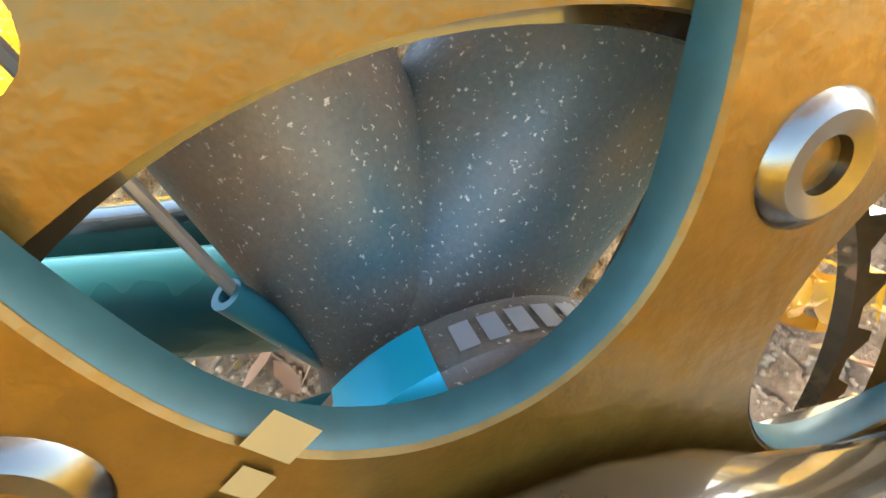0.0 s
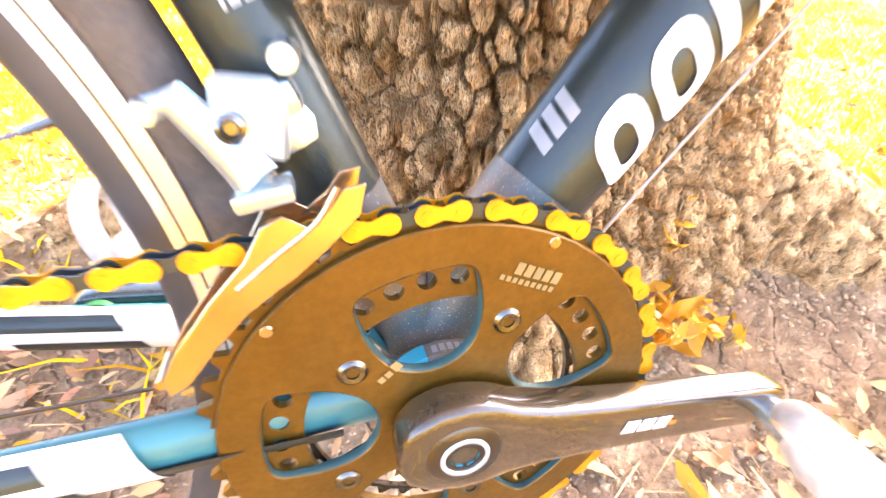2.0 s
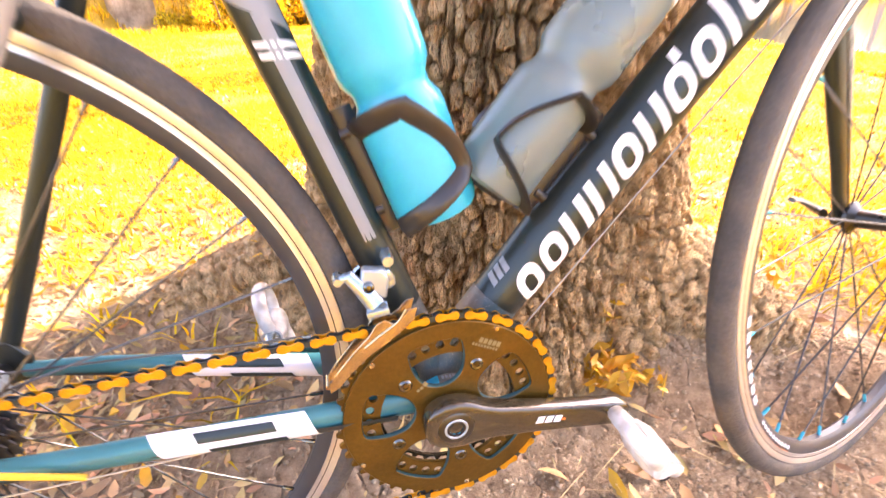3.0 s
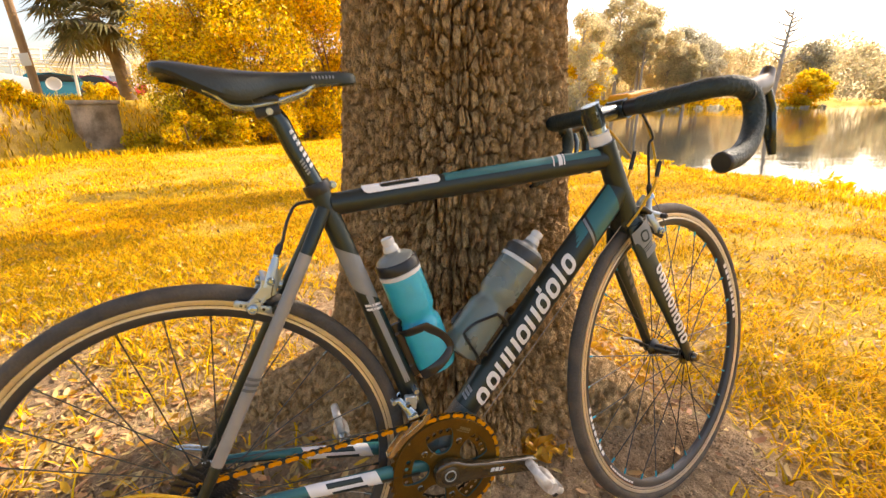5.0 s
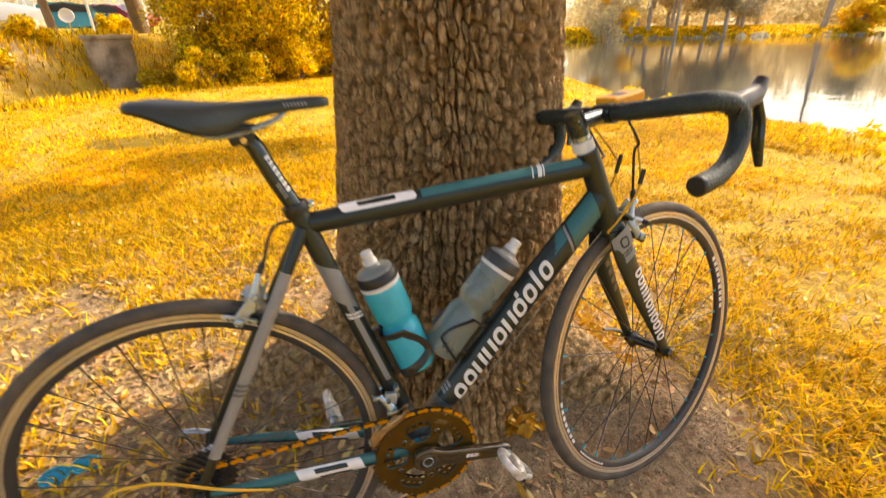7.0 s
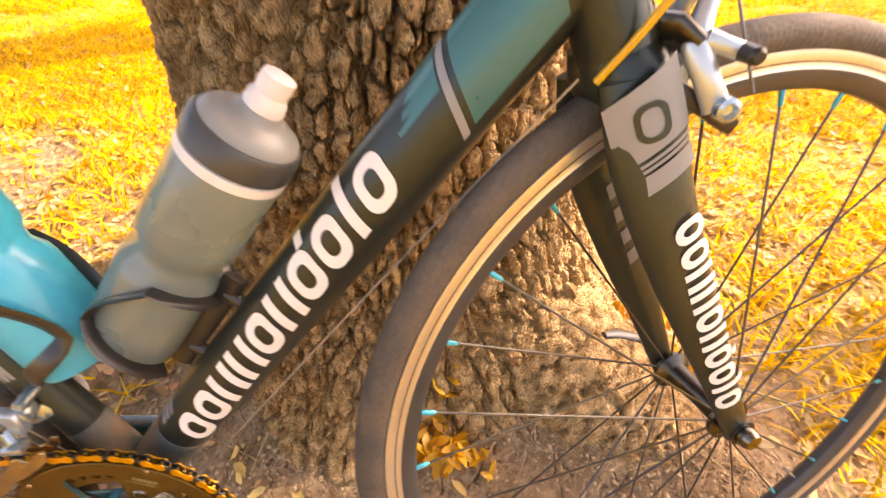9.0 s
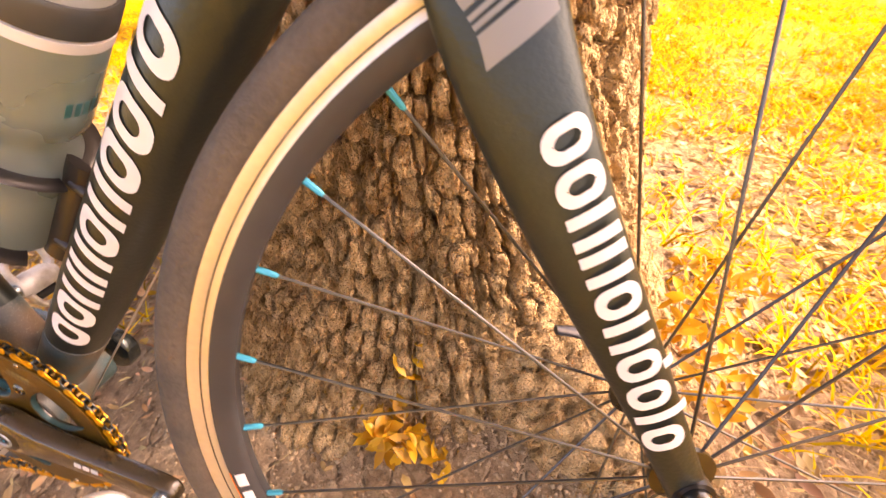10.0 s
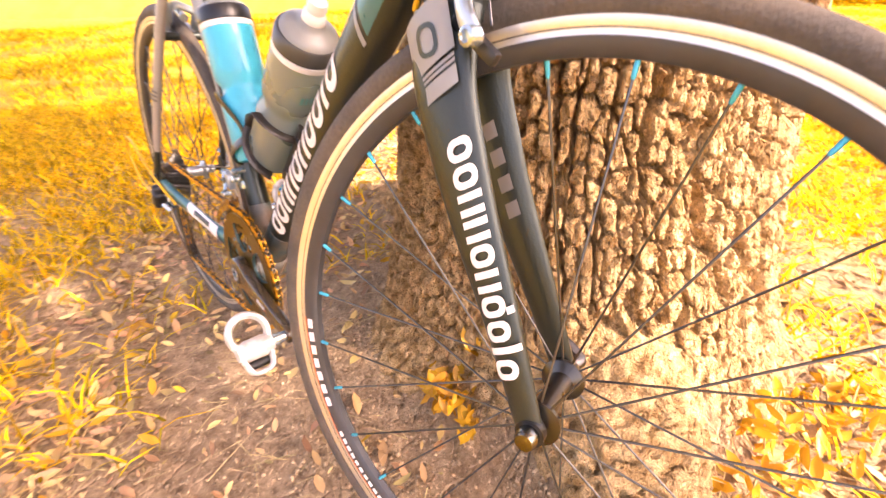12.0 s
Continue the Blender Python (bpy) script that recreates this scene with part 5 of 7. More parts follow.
def chain_parts():
    W = 0.0425
    R1, c1, c2, r2 = 0.1042, P(BB[0], W, BB[1]), P(REAR[0], 0.040, REAR[1]), 0.028
    ch = new("chain")
    ch.parent = BIKE
    tagged(ch, "golden yellow drive chain")
    path = []
    path += [c2 + Vector((r2 * math.cos(q), 0, r2 * math.sin(q))) for q in np.linspace(radians(200), radians(99), 8)]
    path += [c1 + Vector((R1 * math.cos(q), 0, R1 * math.sin(q))) for q in np.linspace(radians(99), radians(-84), 60)]
    p1 = P(REAR[0] + 0.035, 0.046, 0.165)
    path += [p1 + Vector((0.017 * math.cos(q), 0, 0.017 * math.sin(q))) for q in np.linspace(radians(-85), radians(-230), 8)]
    p2 = P(REAR[0] + 0.018, 0.046, 0.262)
    path += [p2 + Vector((0.017 * math.cos(q), 0, 0.017 * math.sin(q))) for q in np.linspace(radians(-40), radians(60), 6)]
    pts, carry = [path[0]], 0.0
    step = 2 * math.pi * 0.1042 / 50
    for a, b in zip(path, path[1:]):
        ln = (b - a).length
        s = step - carry
        while s <= ln:
            pts.append(a.lerp(b, s / ln))
            s += step
        carry = (carry + ln) % step

    def link(wide, mat, label):
        bm = bmesh.new()
        big = 0.0043 if wide > 0.003 else 0.0040
        for y in (wide, -wide):
            out = []
            for cx, base in ((0.0064, -125), (-0.0064, 55)):
                out += [(cx + big * math.cos(radians(base + 25 * k)), big * math.sin(radians(base + 25 * k))) for k in range(11)] + [(0, math.copysign(0.0024, cx))]
            pb = plate(out, [], y - 0.0005, y + 0.0005, pose(0, 0, 0, 90))
            me = bpy.data.meshes.new("tmp")
            pb.to_mesh(me)
            bm.from_mesh(me)
            pb.free()
            bpy.data.meshes.remove(me)
        for cx in (0.0064, -0.0064):
            lathe([(0, -wide - 0.0009), (0.0020, -wide - 0.0009), (0.0020, wide + 0.0009), (0, wide + 0.0009)], 8, Matrix.Translation((cx, 0, 0)) @ pose(0, 0, 0, 90), bm=bm)
        return part("outer_link" if wide > 0.003 else "inner_link", bm, mat, ch, label, smooth=False)
    proto = (link(0.0033, M_CHAIN, ""), link(0.0022, M_INNER, ""))
    for i in range(len(pts) - 1):
        a, b = pts[i], pts[i + 1]
        d = (b - a).normalized()
        z = d.cross(Vector((0, 1, 0))).normalized()
        y = z.cross(d)
        m = Matrix((d, y, z)).transposed().to_4x4()
        m.translation = (a + b) / 2
        if i < 2:
            proto[i].matrix_local = m
        else:
            share("outer_link" if i % 2 == 0 else "inner_link", proto[i % 2].data, ch, m)
    return p1, p2


def drive_parts(p1, p2, rear_hub):
    rd = new("rear_derailleur")
    rd.parent = BIKE
    tagged(rd, "black rear derailleur")
    part("body", block((0.030, 0.026, 0.040), Matrix.Translation(P(REAR[0] - 0.004, 0.076, REAR[1] - 0.044)) @ pose(0, 0, 0, 0, 25, 0), 0.009, 3), M_PLASTIC, rd)
    part("knuckle", tube([P(REAR[0] - 0.004, 0.066, REAR[1] - 0.022), P(REAR[0] - 0.010, 0.080, REAR[1] - 0.028)], [0.010, 0.011], 16), M_PLASTIC, rd)
    part("arm", tube([P(REAR[0] - 0.012, 0.078, REAR[1] - 0.045), P(REAR[0] + 0.012, 0.060, REAR[1] - 0.070)], [(0.012, 0.008), (0.010, 0.008)], 12), M_STEEL, rd, "metal linkage arm")
    for w in (0.0535, 0.0385):
        bm = tube([Vector((p2.x, -w, p2.z + 0.01)), Vector((p2.x + 0.004, -w, p2.z - 0.03)), Vector((p1.x, -w, p1.z - 0.010))], [(0.010, 0.0012), (0.012, 0.0012), (0.011, 0.0012)], 10, SIDE)
        part("cage_plate", bm, M_PLASTIC, rd)
    for p in (p1, p2):
        part("pulley", plate(ring_outline(11, 0.0165, 0.0200), [arc(0.004, 360, 40, 8)], 0.0440, 0.0480, Matrix.Translation((p.x, 0, p.z)) @ pose(0, 0, 0, 90)), M_PLASTIC, rd, smooth=False)
    cas = new("cassette")
    cas.parent = BIKE
    tagged(cas, "dark steel sprocket cassette")
    for k, t in enumerate((26, 23, 21, 19, 17, 15, 14, 13, 12, 11)):
        r = t * 0.0127 / (2 * math.pi)
        part("sprocket", plate(ring_outline(t, r - 0.003, r + 0.0015), [arc(0.015, 360, 24, 14)], 0.022 + k * 0.0036, 0.0238 + k * 0.0036, Matrix.Translation(P(REAR[0], 0, REAR[1])) @ pose(0, 0, 0, 90)), M_SPOKE, cas, smooth=False)
    fd = new("front_derailleur")
    fd.parent = BIKE
    fd.location = (-0.006, 0, -0.010)
    tagged(fd, "polished silver front derailleur")
    ax = (P(-0.155, 0, 0.768) - P(BB[0], 0, BB[1])).normalized()
    c = P(BB[0], 0, BB[1]) + ax * 0.148
    part("clamp", lathe([(0.0180, -0.007), (0.0225, -0.007), (0.0232, 0), (0.0225, 0.007), (0.0180, 0.007)], 32, along(c, c + ax), True), M_STEEL, fd, "silver clamp band")
    tilt_m = Matrix.Translation(P(-0.043, 0.034, 0.414)) @ pose(0, 0, 0, 90)
    part("body_plate", plate([(-0.009, 0.015), (0.010, 0.012), (0.012, 0.002), (0.009, -0.014), (-0.007, -0.010), (-0.011, 0.004)], [], -0.006, 0.005, tilt_m, 0.0018), M_SILVER, fd, "bright cast link body")
    part("link_arm", tube([P(-0.072, 0.030, 0.419), P(-0.062, 0.034, 0.422), P(-0.049, 0.040, 0.405), P(-0.044, 0.044, 0.398)], [(0.0045, 0.004), (0.006, 0.0045), (0.0075, 0.0035), (0.008, 0.003)], 12, SIDE), M_STEEL, fd, "pale cable arm")
    part("cable_bolt", lathe([(0, 0.006), (0.0035, 0.006), (0.0045, 0.003), (0.0045, -0.008), (0, -0.008)], 14, Matrix.Translation(P(-0.071, 0.030, 0.419)) @ pose(0, 0, 0, 90)), M_STEEL, fd)
    part("pivot_bolt", lathe([(0, 0.002), (0.002, 0.002), (0.003, 0.004), (0.0046, 0.003), (0.0046, -0.004), (0, -0.004)], 16, Matrix.Translation(P(-0.048, 0.040, 0.414)) @ pose(0, 0, 0, 90)), M_BOLT, fd, "dark pivot bolt")
    part("clamp_bolt", lathe([(0, 0.010), (0.0045, 0.010), (0.0055, 0.006), (0.0055, -0.012), (0, -0.012)], 16, Matrix.Translation(P(-0.030, 0.024, 0.430)) @ pose(0, 0, 0, 90)), M_STEEL, fd, "rounded clamp bolt")
    part("clamp_lug", block((0.014, 0.018, 0.012), Matrix.Translation(P(-0.034, 0.027, 0.418)) @ pose(0, 0, 0, 0, -18, 0), 0.004), M_STEEL, fd)
    part("cage_saddle", block((0.019, 0.014, 0.006), Matrix.Translation(P(-0.0435, 0.043, 0.394)) @ pose(0, 0, 0, 0, -8, 0), 0.0015), M_STEEL, fd, "pale bridge over the cage")
    out = [(-0.0167, 0.4013), (-0.0195, 0.391), (-0.031, 0.3805), (-0.042, 0.3722), (-0.0614, 0.3600), (-0.075, 0.3475), (-0.0872, 0.3340), (-0.0954, 0.3300), (-0.0950, 0.3390), (-0.0881, 0.3490), (-0.0723, 0.3671), (-0.0585, 0.3800), (-0.0514, 0.3909), (-0.044, 0.394), (-0.037, 0.3890), (-0.030, 0.3935), (-0.024, 0.4005)]
    for w in (0.0510, 0.0350):
        part("cage_plate", plate(out, [], w - 0.0008, w + 0.0008, pose(0, 0, 0, 90), 0.0004), M_FDGOLD, fd, "long curved cage plate")
    ridge = [P(u, 0.0522, v) for u, v in ((-0.0215, 0.396), (-0.030, 0.3855), (-0.044, 0.3765), (-0.058, 0.367))]
    part("cage_rib", tube(spline(ridge, 5), 0.0011, 8), M_FDGOLD, fd, "raised rib on the cage")
    part("cage_bridge", tube([P(-0.0925, 0.0345, 0.334), P(-0.0925, 0.0510, 0.334)], 0.0020, 10), M_FDGOLD, fd)
    part("shift_housing", tube(spline([P(-0.275, 0.072, 0.303), P(-0.345, 0.085, 0.342), P(-0.41, 0.089, 0.380), P(-0.45, 0.090, 0.393), P(-0.50, 0.088, 0.388), P(-0.532, 0.085, 0.345), P(-0.50, 0.080, 0.290), P(-0.405, 0.078, 0.285)], 8), 0.0026, 8), M_YELHOUSE, rd, "yellow housing loop")
    # cables
    part("brake_cable", tube(spline([P(0.398, 0.012, 0.655), P(0.26, 0.012, 0.51), P(0.10, 0.010, 0.335), P(0.035, 0.008, 0.262)], 8), 0.0009, 6), M_CABLE, BIKE, "bare steel shift cable")
    part("shift_cable", tube(spline([P(-0.030, 0.006, 0.262), P(-0.2, 0.045, 0.280), P(REAR[0] + 0.03, 0.072, 0.300)], 8), 0.0009, 6), M_CABLE, BIKE, "bare steel shift cable")
    part("shift_cable", tube([P(-0.022, 0.014, 0.292), P(-0.052, 0.030, 0.400)], 0.0009, 6), M_CABLE, BIKE, "bare steel shift cable")
    part("cable_tube", lathe([(0.0013, 0), (0.0025, 0), (0.0025, 0.022), (0.0013, 0.022)], 16, along(P(-0.0260, 0.0160, 0.303), P(-0.012, 0.006, 0.272)), True), M_TEAL, BIKE, "short teal cable guide")


def fork_parts():
    fk = new("fork")
    fk.parent = BIKE
    tagged(fk, "black carbon fork turned towards the tree")
    crown = AX0 - AXD * 0.008
    part("crown", steered(tube(spline([crown + AXD * 0.004, crown - AXD * 0.016, crown - AXD * 0.034 + Vector((0.004, 0, 0))], 5), [(0.026, 0.026), (0.030, 0.034), (0.020, 0.036)], 24, SIDE)), M_BLACK, fk)
    for w in (1, -1):
        pts = spline([crown - AXD * 0.018 + SIDE * (0.024 * w), Q(0.437, 0.032 * w, 0.622), Q(0.474, 0.037 * w, 0.540), Q(0.522, 0.042 * w, 0.450), Q(FRONT[0], 0.048 * w, FRONT[1] - 0.004)], 8)
        part("blade", steered(tube(pts, [(0.029, 0.012), (0.0280, 0.0110), (0.0245, 0.0100), (0.0200, 0.0090), (0.0150, 0.0080), (0.0120, 0.006)], 22, SIDE)), M_BLACK, fk, "tapered black fork blade")
        part("dropout", steered(lathe([(0.004, -0.004), (0.0125, -0.004), (0.0125, 0.004), (0.004, 0.004)], 20, Matrix.Translation(Q(FRONT[0], 0.050 * w, FRONT[1])) @ pose(0, 0, 0, 90), True)), M_PLASTIC, fk)
    a, b = Q(0.437, 0.0325, 0.622), Q(0.545, 0.0450, 0.406)
    part("lettering", mapped(a, b, (0.0112, 0.0092), (0.0250, 0.0165), word_marks(0.040, 0.0206, -0.0050, 0.0180, 0.0058, -0.12, -0.05), 0.0010, STEER), M_WHITEP, fk, "plain white mark")
    c = Q(0.419, 0.0285, 0.667)
    part("decal", mapped(c, a, (0.0130, 0.0118), (0.0290, 0.0270), [(strip(-0.010, 0.032, -0.028, 0.024, -0.3, 10), None), (strip(0.0425, 0.0555, -0.026, 0.022, -0.3, 10), None)] + [(strip(0.0345 + k * 0.0038, 0.0368 + k * 0.0038, -0.026, 0.022, -0.3, 10), None) for k in range(2)], 0.0010, STEER), M_GREYP, fk, "pale panel and thin bars")
    part("decal", mapped(c, a, (0.0130, 0.0118), (0.0290, 0.0270), [(rounded(0.002, 0.026, -0.011, 0.009, 0.008), rounded(0.002, 0.026, -0.011, 0.009, 0.008, shrink=0.0035))], 0.0016, STEER), M_BLACK, fk, "rounded dark badge")
    fa, fb = Q(0.437, -0.0325, 0.622), Q(0.545, -0.0450, 0.406)
    part("lettering", mapped(fa, fb, (0.0105, 0.0085), (0.0195, 0.0135), [(strip(0.030 + k * 0.024, 0.044 + k * 0.024, -0.006, 0.006, -0.2), None) for k in range(4)], 0.0008, STEER), M_FAINT, fk, "faint grey bar")
    st = AX0 + AXD * 0.150
    sp = part("headset_spacer", steered(lathe([(0.0150, 0), (0.0205, 0), (0.0207, 0.004), (0.0200, 0.020), (0.0150, 0.020)], 32, along(st, st + AXD), True)), M_WHITEP, fk, "white headset cap")
    part("spacer", steered(lathe([(0.012, 0.020), (0.0165, 0.020), (0.0165, 0.0455), (0.012, 0.0455)], 28, along(st, st + AXD), True)), M_STEEL, fk, "dark polished spacer")
    # front brake
    br = new("front_brake")
    br.parent = BIKE
    tagged(br, "front caliper brake")
    part("pivot", tube([Q(0.418, 0, 0.708), Q(0.436, 0, 0.703), Q(0.462, 0, 0.696)], [0.012, 0.0115, 0.008], 16), M_CAPGREY, br, "dark pivot block")
    for w in (1, -1):
        pts = spline([Q(0.469, 0.008 * w, 0.731), Q(0.461, 0.014 * w, 0.714), Q(0.457, 0.022 * w, 0.696), Q(0.464, 0.028 * w, 0.680), Q(0.474, 0.028 * w, 0.664)], 6)
        part("caliper_arm", tube(pts, [(0.0050, 0.004), (0.0062, 0.005), (0.0085, 0.006), (0.0075, 0.005), (0.0085, 0.0045)], 14, SIDE), M_SILVER, br, "curved silver caliper arm")
        part("arm_root", tube([Q(0.438, 0.004 * w, 0.704), Q(0.448, 0.018 * w, 0.705), Q(0.457, 0.022 * w, 0.697)], [(0.011, 0.006), (0.010, 0.006), (0.008, 0.005)], 14), M_HUB, br, "dark cast arm root")
        part("pad_holder", block((0.050, 0.008, 0.011), Matrix.Translation(Q(0.470, 0.0215 * w, 0.662)) @ pose(0, 0, 0, 0, 30, 0), 0.003), M_PLASTIC, br, "black brake pad")
        part("pad_bolt", lathe([(0, 0.002), (0.003, 0.002), (0.0045, 0.005), (0.0070, 0.004), (0.0075, -0.006), (0, -0.006)], 18, Matrix.Translation(Q(0.4765, 0.034 * w, 0.6645)) @ pose(0, 0, 0, 90 * w)), M_STEEL, br, "round pad bolt")
    part("anchor_bolt", lathe([(0, 0.012), (0.003, 0.012), (0.0050, 0.010), (0.0055, -0.008), (0, -0.008)], 16, Matrix.Translation(Q(0.481, 0.030, 0.6935)) @ pose(0, 0, 0, 90)), M_PLASTIC, br, "black cable anchor bolt")
    part("release_lever", tube([Q(0.460, 0.024, 0.700), Q(0.470, 0.027, 0.697), Q(0.481, 0.027, 0.6935)], [(0.006, 0.003), (0.005, 0.003), (0.005, 0.003)], 12, SIDE), M_SILVER, br)
    part("cable", tube([Q(0.4735, 0.010, 0.731), Q(0.482, 0.026, 0.696), Q(0.492, 0.030, 0.672)], 0.0009, 6), M_SPOKE, br, "thin brake cable")
    part("barrel", tube([Q(0.4695, 0.009, 0.728), Q(0.4675, 0.008, 0.737)], [0.0080, 0.0065], 16), M_STEEL, br, "silver barrel adjuster")
    part("adjuster", tube([Q(0.4675, 0.008, 0.736), Q(0.4655, 0.008, 0.746), Q(0.4640, 0.008, 0.755)], [0.0052, 0.0060, 0.0044], 14), M_PLASTIC, br, "black cable adjuster")
    return STEER.inverted() @ Q(0.4640, 0.008, 0.754)


def rear_brake():
    br = new("rear_brake")
    br.parent = BIKE
    tagged(br, "silver rear caliper brake")
    part("pivot", tube([P(-0.226, 0, 0.628), P(-0.258, 0, 0.640)], [0.0075, 0.006], 14), M_STEEL, br)
    part("pivot_nut", lathe([(0, 0.006), (0.004, 0.006), (0.0065, 0.003), (0.0065, -0.003), (0, -0.003)], 14, along(P(-0.258, 0, 0.640), P(-0.29, 0, 0.652))), M_STEEL, br, "bright domed nut")
    # the near arm: slotted plate from the pivot down to the pad
    flat = Matrix.Translation(P(-0.246, 0.022, 0.630)) @ pose(0, 0, 0, 90)
    arm = plate([(-0.008, 0.016), (0.004, 0.017), (0.013, 0.006), (0.012, -0.008), (-0.004, -0.016), (-0.018, -0.030), (-0.028, -0.034), (-0.035, -0.028), (-0.032, -0.018), (-0.020, -0.006), (-0.011, 0.004)],
                [[(-0.004, -0.009), (-0.001, -0.005), (-0.011, -0.017), (-0.015, -0.020), (-0.014, -0.016)]], -0.005, 0.005, flat, 0.0014)
    part("caliper_arm", arm, M_SILVER, br, "polished slotted caliper arm")
    far = plate([(-0.010, 0.010), (0.010, 0.010), (0.010, -0.008), (-0.012, -0.018), (-0.026, -0.034), (-0.034, -0.028), (-0.020, -0.004)], [], -0.005, 0.005, Matrix.Translation(P(-0.246, -0.026, 0.630)) @ pose(0, 0, 0, 90), 0.0014)
    part("caliper_arm", far, M_SILVER, br, "polished caliper arm")
    part("arm_bridge", tube([P(-0.248, 0.024, 0.640), P(-0.250, 0.0, 0.648), P(-0.248, -0.028, 0.636)], (0.008, 0.005), 12), M_SILVER, br)
    part("cable_arm", tube([P(-0.243, 0.026, 0.632), P(-0.236, 0.026, 0.655), P(-0.229, 0.020, 0.674)], [(0.010, 0.004), (0.0075, 0.004), (0.005, 0.004)], 12, SIDE), M_SILVER, br, "long polished cable arm")
    part("pivot_bolt", lathe([(0, 0.003), (0.003, 0.003), (0.0045, 0.005), (0.0062, 0.003), (0.0062, -0.004), (0, -0.004)], 18, Matrix.Translation(P(-0.240, 0.030, 0.643)) @ pose(0, 0, 0, 90)), M_STEEL, br)
    for w in (1, -1):
        m = Matrix.Translation(P(-0.270, 0.021 * w, 0.606)) @ pose(0, 0, 0, 0, 20, 0)
        part("pad_holder", block((0.056, 0.008, 0.011), m, 0.003), M_SILVER, br, "slotted silver pad holder")
        part("brake_pad", block((0.052, 0.005, 0.010), Matrix.Translation(P(-0.270, 0.0145 * w, 0.604)) @ pose(0, 0, 0, 0, 20, 0), 0.002), M_PLASTIC, br, "black brake pad")
        part("pad_bolt", lathe([(0, 0.0), (0.003, 0.0), (0.004, 0.003), (0.0068, 0.002), (0.0078, -0.001), (0.0078, -0.006), (0, -0.006)], 20, Matrix.Translation(P(-0.271, 0.031 * w, 0.604)) @ pose(0, 0, 0, 90 * w)), M_STEEL, br, "round pad bolt")
    for u in (-0.286, -0.279, -0.256):
        part("slot", lathe([(0, 0.0006), (0.0024, 0.0006), (0.0024, -0.002), (0, -0.002)], 10, Matrix.Translation(P(u, 0.0252, 0.606 - 0.36 * (u + 0.270))) @ pose(0, 0, 0, 90)), M_PLASTIC, br, "dark round slot")
    part("barrel", tube([P(-0.230, 0.019, 0.672), P(-0.226, 0.017, 0.680)], 0.0048, 12), M_STEEL, br, "silver barrel adjuster")
    part("adjuster", tube([P(-0.227, 0.017, 0.678), P(-0.222, 0.015, 0.688), P(-0.218, 0.014, 0.693)], [0.0054, 0.0056, 0.0036], 12), M_PLASTIC, br, "black cable adjuster")
    part("cable", tube([P(-0.230, 0.0235, 0.672), P(-0.2365, 0.0305, 0.642), P(-0.243, 0.0285, 0.618)], 0.0009, 6), M_SPOKE, br, "thin brake cable")
    part("housing", tube(spline([P(-0.219, 0.014, 0.692), P(-0.2149, 0.014, 0.699), P(-0.2104, 0.012, 0.7125), P(-0.2007, 0.008, 0.7335), P(-0.1883, 0.004, 0.7469), P(-0.160, 0, 0.750)], 8), 0.0025, 8), M_PLASTIC, br, "black cable housing")


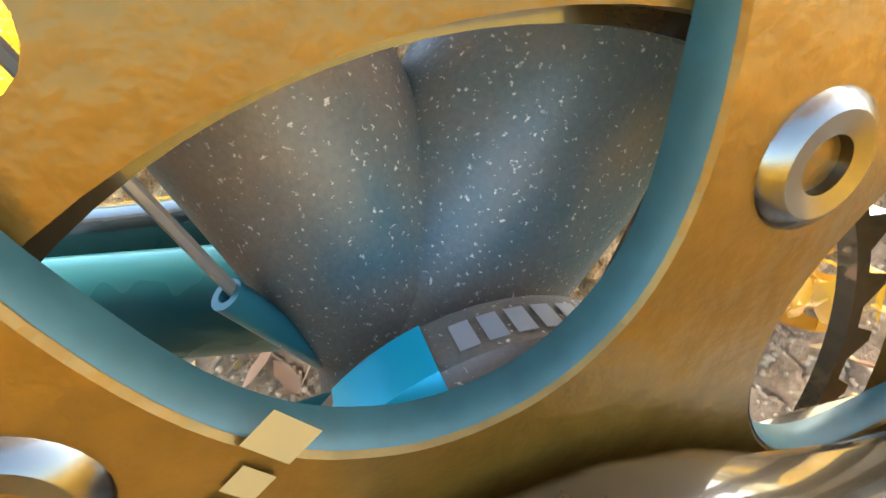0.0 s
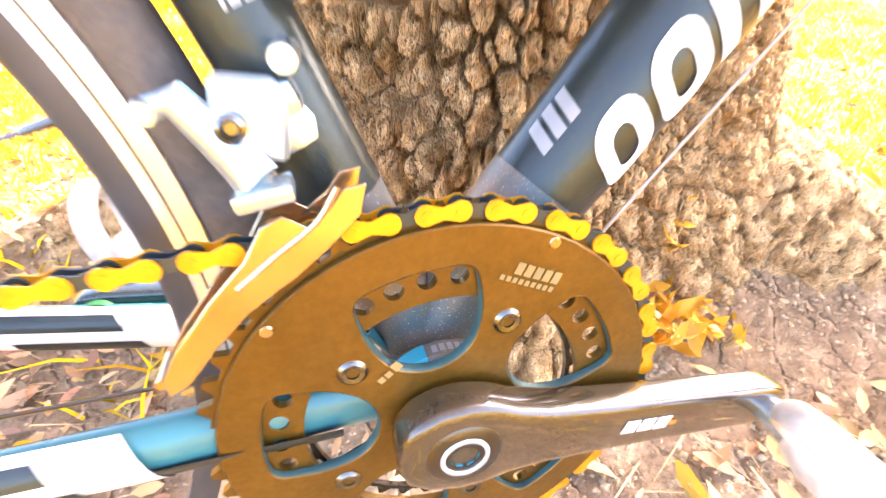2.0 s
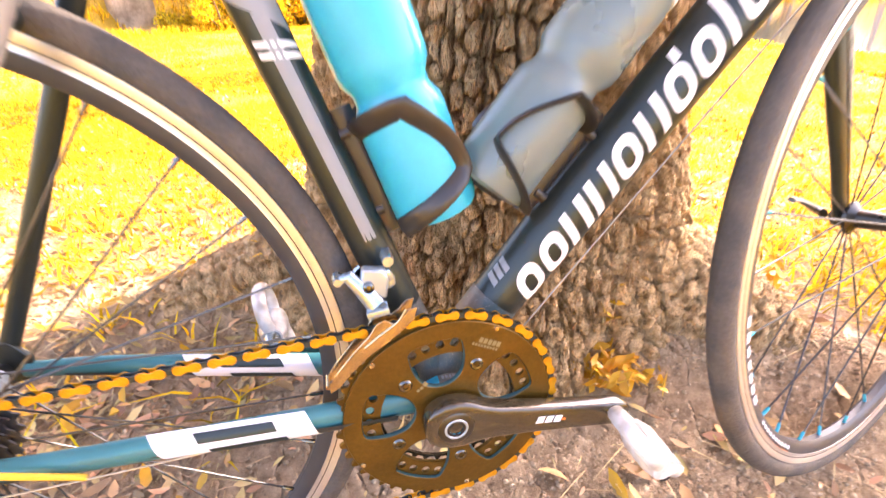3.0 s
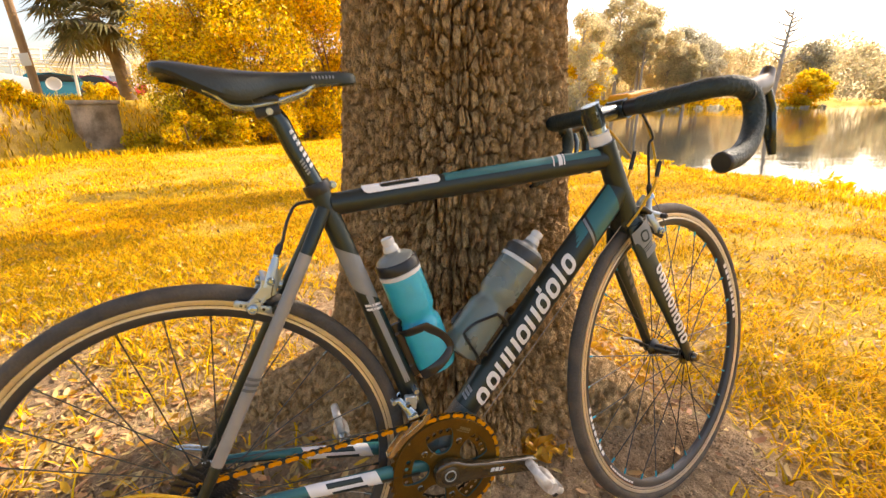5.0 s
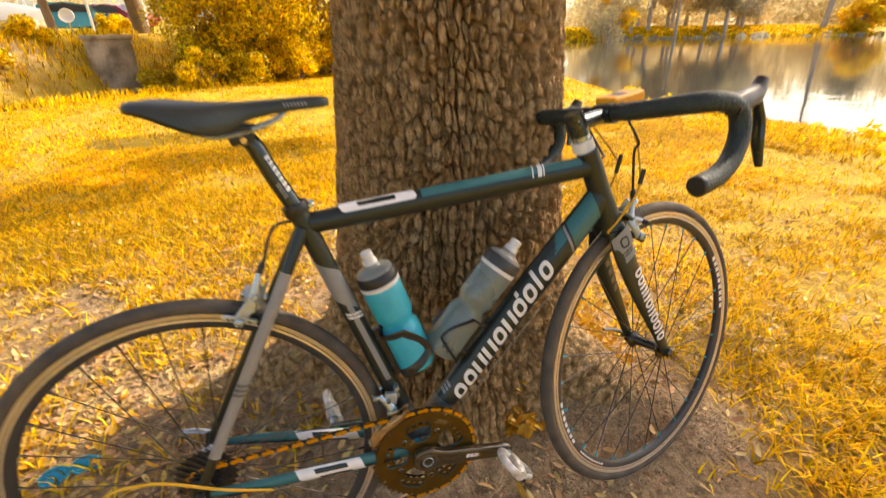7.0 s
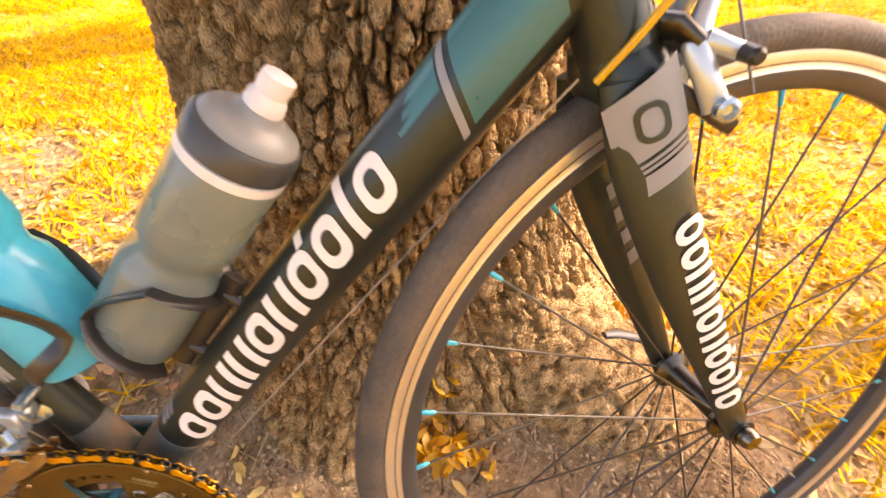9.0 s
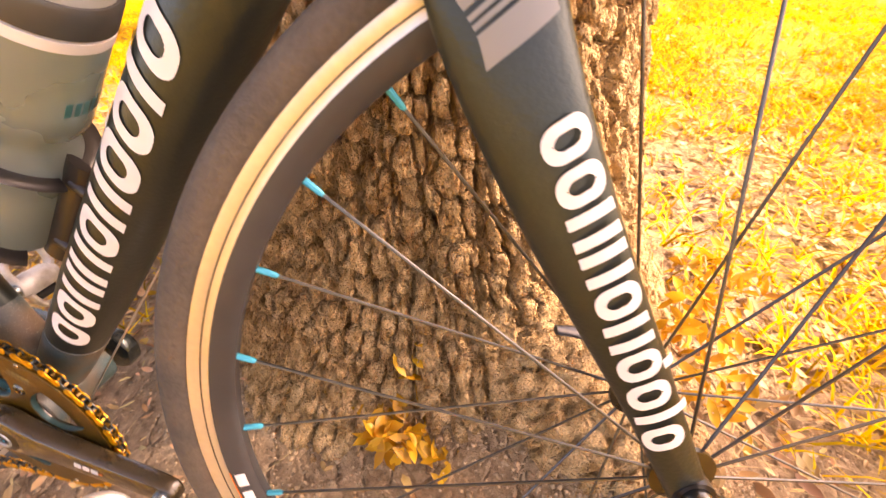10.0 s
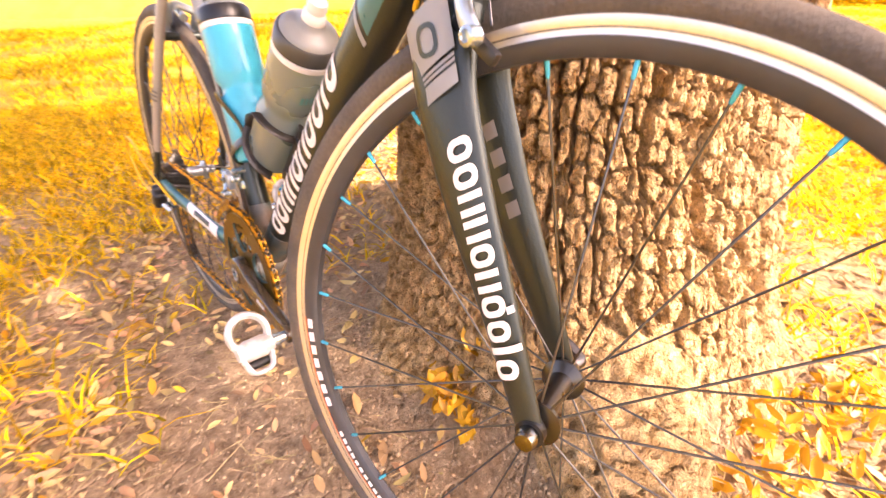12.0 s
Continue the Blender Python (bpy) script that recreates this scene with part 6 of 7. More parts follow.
def cockpit(brake_end):
    bar = new("handlebar")
    bar.parent = BIKE
    tagged(bar, "drop handlebar wrapped in black tape")
    q = AX0 + AXD * 0.205
    clamp = q + Vector((0.080, 0, 0.012))
    part("stem", steered(tube([q - Vector((0.012, 0, 0.004)), q + Vector((0.02, 0, 0.0)), clamp], [(0.018, 0.018), (0.015, 0.015), (0.0135, 0.015)], 20, SIDE)), M_CARBON, bar, "glossy black stem")
    part("stem_clamp", steered(tube([q + AXD * -0.024, q + AXD * 0.020], 0.0182, 24)), M_CARBON, bar)
    part("face_plate", steered(tube([clamp + SIDE * -0.021, clamp + SIDE * 0.021], 0.0195, 20)), M_CARBON, bar)
    part("bar_center", steered(tube([clamp + SIDE * -0.07, clamp + SIDE * 0.07], 0.0155, 16)), M_PLASTIC, bar)
    for w in (1, -1):
        c = [clamp + SIDE * (0.045 * w), clamp + SIDE * (0.12 * w) + Vector((0.0, 0, 0.002)), clamp + SIDE * (0.178 * w) + Vector((0.012, 0, 0.004)), clamp + SIDE * (0.198 * w) + Vector((0.045, 0, 0.002)),
             clamp + SIDE * (0.203 * w) + Vector((0.078, 0, -0.012)), clamp + SIDE * (0.206 * w) + Vector((0.082, 0, -0.050)), clamp + SIDE * (0.208 * w) + Vector((0.055, 0, -0.090)), clamp + SIDE * (0.210 * w) + Vector((0.012, 0, -0.112)), clamp + SIDE * (0.211 * w) + Vector((-0.045, 0, -0.122))]
        sp = spline(c, 12)
        rad = [0.0168 + 0.0009 * ((i * 0.5) % 1.0) for i in range(len(sp))]
        part("tape", steered(tube(sp, rad, 18)), M_TAPE, bar, "black wound bar tape")
        e = c[-1]
        part("end_plug", steered(lathe([(0, 0.004), (0.0150, 0.003), (0.0172, 0), (0.0172, -0.004)], 24, along(e, e + Vector((-1, 0, -0.15))))), M_PLASTIC, bar, "black bar end plug")
        h0 = c[4] + Vector((-0.020, 0, 0.004))
        hood = spline([h0, h0 + Vector((0.034, 0, 0.008)), h0 + Vector((0.070, 0, 0.018)), h0 + Vector((0.090, 0, 0.042))], 6)
        lev = part("hood", steered(tube(hood, [(0.017, 0.015), (0.019, 0.015), (0.018, 0.014), (0.011, 0.011)], 18, SIDE)), M_PLASTIC, bar, "rubber brake hood")
        lv = spline([h0 + Vector((0.080, 0, 0.008)), h0 + Vector((0.092, 0, -0.026)), h0 + Vector((0.092, 0, -0.066)), h0 + Vector((0.102, 0, -0.106))], 6)
        part("brake_lever", steered(tube(lv, [(0.007, 0.009), (0.0055, 0.011), (0.005, 0.011), (0.0045, 0.007)], 14, SIDE)), M_CARBON, lev, "curved black brake lever")
        part("shift_paddle", steered(tube(spline([h0 + Vector((0.050, 0, 0.0)), h0 + Vector((0.054, 0, -0.030)) + SIDE * (-0.006 * w), h0 + Vector((0.046, 0, -0.058)) + SIDE * (-0.008 * w)], 5), [(0.006, 0.004), (0.009, 0.004), (0.007, 0.003)], 12, SIDE)), M_CARBON, lev)
    # housings
    ca = STEER @ (clamp + SIDE * 0.045 + Vector((0.006, 0, -0.012)))
    be = STEER @ brake_end
    part("brake_housing", tube(spline([ca, ca + Vector((0.030, 0.0, -0.045)), be + Vector((-0.006, 0, 0.075)), be], 10), 0.0026, 8), M_PLASTIC, bar, "black brake cable housing")
    part("shift_housing", tube(spline([ca + Vector((0.004, 0.004, 0)), ca + Vector((0.036, 0.01, -0.05)), P(0.462, 0.030, 0.740), P(0.430, 0.030, 0.690), P(0.405, 0.022, 0.655)], 10), 0.0024, 8), M_YELHOUSE, bar, "yellow shift cable housing")
    part("barrel_adjuster", tube([P(0.470, 0.030, 0.772), P(0.463, 0.030, 0.744)], 0.0042, 12), M_PLASTIC, bar)
    cb = STEER @ (clamp + SIDE * -0.045 + Vector((0.006, 0, -0.012)))
    part("shift_housing", tube(spline([cb, cb + Vector((0.045, -0.02, -0.06)), P(0.455, -0.030, 0.765), P(0.425, -0.028, 0.700), P(0.402, -0.020, 0.655)], 10), 0.0024, 8), M_YELHOUSE, bar, "yellow shift cable housing")
    part("barrel_adjuster", tube([P(0.462, -0.030, 0.790), P(0.452, -0.030, 0.755)], 0.0042, 12), M_PLASTIC, bar)
    part("brake_housing", tube(spline([cb + Vector((-0.01, 0, 0)), cb + Vector((0.02, -0.02, -0.06)), P(0.420, -0.028, 0.790), P(0.372, -0.016, 0.768)], 10), 0.0026, 8), M_PLASTIC, bar, "black brake cable housing")
    # computer
    cp = STEER @ (clamp + Vector((0.042, 0, 0.026)))
    comp = new("cycle_computer")
    comp.location = BIKE.matrix_world @ cp
    comp.rotation_euler = (radians(-5), radians(-8), radians(14))
    tagged(comp, "small orange cycle computer mounted on the handlebar", "cycle computer")
    part("case", block((0.084, 0.052, 0.021), None, 0.008, 3), M_COMP, comp, "rounded orange case")
    part("screen", block((0.026, 0.034, 0.002), Matrix.Translation((-0.006, 0, 0.0100)), 0.0008, 1), M_TAPE, comp, "dark screen")
    part("button", block((0.020, 0.012, 0.005), Matrix.Translation((-0.030, -0.021, -0.002)), 0.002), M_PLASTIC, comp)
    part("mount", block((0.050, 0.026, 0.012), Matrix.Translation((-0.012, 0, -0.012)), 0.003), M_PLASTIC, comp, "black bracket")


def bottle(name, label, base, top, mat, capmat, group):
    ob = new(name)
    b, t = BIKE.matrix_world @ base, BIKE.matrix_world @ top
    ln = (t - b).length
    ob.matrix_world = along(b, t)
    tagged(ob, label, "bottle", group)
    k = ln / 0.262
    r = 0.0365
    body = [(0, 0.001), (r - 0.008, 0.0), (r - 0.002, 0.003), (r, 0.010), (r, 0.088), (r - 0.001, 0.096), (r - 0.0065, 0.106), (r - 0.0065, 0.114), (r - 0.001, 0.124), (r, 0.132), (r, 0.186), (r - 0.001, 0.198), (r - 0.002, 0.201), (0, 0.201)]
    part("body", lathe([(q, h * k) for q, h in body], 48), mat, ob)
    band = [(r - 0.003, 0.192), (r + 0.0006, 0.194), (r + 0.0006, 0.201), (r - 0.003, 0.202)]
    part("collar", lathe([(q, h * k) for q, h in band], 48, None, True), M_NOZZLE, ob, "pale plastic collar")
    cap = [(r - 0.003, 0.201), (r + 0.0008, 0.203), (r + 0.0008, 0.2185), (r - 0.0015, 0.2215), (0, 0.2220)]
    part("cap", lathe([(q, h * k) for q, h in cap], 48), capmat, ob, "flat dark screw cap")
    dome = [(r - 0.0030, 0.2215), (r - 0.0045, 0.2250), (r - 0.0100, 0.2285), (0.0195, 0.2310), (0.0155, 0.2340), (0.0140, 0.2380), (0, 0.2380)]
    part("dome", lathe([(q, h * k) for q, h in dome], 40), M_DOME, ob, "cloudy domed top of the cap")
    noz = [(0.0125, 0.234), (0.0135, 0.240), (0.0125, 0.246), (0.0105, 0.249), (0.0112, 0.255), (0.0105, 0.261), (0.006, 0.2625), (0, 0.2625)]
    part("nozzle", lathe([(q, h * k) for q, h in noz], 28), M_NOZZLE, ob, "frosted drinking nozzle")
    pr = bmesh.new()
    for j in range(6):
        a0 = -2.0 + 0.16 * j
        vs = [pr.verts.new(((r + 0.0004) * math.cos(a0 + d), (r + 0.0004) * math.sin(a0 + d), h * k)) for d, h in ((0, 0.146), (0.11, 0.146), (0.11, 0.157), (0, 0.157))]
        pr.faces.new(vs)
    part("lettering", pr, M_TEAL, ob, "row of small dark bars")
    return ob


def cage(base, top, tube_dir, label):
    """A plastic cage round a bottle; tube_dir: from the bottle's axis towards the tube."""
    cg = new("bottle_cage")
    cg.parent = BIKE
    ax = (top - base).normalized()
    d = (tube_dir - ax * tube_dir.dot(ax)).normalized()
    s = ax.cross(d)
    tagged(cg, label)
    R = 0.0386

    def at(h, a):
        return base + ax * h + d * (R * math.cos(a)) + s * (R * math.sin(a))
    for q in (1, -1):
        pts = [at(0.086 + 0.012 * math.sin(a), q * a) for a in np.linspace(0.15, 1.55, 10)]
        pts += [at(0.094 - 0.058 * f, q * (1.62 + 0.75 * math.sin(f * math.pi * 0.5))) for f in np.linspace(0.08, 1, 10)]
        pts += [at(0.034 - 0.030 * f, q * (2.37 - 1.9 * f)) for f in np.linspace(0.1, 1, 10)]
        part("strap", tube(pts, (0.0088, 0.0024), 10, None), M_CAGE, cg, "curved plastic strap")
    part("spine", tube([base + d * (R + 0.004) + ax * 0.0, base + d * (R + 0.005) + ax * 0.11], (0.010, 0.004), 10, s), M_CAGE, cg)
    for h in (0.022, 0.090):
        part("mount", tube([base + ax * h + d * (R + 0.004), base + ax * h + d * (R + 0.020)], 0.0055, 12), M_CAGE, cg)
    part("foot", lathe([(0, -0.004), (0.018, -0.004), (0.022, 0.0)], 20, along(base, top)), M_CAGE, cg)


frame_parts()
seat_parts()
rw, rhub = wheel("rear_wheel", "rear road wheel with dark rim", Matrix.Translation(P(REAR[0], 0, REAR[1])), WHEEL_R, 28, 4, True)
fw, fhub = wheel("front_wheel", "front road wheel with cyan nipples", STEER @ Matrix.Translation(Q(FRONT[0], 0.0, FRONT[1])), FRONT_R, 28, 128.4, False)
rim_marks(fw, FRONT_R, 186, 210, M_WHITEP, FRONT_R - 0.0380, FRONT_R - 0.0450, "row of white bars", 7)
rim_marks(fw, FRONT_R, 186, 236, M_ORANGE, FRONT_R - 0.0352, FRONT_R - 0.0362, "thin orange line")
rim_marks(fw, FRONT_R, 216, 236, M_WHITEP, FRONT_R - 0.0385, FRONT_R - 0.0425, "row of small white bars", 10)
rim_marks(fw, FRONT_R, 2, 34, M_WHITEP, FRONT_R - 0.0365, FRONT_R - 0.0465, "row of white bars", 9)
rim_marks(rw, WHEEL_R, 186, 212, M_WHITEP, WHEEL_R - 0.0365, WHEEL_R - 0.0465, "row of white bars", 7)
crank_parts()
PULLEYS = chain_parts()
drive_parts(*PULLEYS, rhub)
BRAKE_END = fork_parts()
rear_brake()
cockpit(BRAKE_END)
B1 = (P(0.014, 0, 0.447), P(-0.057, 0, 0.681))
B2 = (P(0.056, 0, 0.463), P(0.225, 0, 0.660))
bottle("water_bottle", "translucent cyan sports bottle with a black cap, in its cage", B1[0], B1[1], M_BOTTLE, M_PLASTIC, "bottles on the bicycle")
bottle("water_bottle", "smoked clear sports bottle with a grey cap, in its cage", B2[0], B2[1], M_CLEAR, M_CAPGREY, "bottles on the bicycle")
cage(*B1, P(-1, 0, 0) - P(0, 0, 0), "dark plastic cage on the seat tube")
cage(*B2, P(1, 0, -1) - P(0, 0, 0), "dark plastic cage on the down tube")
# ---- the oak's crown, the shrubs, the far shore and the car park ----
M_LEAF_OAK = leafy("oak leaves", (0.5, 0.30, 0.02), 0.5, rnd=0.35, hue=0.02, glow=0.45)
M_LEAF_BUSH = leafy("golden shrub leaves", (0.92, 0.66, 0.022), 0.32, rnd=0.6, hue=0.02, glow=0.4)
# distance haze is put into these two far leaf colours
M_LEAF_FAR = leafy("far leaves paled for haze", (0.80, 0.68, 0.40), 0.7, rnd=0.2, hue=0.02, glow=0.5)
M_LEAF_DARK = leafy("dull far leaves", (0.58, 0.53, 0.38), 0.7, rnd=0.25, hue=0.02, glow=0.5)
M_LEAF_YEL = leafy("yellow far leaves", (0.96, 0.68, 0.03), 0.6, rnd=0.2, hue=0.01, glow=0.5)
M_LEAF_PALM = leafy("palm fronds", (0.26, 0.22, 0.10), 0.45, rnd=0.35, hue=0.03, glow=0.25)
M_TRUNK = material("grey brown trunk", (0.30, 0.21, 0.13), 0.85, var=0.3, scale=6, fine=40, bump=0.01)
# far trunks: lighter than M_TRUNK, the haze is in the colour
M_TRUNKFAR = material("far trunk paled for haze", (0.56, 0.48, 0.39), 0.85, var=0.2, scale=2, fine=12, bump=0.01)
M_TRUNKP = material("palm trunk", (0.26, 0.17, 0.09), 0.9, var=0.35, scale=5, fine=30, bump=0.02)
M_CONC = material("stained concrete", (0.70, 0.58, 0.42), 0.85, var=0.25, scale=2.5, fine=40, bump=0.006, second=(0.30, 0.23, 0.15))
M_WHITEM = material("white painted steel", (0.80, 0.79, 0.76), 0.4, var=0.06, scale=4)
M_POLE = material("weathered pole", (0.42, 0.27, 0.15), 0.85, var=0.25, scale=4, fine=30, bump=0.008, stretch=(1, 1, 0.15))
M_CARTEAL = material("teal car paint", (0.015, 0.14, 0.17), 0.25, 0.2, var=0.05, scale=3, coat=0.6)
M_CARRED = material("red car paint", (0.36, 0.03, 0.025), 0.25, 0.1, var=0.05, scale=3, coat=0.6)
M_GLASS = material("dark car glass", (0.02, 0.025, 0.03), 0.08, var=0.1, scale=2)
M_TAIL = material("red lamp glass", (0.6, 0.03, 0.01), 0.25, var=0.1, scale=9)


def foliage(centres, radii, per, size, seed, flatten=0.8):
    """Leaf cards in uneven clumps: verts and quads."""
    r = np.random.default_rng(seed)
    c, rad = np.asarray(centres, float), np.asarray(radii, float)
    k = np.repeat(np.arange(len(c)), per)
    n = len(k)
    d = r.normal(0, 1, (n, 3))
    d /= np.linalg.norm(d, axis=1)[:, None]
    d *= (r.uniform(0.1, 1.0, n) ** 0.4)[:, None] * rad[k][:, None]
    d[:, 2] *= flatten
    p = c[k] + d
    s = size * r.uniform(0.55, 1.4, n)
    a = r.normal(0, 1, (n, 3))
    a /= np.linalg.norm(a, axis=1)[:, None]
    b = np.cross(a, r.normal(0, 1, (n, 3)))
    b /= np.linalg.norm(b, axis=1)[:, None]
    a, b = a * s[:, None], b * (s * 0.55)[:, None]
    v = np.stack([p - a, p - b * 0.9 + a * 0.1, p + a, p + b * 0.9 + a * 0.1], 1).reshape(-1, 3)
    return v, np.arange(n * 4).reshape(-1, 4)


def oak_crown():
    r = np.random.default_rng(12)
    bm = bmesh.new()
    cs, rs = [], []
    for k in range(15):
        a = 2 * math.pi * (k * 0.382 + 0.05)
        ln = r.uniform(3.0, 6.8)
        z0, z1 = r.uniform(3.2, 6.0), r.uniform(4.4, 8.5)
        p = [(TREE[0], TREE[1], z0), (TREE[0] + 0.45 * ln * math.cos(a), TREE[1] + 0.45 * ln * math.sin(a), (z0 + z1) / 2 + 0.4), (TREE[0] + ln * math.cos(a + 0.2), TREE[1] + ln * math.sin(a + 0.2), z1)]
        tube(spline(p, 5), [0.13, 0.08, 0.03], 10, bm=bm)
        for f in (0.55, 0.8, 1.0):
            for _ in range(2):
                cs.append((TREE[0] + ln * f * math.cos(a + 0.15) + r.normal(0, 0.6), TREE[1] + ln * f * math.sin(a + 0.15) + r.normal(0, 0.6), z0 + (z1 - z0) * f + r.normal(0.2, 0.4)))
                rs.append(r.uniform(0.5, 1.05))
    # unseen clumps added only to shade the soil in front of the trunk
    for c in ((6.3, 2.0, 6.0), (6.75, 2.1, 6.0), (7.2, 2.35, 6.0), (6.9, 1.7, 6.1), (6.75, 2.6, 6.0)):
        tube([(4.2, 1.6, 5.4), c], [0.05, 0.02], 8, bm=bm)
        cs.append(c)
        rs.append(0.5)
    # more unseen clumps, placed to throw shadow streaks on the lawn
    for c in ((5.0, 6.2, 6.0), (5.4, 6.3, 6.0), (5.9, 6.5, 6.0), (4.4, 7.4, 6.0), (4.9, 7.6, 6.0), (5.4, 7.7, 6.1), (4.2, 5.2, 6.0), (4.6, 5.4, 6.0)):
        tube([(2.6, 3.6, 5.3), c], [0.05, 0.02], 8, bm=bm)
        cs.append(c)
        rs.append(0.42)
    # out-of-view limbs that carry the added shade clumps
    tube(spline([(TREE[0], TREE[1], 4.2), (1.5, 2.2, 5.0), (2.6, 3.6, 5.3)], 5), [0.12, 0.08, 0.05], 10, bm=bm)
    tube(spline([(TREE[0], TREE[1], 4.0), (2.4, 1.2, 5.2), (4.2, 1.6, 5.4)], 5), [0.12, 0.08, 0.05], 10, bm=bm)
    part("limb", bm, M_BARK, OAK, "spreading limbs")
    # unseen clumps are dropped where they would keep the morning sun from the foot of the trunk
    keep = []
    for c, q in zip(cs, rs):
        gx0, gy0 = c[0] - SUN_FROM.x / SUN_FROM.z * c[2], c[1] - SUN_FROM.y / SUN_FROM.z * c[2]
        if not (-1.9 - q < gx0 < 0.0 + q and 0.62 - q * 0.8 < gy0 < 2.2 + q):
            keep.append((c, q))
    cs, rs = [k[0] for k in keep], [k[1] for k in keep]
    v, f = foliage(cs, rs, 230, 0.085, 4, 0.7)
    raw("crown", v, f, M_LEAF_OAK, OAK, "loose leafy crown")


oak_crown()


def shrub(x, y, high, wide, seed, mat, label, per=420, size=0.075, clumps=22):
    r = np.random.default_rng(seed)
    z0 = float(ground_height(x, y))
    s = new("shrub")
    s.location = (x, y, z0 - 0.05)
    tagged(s, label, "shrub", "shrubs along the lawn")
    cs, rs = [], []
    bm = bmesh.new()
    for k in range(clumps):
        a, q = r.uniform(0, 2 * math.pi), math.sqrt(r.uniform(0, 1))
        h = r.uniform(0.12, 1.0) * high
        w = wide * (0.45 + 0.75 * math.sin(min(1, h / high) * 2.6))
        c = (q * w * math.cos(a), q * w * math.sin(a) * 0.8, h)
        cs.append(c)
        rs.append(r.uniform(0.40, 0.85) * wide * 0.62)
        if k < 9:
            tube(spline([(c[0] * 0.15, c[1] * 0.15, 0), (c[0] * 0.5, c[1] * 0.5, h * 0.5), (c[0], c[1], h)], 4), [0.035, 0.02, 0.008], 7, bm=bm)
    part("branching", bm, M_TRUNK, s, "bare brown stems")
    v, f = foliage(cs, rs, per, size, seed + 50, 0.95)
    raw("foliage", v, f, mat, s, "dense golden leaves")


for k, (x, y, h, w) in enumerate([(-1.75, 13.0, 3.2, 0.95), (-1.1, 12.5, 3.7, 1.25), (-0.2, 12.7, 4.2, 1.6), (0.9, 13.2, 4.6, 1.6), (2.1, 13.8, 4.6, 1.6), (3.3, 14.6, 4.8, 1.7), (-0.6, 14.4, 5.2, 1.7), (1.0, 15.2, 5.4, 1.9), (2.9, 16.2, 5.6, 2.0), (4.9, 17.0, 5.4, 2.0)]):
    shrub(*lie(x, y), h, w, 20 + k, M_LEAF_BUSH, "tall golden-leaved shrub at the edge of the lawn", per=580, size=0.042, clumps=36)
for k, (x, y, h, w) in enumerate([(-1.7, 10.9, 0.75, 0.6), (-0.9, 11.3, 0.6, 0.5), (0.2, 11.9, 0.8, 0.6), (1.4, 12.5, 0.7, 0.5), (-5.2, 18.6, 0.5, 0.5), (-5.4, 10.6, 0.35, 0.4), (-6.3, 11.2, 0.4, 0.45), (-5.0, 12.3, 0.35, 0.35), (-2.75, 12.6, 0.8, 0.5)]):
    shrub(*lie(x, y), h, w, 40 + k, M_LEAF_BUSH, "low bush beside the creek", per=300, size=0.04, clumps=14)
for k, (x, y) in enumerate([(5.55, 5.7), (5.6, 5.2), (5.5, 6.3), (5.65, 4.7), (5.6, 4.1), (5.75, 3.3), (5.75, 2.6)]):
    shrub(*lie(x, y), 0.22, 0.22, 60 + k, M_LEAF_YEL, "broad-leaved waterside plant at the lake's edge", per=20, size=0.055, clumps=8)


def far_tree(x, y, high, wide, seed, mat, label, bare=0.35, size=0.15, per=250, clumps=36, lean=0.0):
    r = np.random.default_rng(seed)
    z0 = float(ground_height(x, y)) - 0.1
    t = new("tree")
    t.location = (x, y, z0)
    tagged(t, label, "tree", "trees on the far shore")
    bm = tube(spline([(0, 0, 0), (lean * 0.4, 0.1, high * 0.35), (lean, 0, high * 0.85)], 4), [wide * 0.055 + 0.08, wide * 0.04 + 0.05, 0.05], 8)
    cs, rs = [], []
    for k in range(clumps):
        f = bare + (1 - bare) * (k + r.uniform(0, 1)) / clumps
        a = r.uniform(0, 2 * math.pi)
        q = wide * (0.25 + 0.75 * math.sin(math.pi * min(0.95, (f - bare) / (1 - bare) * 0.85 + 0.1))) * math.sqrt(r.uniform(0.1, 1)) * 0.8
        c = (lean * f + q * math.cos(a), q * math.sin(a), high * f)
        cs.append(c)
        rs.append(wide * r.uniform(0.20, 0.40))
        if k % 2 == 0:
            tube([(lean * f * 0.9, 0, high * f * 0.85), c], [wide * 0.015 + 0.03, 0.02], 6, bm=bm)
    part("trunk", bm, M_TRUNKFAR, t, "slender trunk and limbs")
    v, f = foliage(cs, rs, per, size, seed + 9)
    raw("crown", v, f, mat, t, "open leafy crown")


FAR = [(32.0, 43.8, 11.0, 3.6, 0, 0.15), (35.0, 46.5, 9.0, 3.2, 2, 0.3), (38.2, 51.0, 10.5, 3.4, 0, 0.25), (42.0, 53.5, 9.5, 3.2, 0, 0.35), (45.4, 54.5, 13.5, 3.4, 0, 0.5), (50.4, 56.0, 12.8, 3.2, 0, 0.55), (48.0, 60.0, 9.0, 3.6, 1, 0.3),
       (53.5, 53.5, 9.5, 3.4, 0, 0.3), (51.4, 58.0, 9.6, 3.5, 0, 0.3), (58.0, 54.5, 10.0, 3.8, 1, 0.3), (57.3, 61.0, 9.0, 4.0, 0, 0.25), (62.5, 56.0, 8.6, 3.6, 1, 0.25), (66.0, 60.0, 8.4, 4.0, 0, 0.2), (72.0, 62.0, 8.2, 4.2, 0, 0.2), (46.5, 50.8, 11.5, 2.4, 0, 0.6), (55.0, 51.6, 8.0, 2.6, 0, 0.5)]
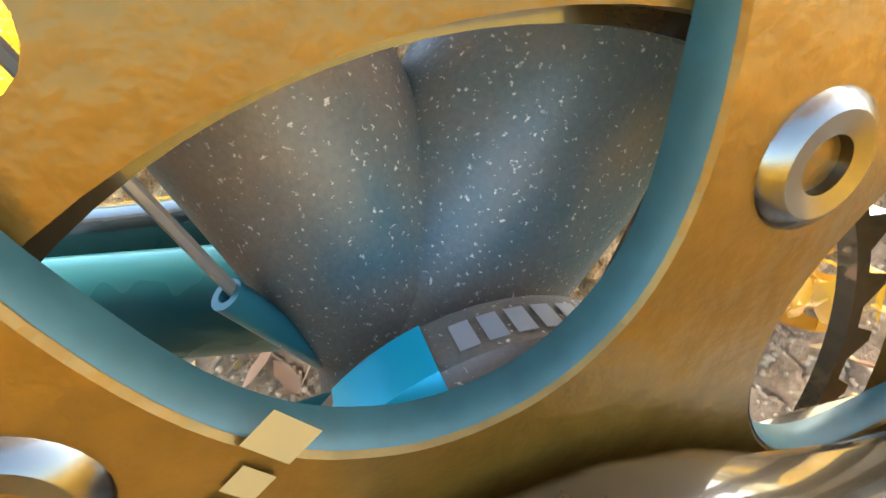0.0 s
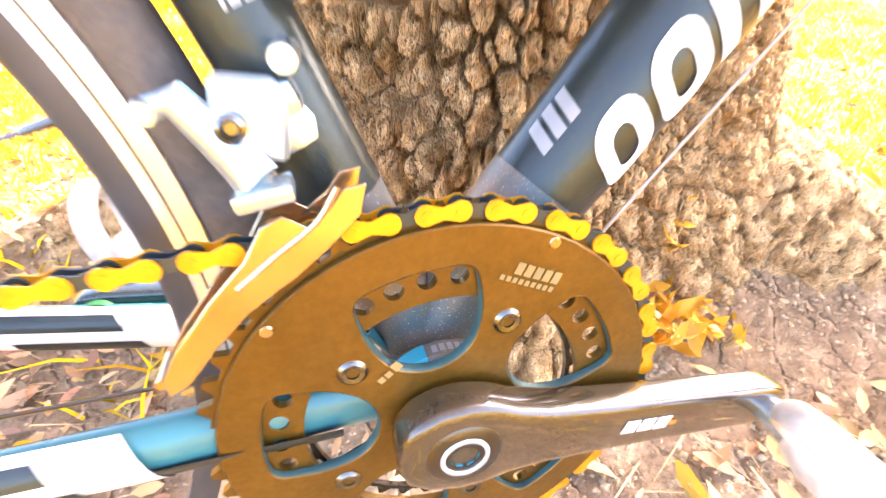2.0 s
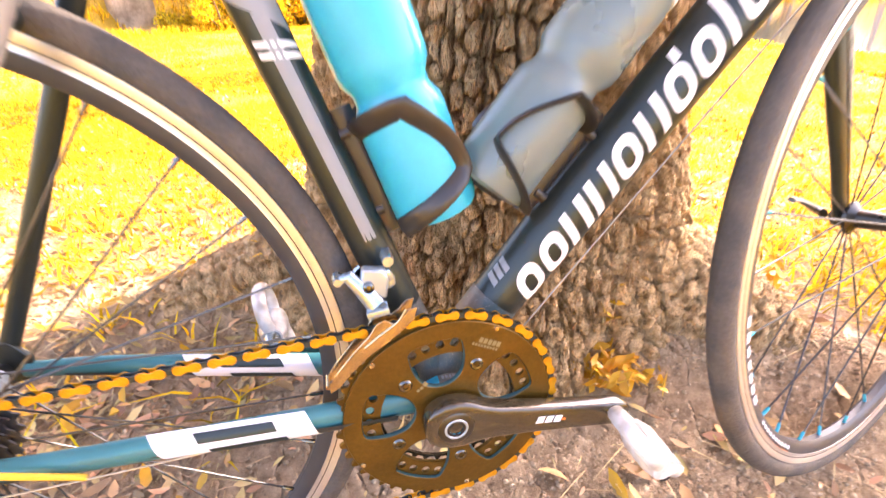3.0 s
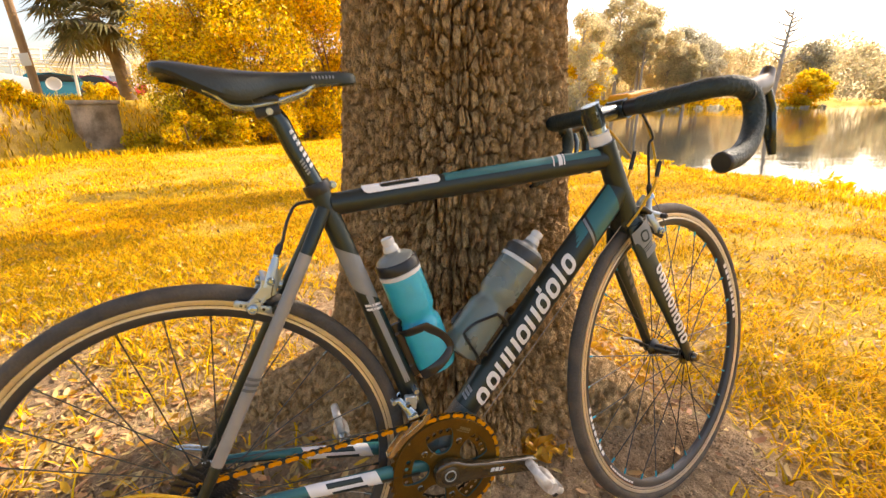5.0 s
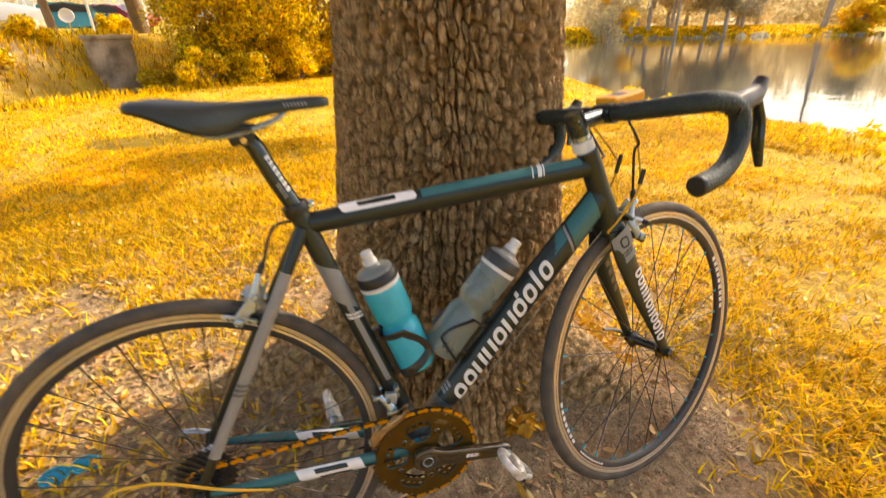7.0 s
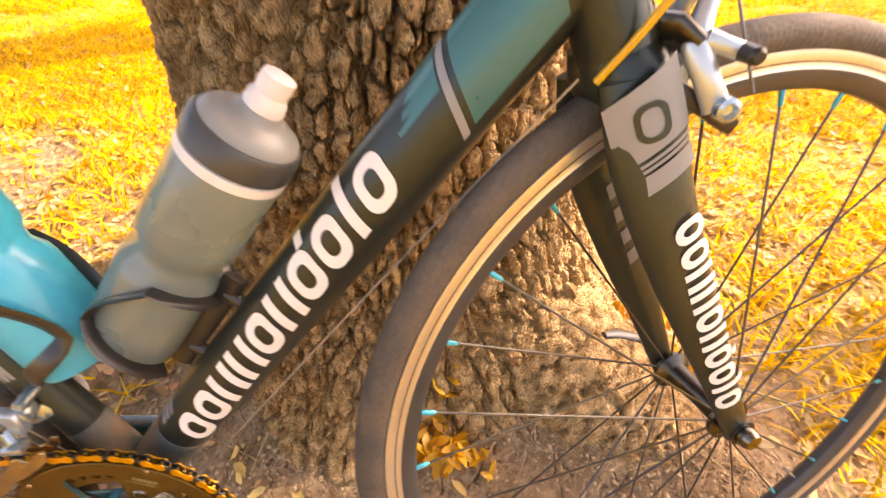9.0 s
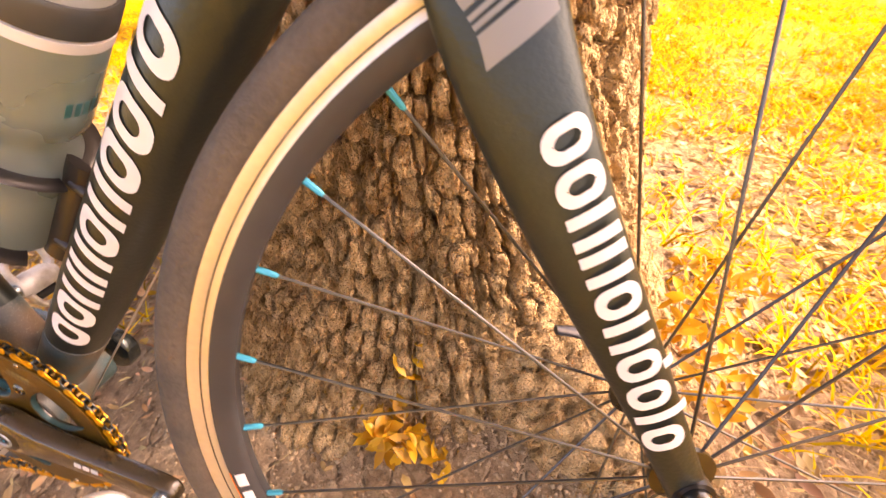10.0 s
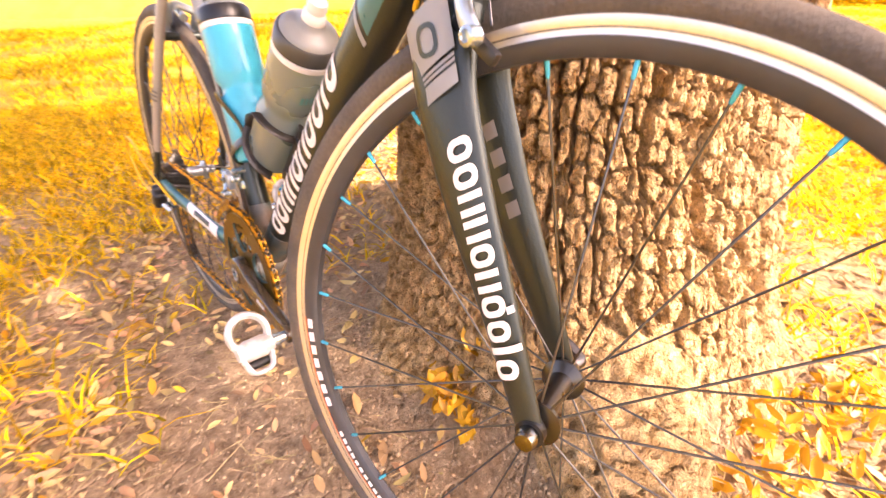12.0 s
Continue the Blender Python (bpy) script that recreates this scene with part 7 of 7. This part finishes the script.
for k, (x, y, h, w, m, bare) in enumerate(FAR):
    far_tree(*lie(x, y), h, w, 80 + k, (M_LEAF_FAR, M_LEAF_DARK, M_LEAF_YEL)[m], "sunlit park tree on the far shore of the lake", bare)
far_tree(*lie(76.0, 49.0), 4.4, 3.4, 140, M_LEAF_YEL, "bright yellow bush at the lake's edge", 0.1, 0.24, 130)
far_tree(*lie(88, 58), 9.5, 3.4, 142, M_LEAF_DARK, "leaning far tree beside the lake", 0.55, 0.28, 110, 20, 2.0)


def dead_tree(x, y, high):
    t = new("tree")
    t.location = (x, y, float(ground_height(x, y)) - 0.1)
    tagged(t, "bare dead tree on the far bank", "tree", "trees on the far shore")
    r = np.random.default_rng(5)
    bm = tube(spline([(0, 0, 0), (0.5, 0, high * 0.35), (0.9, 0, high * 0.7), (1.3, 0, high)], 5), [0.42, 0.30, 0.20, 0.05], 10)
    part("trunk", bm, M_TRUNKFAR, t, "bare trunk in the haze-paled far colour")
    for k in range(18):
        f = 0.42 + 0.55 * k / 18
        a = r.uniform(0, 2 * math.pi)
        ln = r.uniform(2.2, 4.2) * (1.2 - f * 0.6)
        b = Vector((1.3 * f, 0, high * f))
        part("branch", tube(spline([b, b + Vector((ln * 0.5 * math.cos(a), ln * 0.5 * math.sin(a), ln * 0.15)), b + Vector((ln * math.cos(a), ln * math.sin(a), ln * 0.45))], 4), [0.15, 0.09, 0.03], 6), M_TRUNKFAR, t)


dead_tree(*lie(72.6, 51.9), 13.2)

# woods behind
r = np.random.default_rng(77)
az = np.concatenate([r.uniform(radians(24), radians(58), 330), r.uniform(radians(99), radians(125), 70), r.uniform(radians(-40), radians(24), 200)])
dd = r.uniform(105, 150, len(az))
hh = r.uniform(0.2, 1.0, len(az)) * r.uniform(6, 11.5, len(az))
az = az + TURN
cc = np.stack([dd * np.cos(az), dd * np.sin(az), hh], -1)
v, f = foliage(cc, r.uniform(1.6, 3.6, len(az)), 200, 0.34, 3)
tagged(raw("woods", v, f, M_LEAF_FAR), "woods far behind the lake, haze in their leaf colour", "woods", kind="stuff")
cc = [(float(a), float(b), float(ground_height(a, b)) + 0.15) for a, b in (lie(p, q) for p, q in zip(r.uniform(30, 78, 160), r.uniform(44, 52, 160)))]
cc = [c for c in cc if -2.2 < lake_distance(np.array([c[0]]), np.array([c[1]]))[0] < 0.2]
v, f = foliage(cc, [0.7] * len(cc), 60, 0.22, 8, 0.6)
tagged(raw("bank_weeds", v, f, M_LEAF_DARK), "rough weeds along the far bank", "weeds", kind="stuff")

# tall grass along the creek
gxs, gys = scatter(30000, -9, 5, 5.5, 19, lambda x, y: np.exp(-((creek_side(x, y) + 0.15) / 0.35) ** 2) * 0.9 * (x < -1) + 0.9 * np.exp(-((creek_side(x, y) - 2.9) / 1.3) ** 2))
v, f = blades(gxs, gys, np.full(len(gxs), 0.16), np.full(len(gxs), 0.009), 0.6, 3)
bx, by = scatter(26000, 24, 78, 44, 66, lambda x, y: 1.0 * (lake_distance(x, y) < -0.3))
v2, f2 = blades(bx, by, np.full(len(bx), 0.30), np.full(len(bx), 0.10), 0.7, 1)
v, f = np.concatenate([v, v2]), np.concatenate([f, f2 + len(v)])
tagged(raw("tall_grass", v, f, M_GRASS), "tall golden grass on the creek bank", "grass", kind="stuff")


def palm(x, y, top, lean, seed):
    r = np.random.default_rng(seed)
    p = new("palm_tree")
    p.location = (x, y, float(ground_height(x, y)) - 0.1)
    high = top - p.location.z
    tagged(p, "shaggy cabbage palm behind the creek", "palm")
    bm = tube(spline([(lean, 0, 0), (lean * 0.75, 0, high * 0.5), (0, 0, high)], 8), [0.22, 0.18, 0.17], 14)
    for vtx in bm.verts:
        vtx.co += Vector((1, 0.4, 0)) * 0.03 * noise.noise(vtx.co * 7)
    part("trunk", bm, M_TRUNKP, p, "rough fibrous trunk")
    for k in range(44):
        a = 2.4 * k
        el = radians(62 - 112 * (k / 44) + r.normal(0, 8))
        d = Vector((math.cos(a) * math.cos(el), math.sin(a) * math.cos(el), math.sin(el)))
        base, hub = Vector((0, 0, high)), Vector((0, 0, high)) + d * r.uniform(0.7, 1.0)
        side = d.cross(Vector((0, 0, 1))).normalized()
        upv = side.cross(d)
        bm = tube([base, hub], [0.022, 0.012], 5)
        for j in range(27):
            q = radians(-125 + 250 * j / 26)
            ln = r.uniform(0.65, 1.0)
            t = (d * math.cos(q) + side * math.sin(q)).normalized()
            tip = hub + t * ln + Vector((0, 0, -0.22 * ln * abs(math.sin(q)) - 0.12))
            mid = hub + t * ln * 0.55
            wv = t.cross(upv).normalized() * 0.038
            vs = [bm.verts.new(c) for c in (hub, mid + wv, tip, mid - wv)]
            bm.faces.new(vs)
        part("frond", bm, M_LEAF_PALM, p)


palm(-4.95, 16.6, 3.35, 0.55, 3)


def utility_pole(x, y):
    z0 = float(ground_height(x, y))
    p = new("utility_pole")
    p.location = (x, y, z0 - 0.1)
    tagged(p, "leaning weathered wooden utility pole with a white notice", "pole")
    part("shaft", tube([(0, 0, 0), (-0.45, -0.1, 7.5)], [0.115, 0.095], 16), M_POLE, p)
    part("notice", block((0.24, 0.02, 0.34), Matrix.Translation((-0.08, -0.14, 1.25)) @ pose(0, 0, 0, 0, -7, 0), 0.004), M_WHITEM, p, "white notice board")
    return p


utility_pole(-6.83, 17.07)


def carport(x, y):
    z0 = float(ground_height(x, y))
    c = new("carport")
    c.location = (x, y, z0)
    c.rotation_euler = (0, 0, radians(18))
    tagged(c, "open white tubular carport frame", "carport")
    L, Wd, eave, ridge = 4.6, 4.0, 1.50, 2.05
    for i in range(6):
        u = -L / 2 + L * i / 5
        part("rafter", tube([(u, -Wd / 2, eave), (u, 0, ridge), (u, Wd / 2, eave)], 0.035, 8), M_WHITEM, c)
        if i % 2 == 1 or i in (0, 5):
            for s in (-1, 1):
                part("post", tube([(u, s * Wd / 2, -0.1), (u, s * Wd / 2, eave)], 0.04, 8), M_WHITEM, c)
    for yy, zz in ((-Wd / 2, eave), (-Wd / 4, (eave + ridge) / 2), (0, ridge), (Wd / 4, (eave + ridge) / 2), (Wd / 2, eave), (-Wd / 2, eave - 0.12)):
        part("purlin", tube([(-L / 2, yy, zz), (L / 2, yy, zz)], 0.033, 8), M_WHITEM, c)


carport(-8.5, 24.0)


def car(name, x, y, turn, paint, label, group=""):
    z0 = float(ground_height(x, y))
    c = new(name)
    c.location = (x, y, z0)
    c.rotation_euler = (0, 0, radians(turn))
    tagged(c, label, "car", "parked cars")
    prof = [(-2.15, 0.35), (-2.2, 0.62), (-2.1, 0.88), (-1.5, 0.95), (-0.95, 1.28), (-0.2, 1.38), (0.55, 1.30), (1.2, 0.92), (1.95, 0.80), (2.15, 0.58), (2.12, 0.32), (1.75, 0.26), (-1.75, 0.26)]
    body = plate(prof, [], -0.82, 0.82, pose(0, 0, 0, 90), 0.0)
    for v in body.verts:
        if v.co.z > 0.95:
            v.co.y *= 0.80
    bmesh.ops.bevel(body, geom=[e for e in body.edges if len(e.link_faces) == 2 and e.calc_face_angle(0) > 0.9], offset=0.09, segments=3, affect="EDGES")
    part("body", body, paint, c)
    for s in (1, -1):
        part("side_window", plate([(-1.25, 0.96), (-0.88, 1.22), (-0.2, 1.31), (0.45, 1.24), (0.95, 0.96)], [], -0.01, 0.01, Matrix.Translation((0, s * 0.755, 0)) @ pose(0, 0, 0, 90 - s * 12 if False else 90)), M_GLASS, c)
        part("tail_lamp", block((0.10, 0.30, 0.16), Matrix.Translation((-2.13, s * 0.60, 0.74)), 0.03), M_TAIL, c, "red tail lamp")
        for u in (-1.35, 1.35):
            w = part("wheel", lathe([(0.20, -0.1), (0.30, -0.1), (0.32, -0.07), (0.32, 0.07), (0.30, 0.1), (0.20, 0.1)], 28, Matrix.Translation((u, s * 0.76, 0.32)) @ pose(0, 0, 0, 90), True), M_RUBBER, c, "black tyre")
            part("rim", lathe([(0, 0.06), (0.06, 0.07), (0.2, 0.04), (0.2, -0.04), (0, -0.05)], 20, Matrix.Translation((u, s * 0.78, 0.32)) @ pose(0, 0, 0, 90 * s)), M_STEEL, w, "bright wheel rim")
    part("rear_window", plate([(-0.6, 0), (0.6, 0), (0.5, 0.42), (-0.5, 0.42)], [], -0.01, 0.01, Matrix.Translation((-1.42, 0, 0.98)) @ pose(0, 0, 0, 55, 0, -90)), M_GLASS, c)
    return c


car("car", -10.6, 28.3, 205, M_CARTEAL, "dark teal saloon parked beyond the creek")
car("car", -9.3, 31.5, 150, M_CARRED, "dull red car parked behind the bushes")


def headwall():
    h = new("retaining_wall")
    h.location = (-4.2, 12.68, 0.12)
    h.rotation_euler = (0, 0, radians(58))
    tagged(h, "stained concrete culvert headwall over the creek", "wall")
    part("panel", block((1.05, 0.22, 1.15), Matrix.Translation((0, 0, 0.25)), 0.02), M_CONC, h, "stained concrete panel")
    part("footing", block((1.25, 0.5, 0.4), Matrix.Translation((0.05, -0.1, -0.50)), 0.03), M_CONC, h)
    part("cap", block((1.12, 0.30, 0.09), Matrix.Translation((0, 0, 0.86)), 0.02), M_CONC, h)


headwall()


def dish():
    d = new("satellite_dish")
    d.location = (-7.1, 19.1, float(ground_height(-7.1, 19.1)))
    tagged(d, "pale round dish on a short post by the car park", "dish")
    part("post", tube([(0, 0, -0.1), (0, 0, 0.45)], 0.03, 8), M_STEEL, d)
    part("bowl", lathe([(0, 0.0), (0.12, 0.012), (0.22, 0.045), (0.21, 0.06), (0.12, 0.028), (0, 0.015)], 28, Matrix.Translation((0, -0.03, 0.55)) @ pose(0, 0, 0, 75, 0, 10)), M_WHITEM, d, "shallow pale bowl")


dish()


def tarp():
    t = new("covered_boat")
    z0 = float(ground_height(-10.5, 21.4))
    t.location = (-10.5, 21.4, z0)
    tagged(t, "boat under a white tarpaulin on a trailer", "boat")
    bm = bmesh.new()
    rows = []
    for i, (u, w, h) in enumerate([(-2.0, 0.5, 0.7), (-1.6, 0.85, 0.95), (-0.6, 0.95, 1.15), (0.5, 0.9, 1.1), (1.5, 0.6, 0.95), (2.1, 0.15, 0.8)]):
        rows.append([bm.verts.new((u, w * math.sin(a), 0.45 + (h - 0.45) * max(0.0, math.cos(a)) + 0.03 * math.sin(5 * a + i))) for a in np.linspace(-1.57, 1.57, 12)])
    for a, b in zip(rows, rows[1:]):
        for k in range(11):
            bm.faces.new((a[k], b[k], b[k + 1], a[k + 1]))
    bmesh.ops.solidify(bm, geom=bm.faces[:], thickness=0.02)
    part("tarpaulin", bm, M_WHITEM, t, "slack white cover")
    part("hull", block((3.6, 1.4, 0.3), Matrix.Translation((0, 0, 0.36)), 0.12), M_CONC, t)
    for s in (-0.75, 0.75):
        part("wheel", lathe([(0.1, -0.08), (0.27, -0.08), (0.28, 0.08), (0.1, 0.08)], 20, Matrix.Translation((0, s, 0.27)) @ pose(0, 0, 0, 90), True), M_RUBBER, t)


tarp()
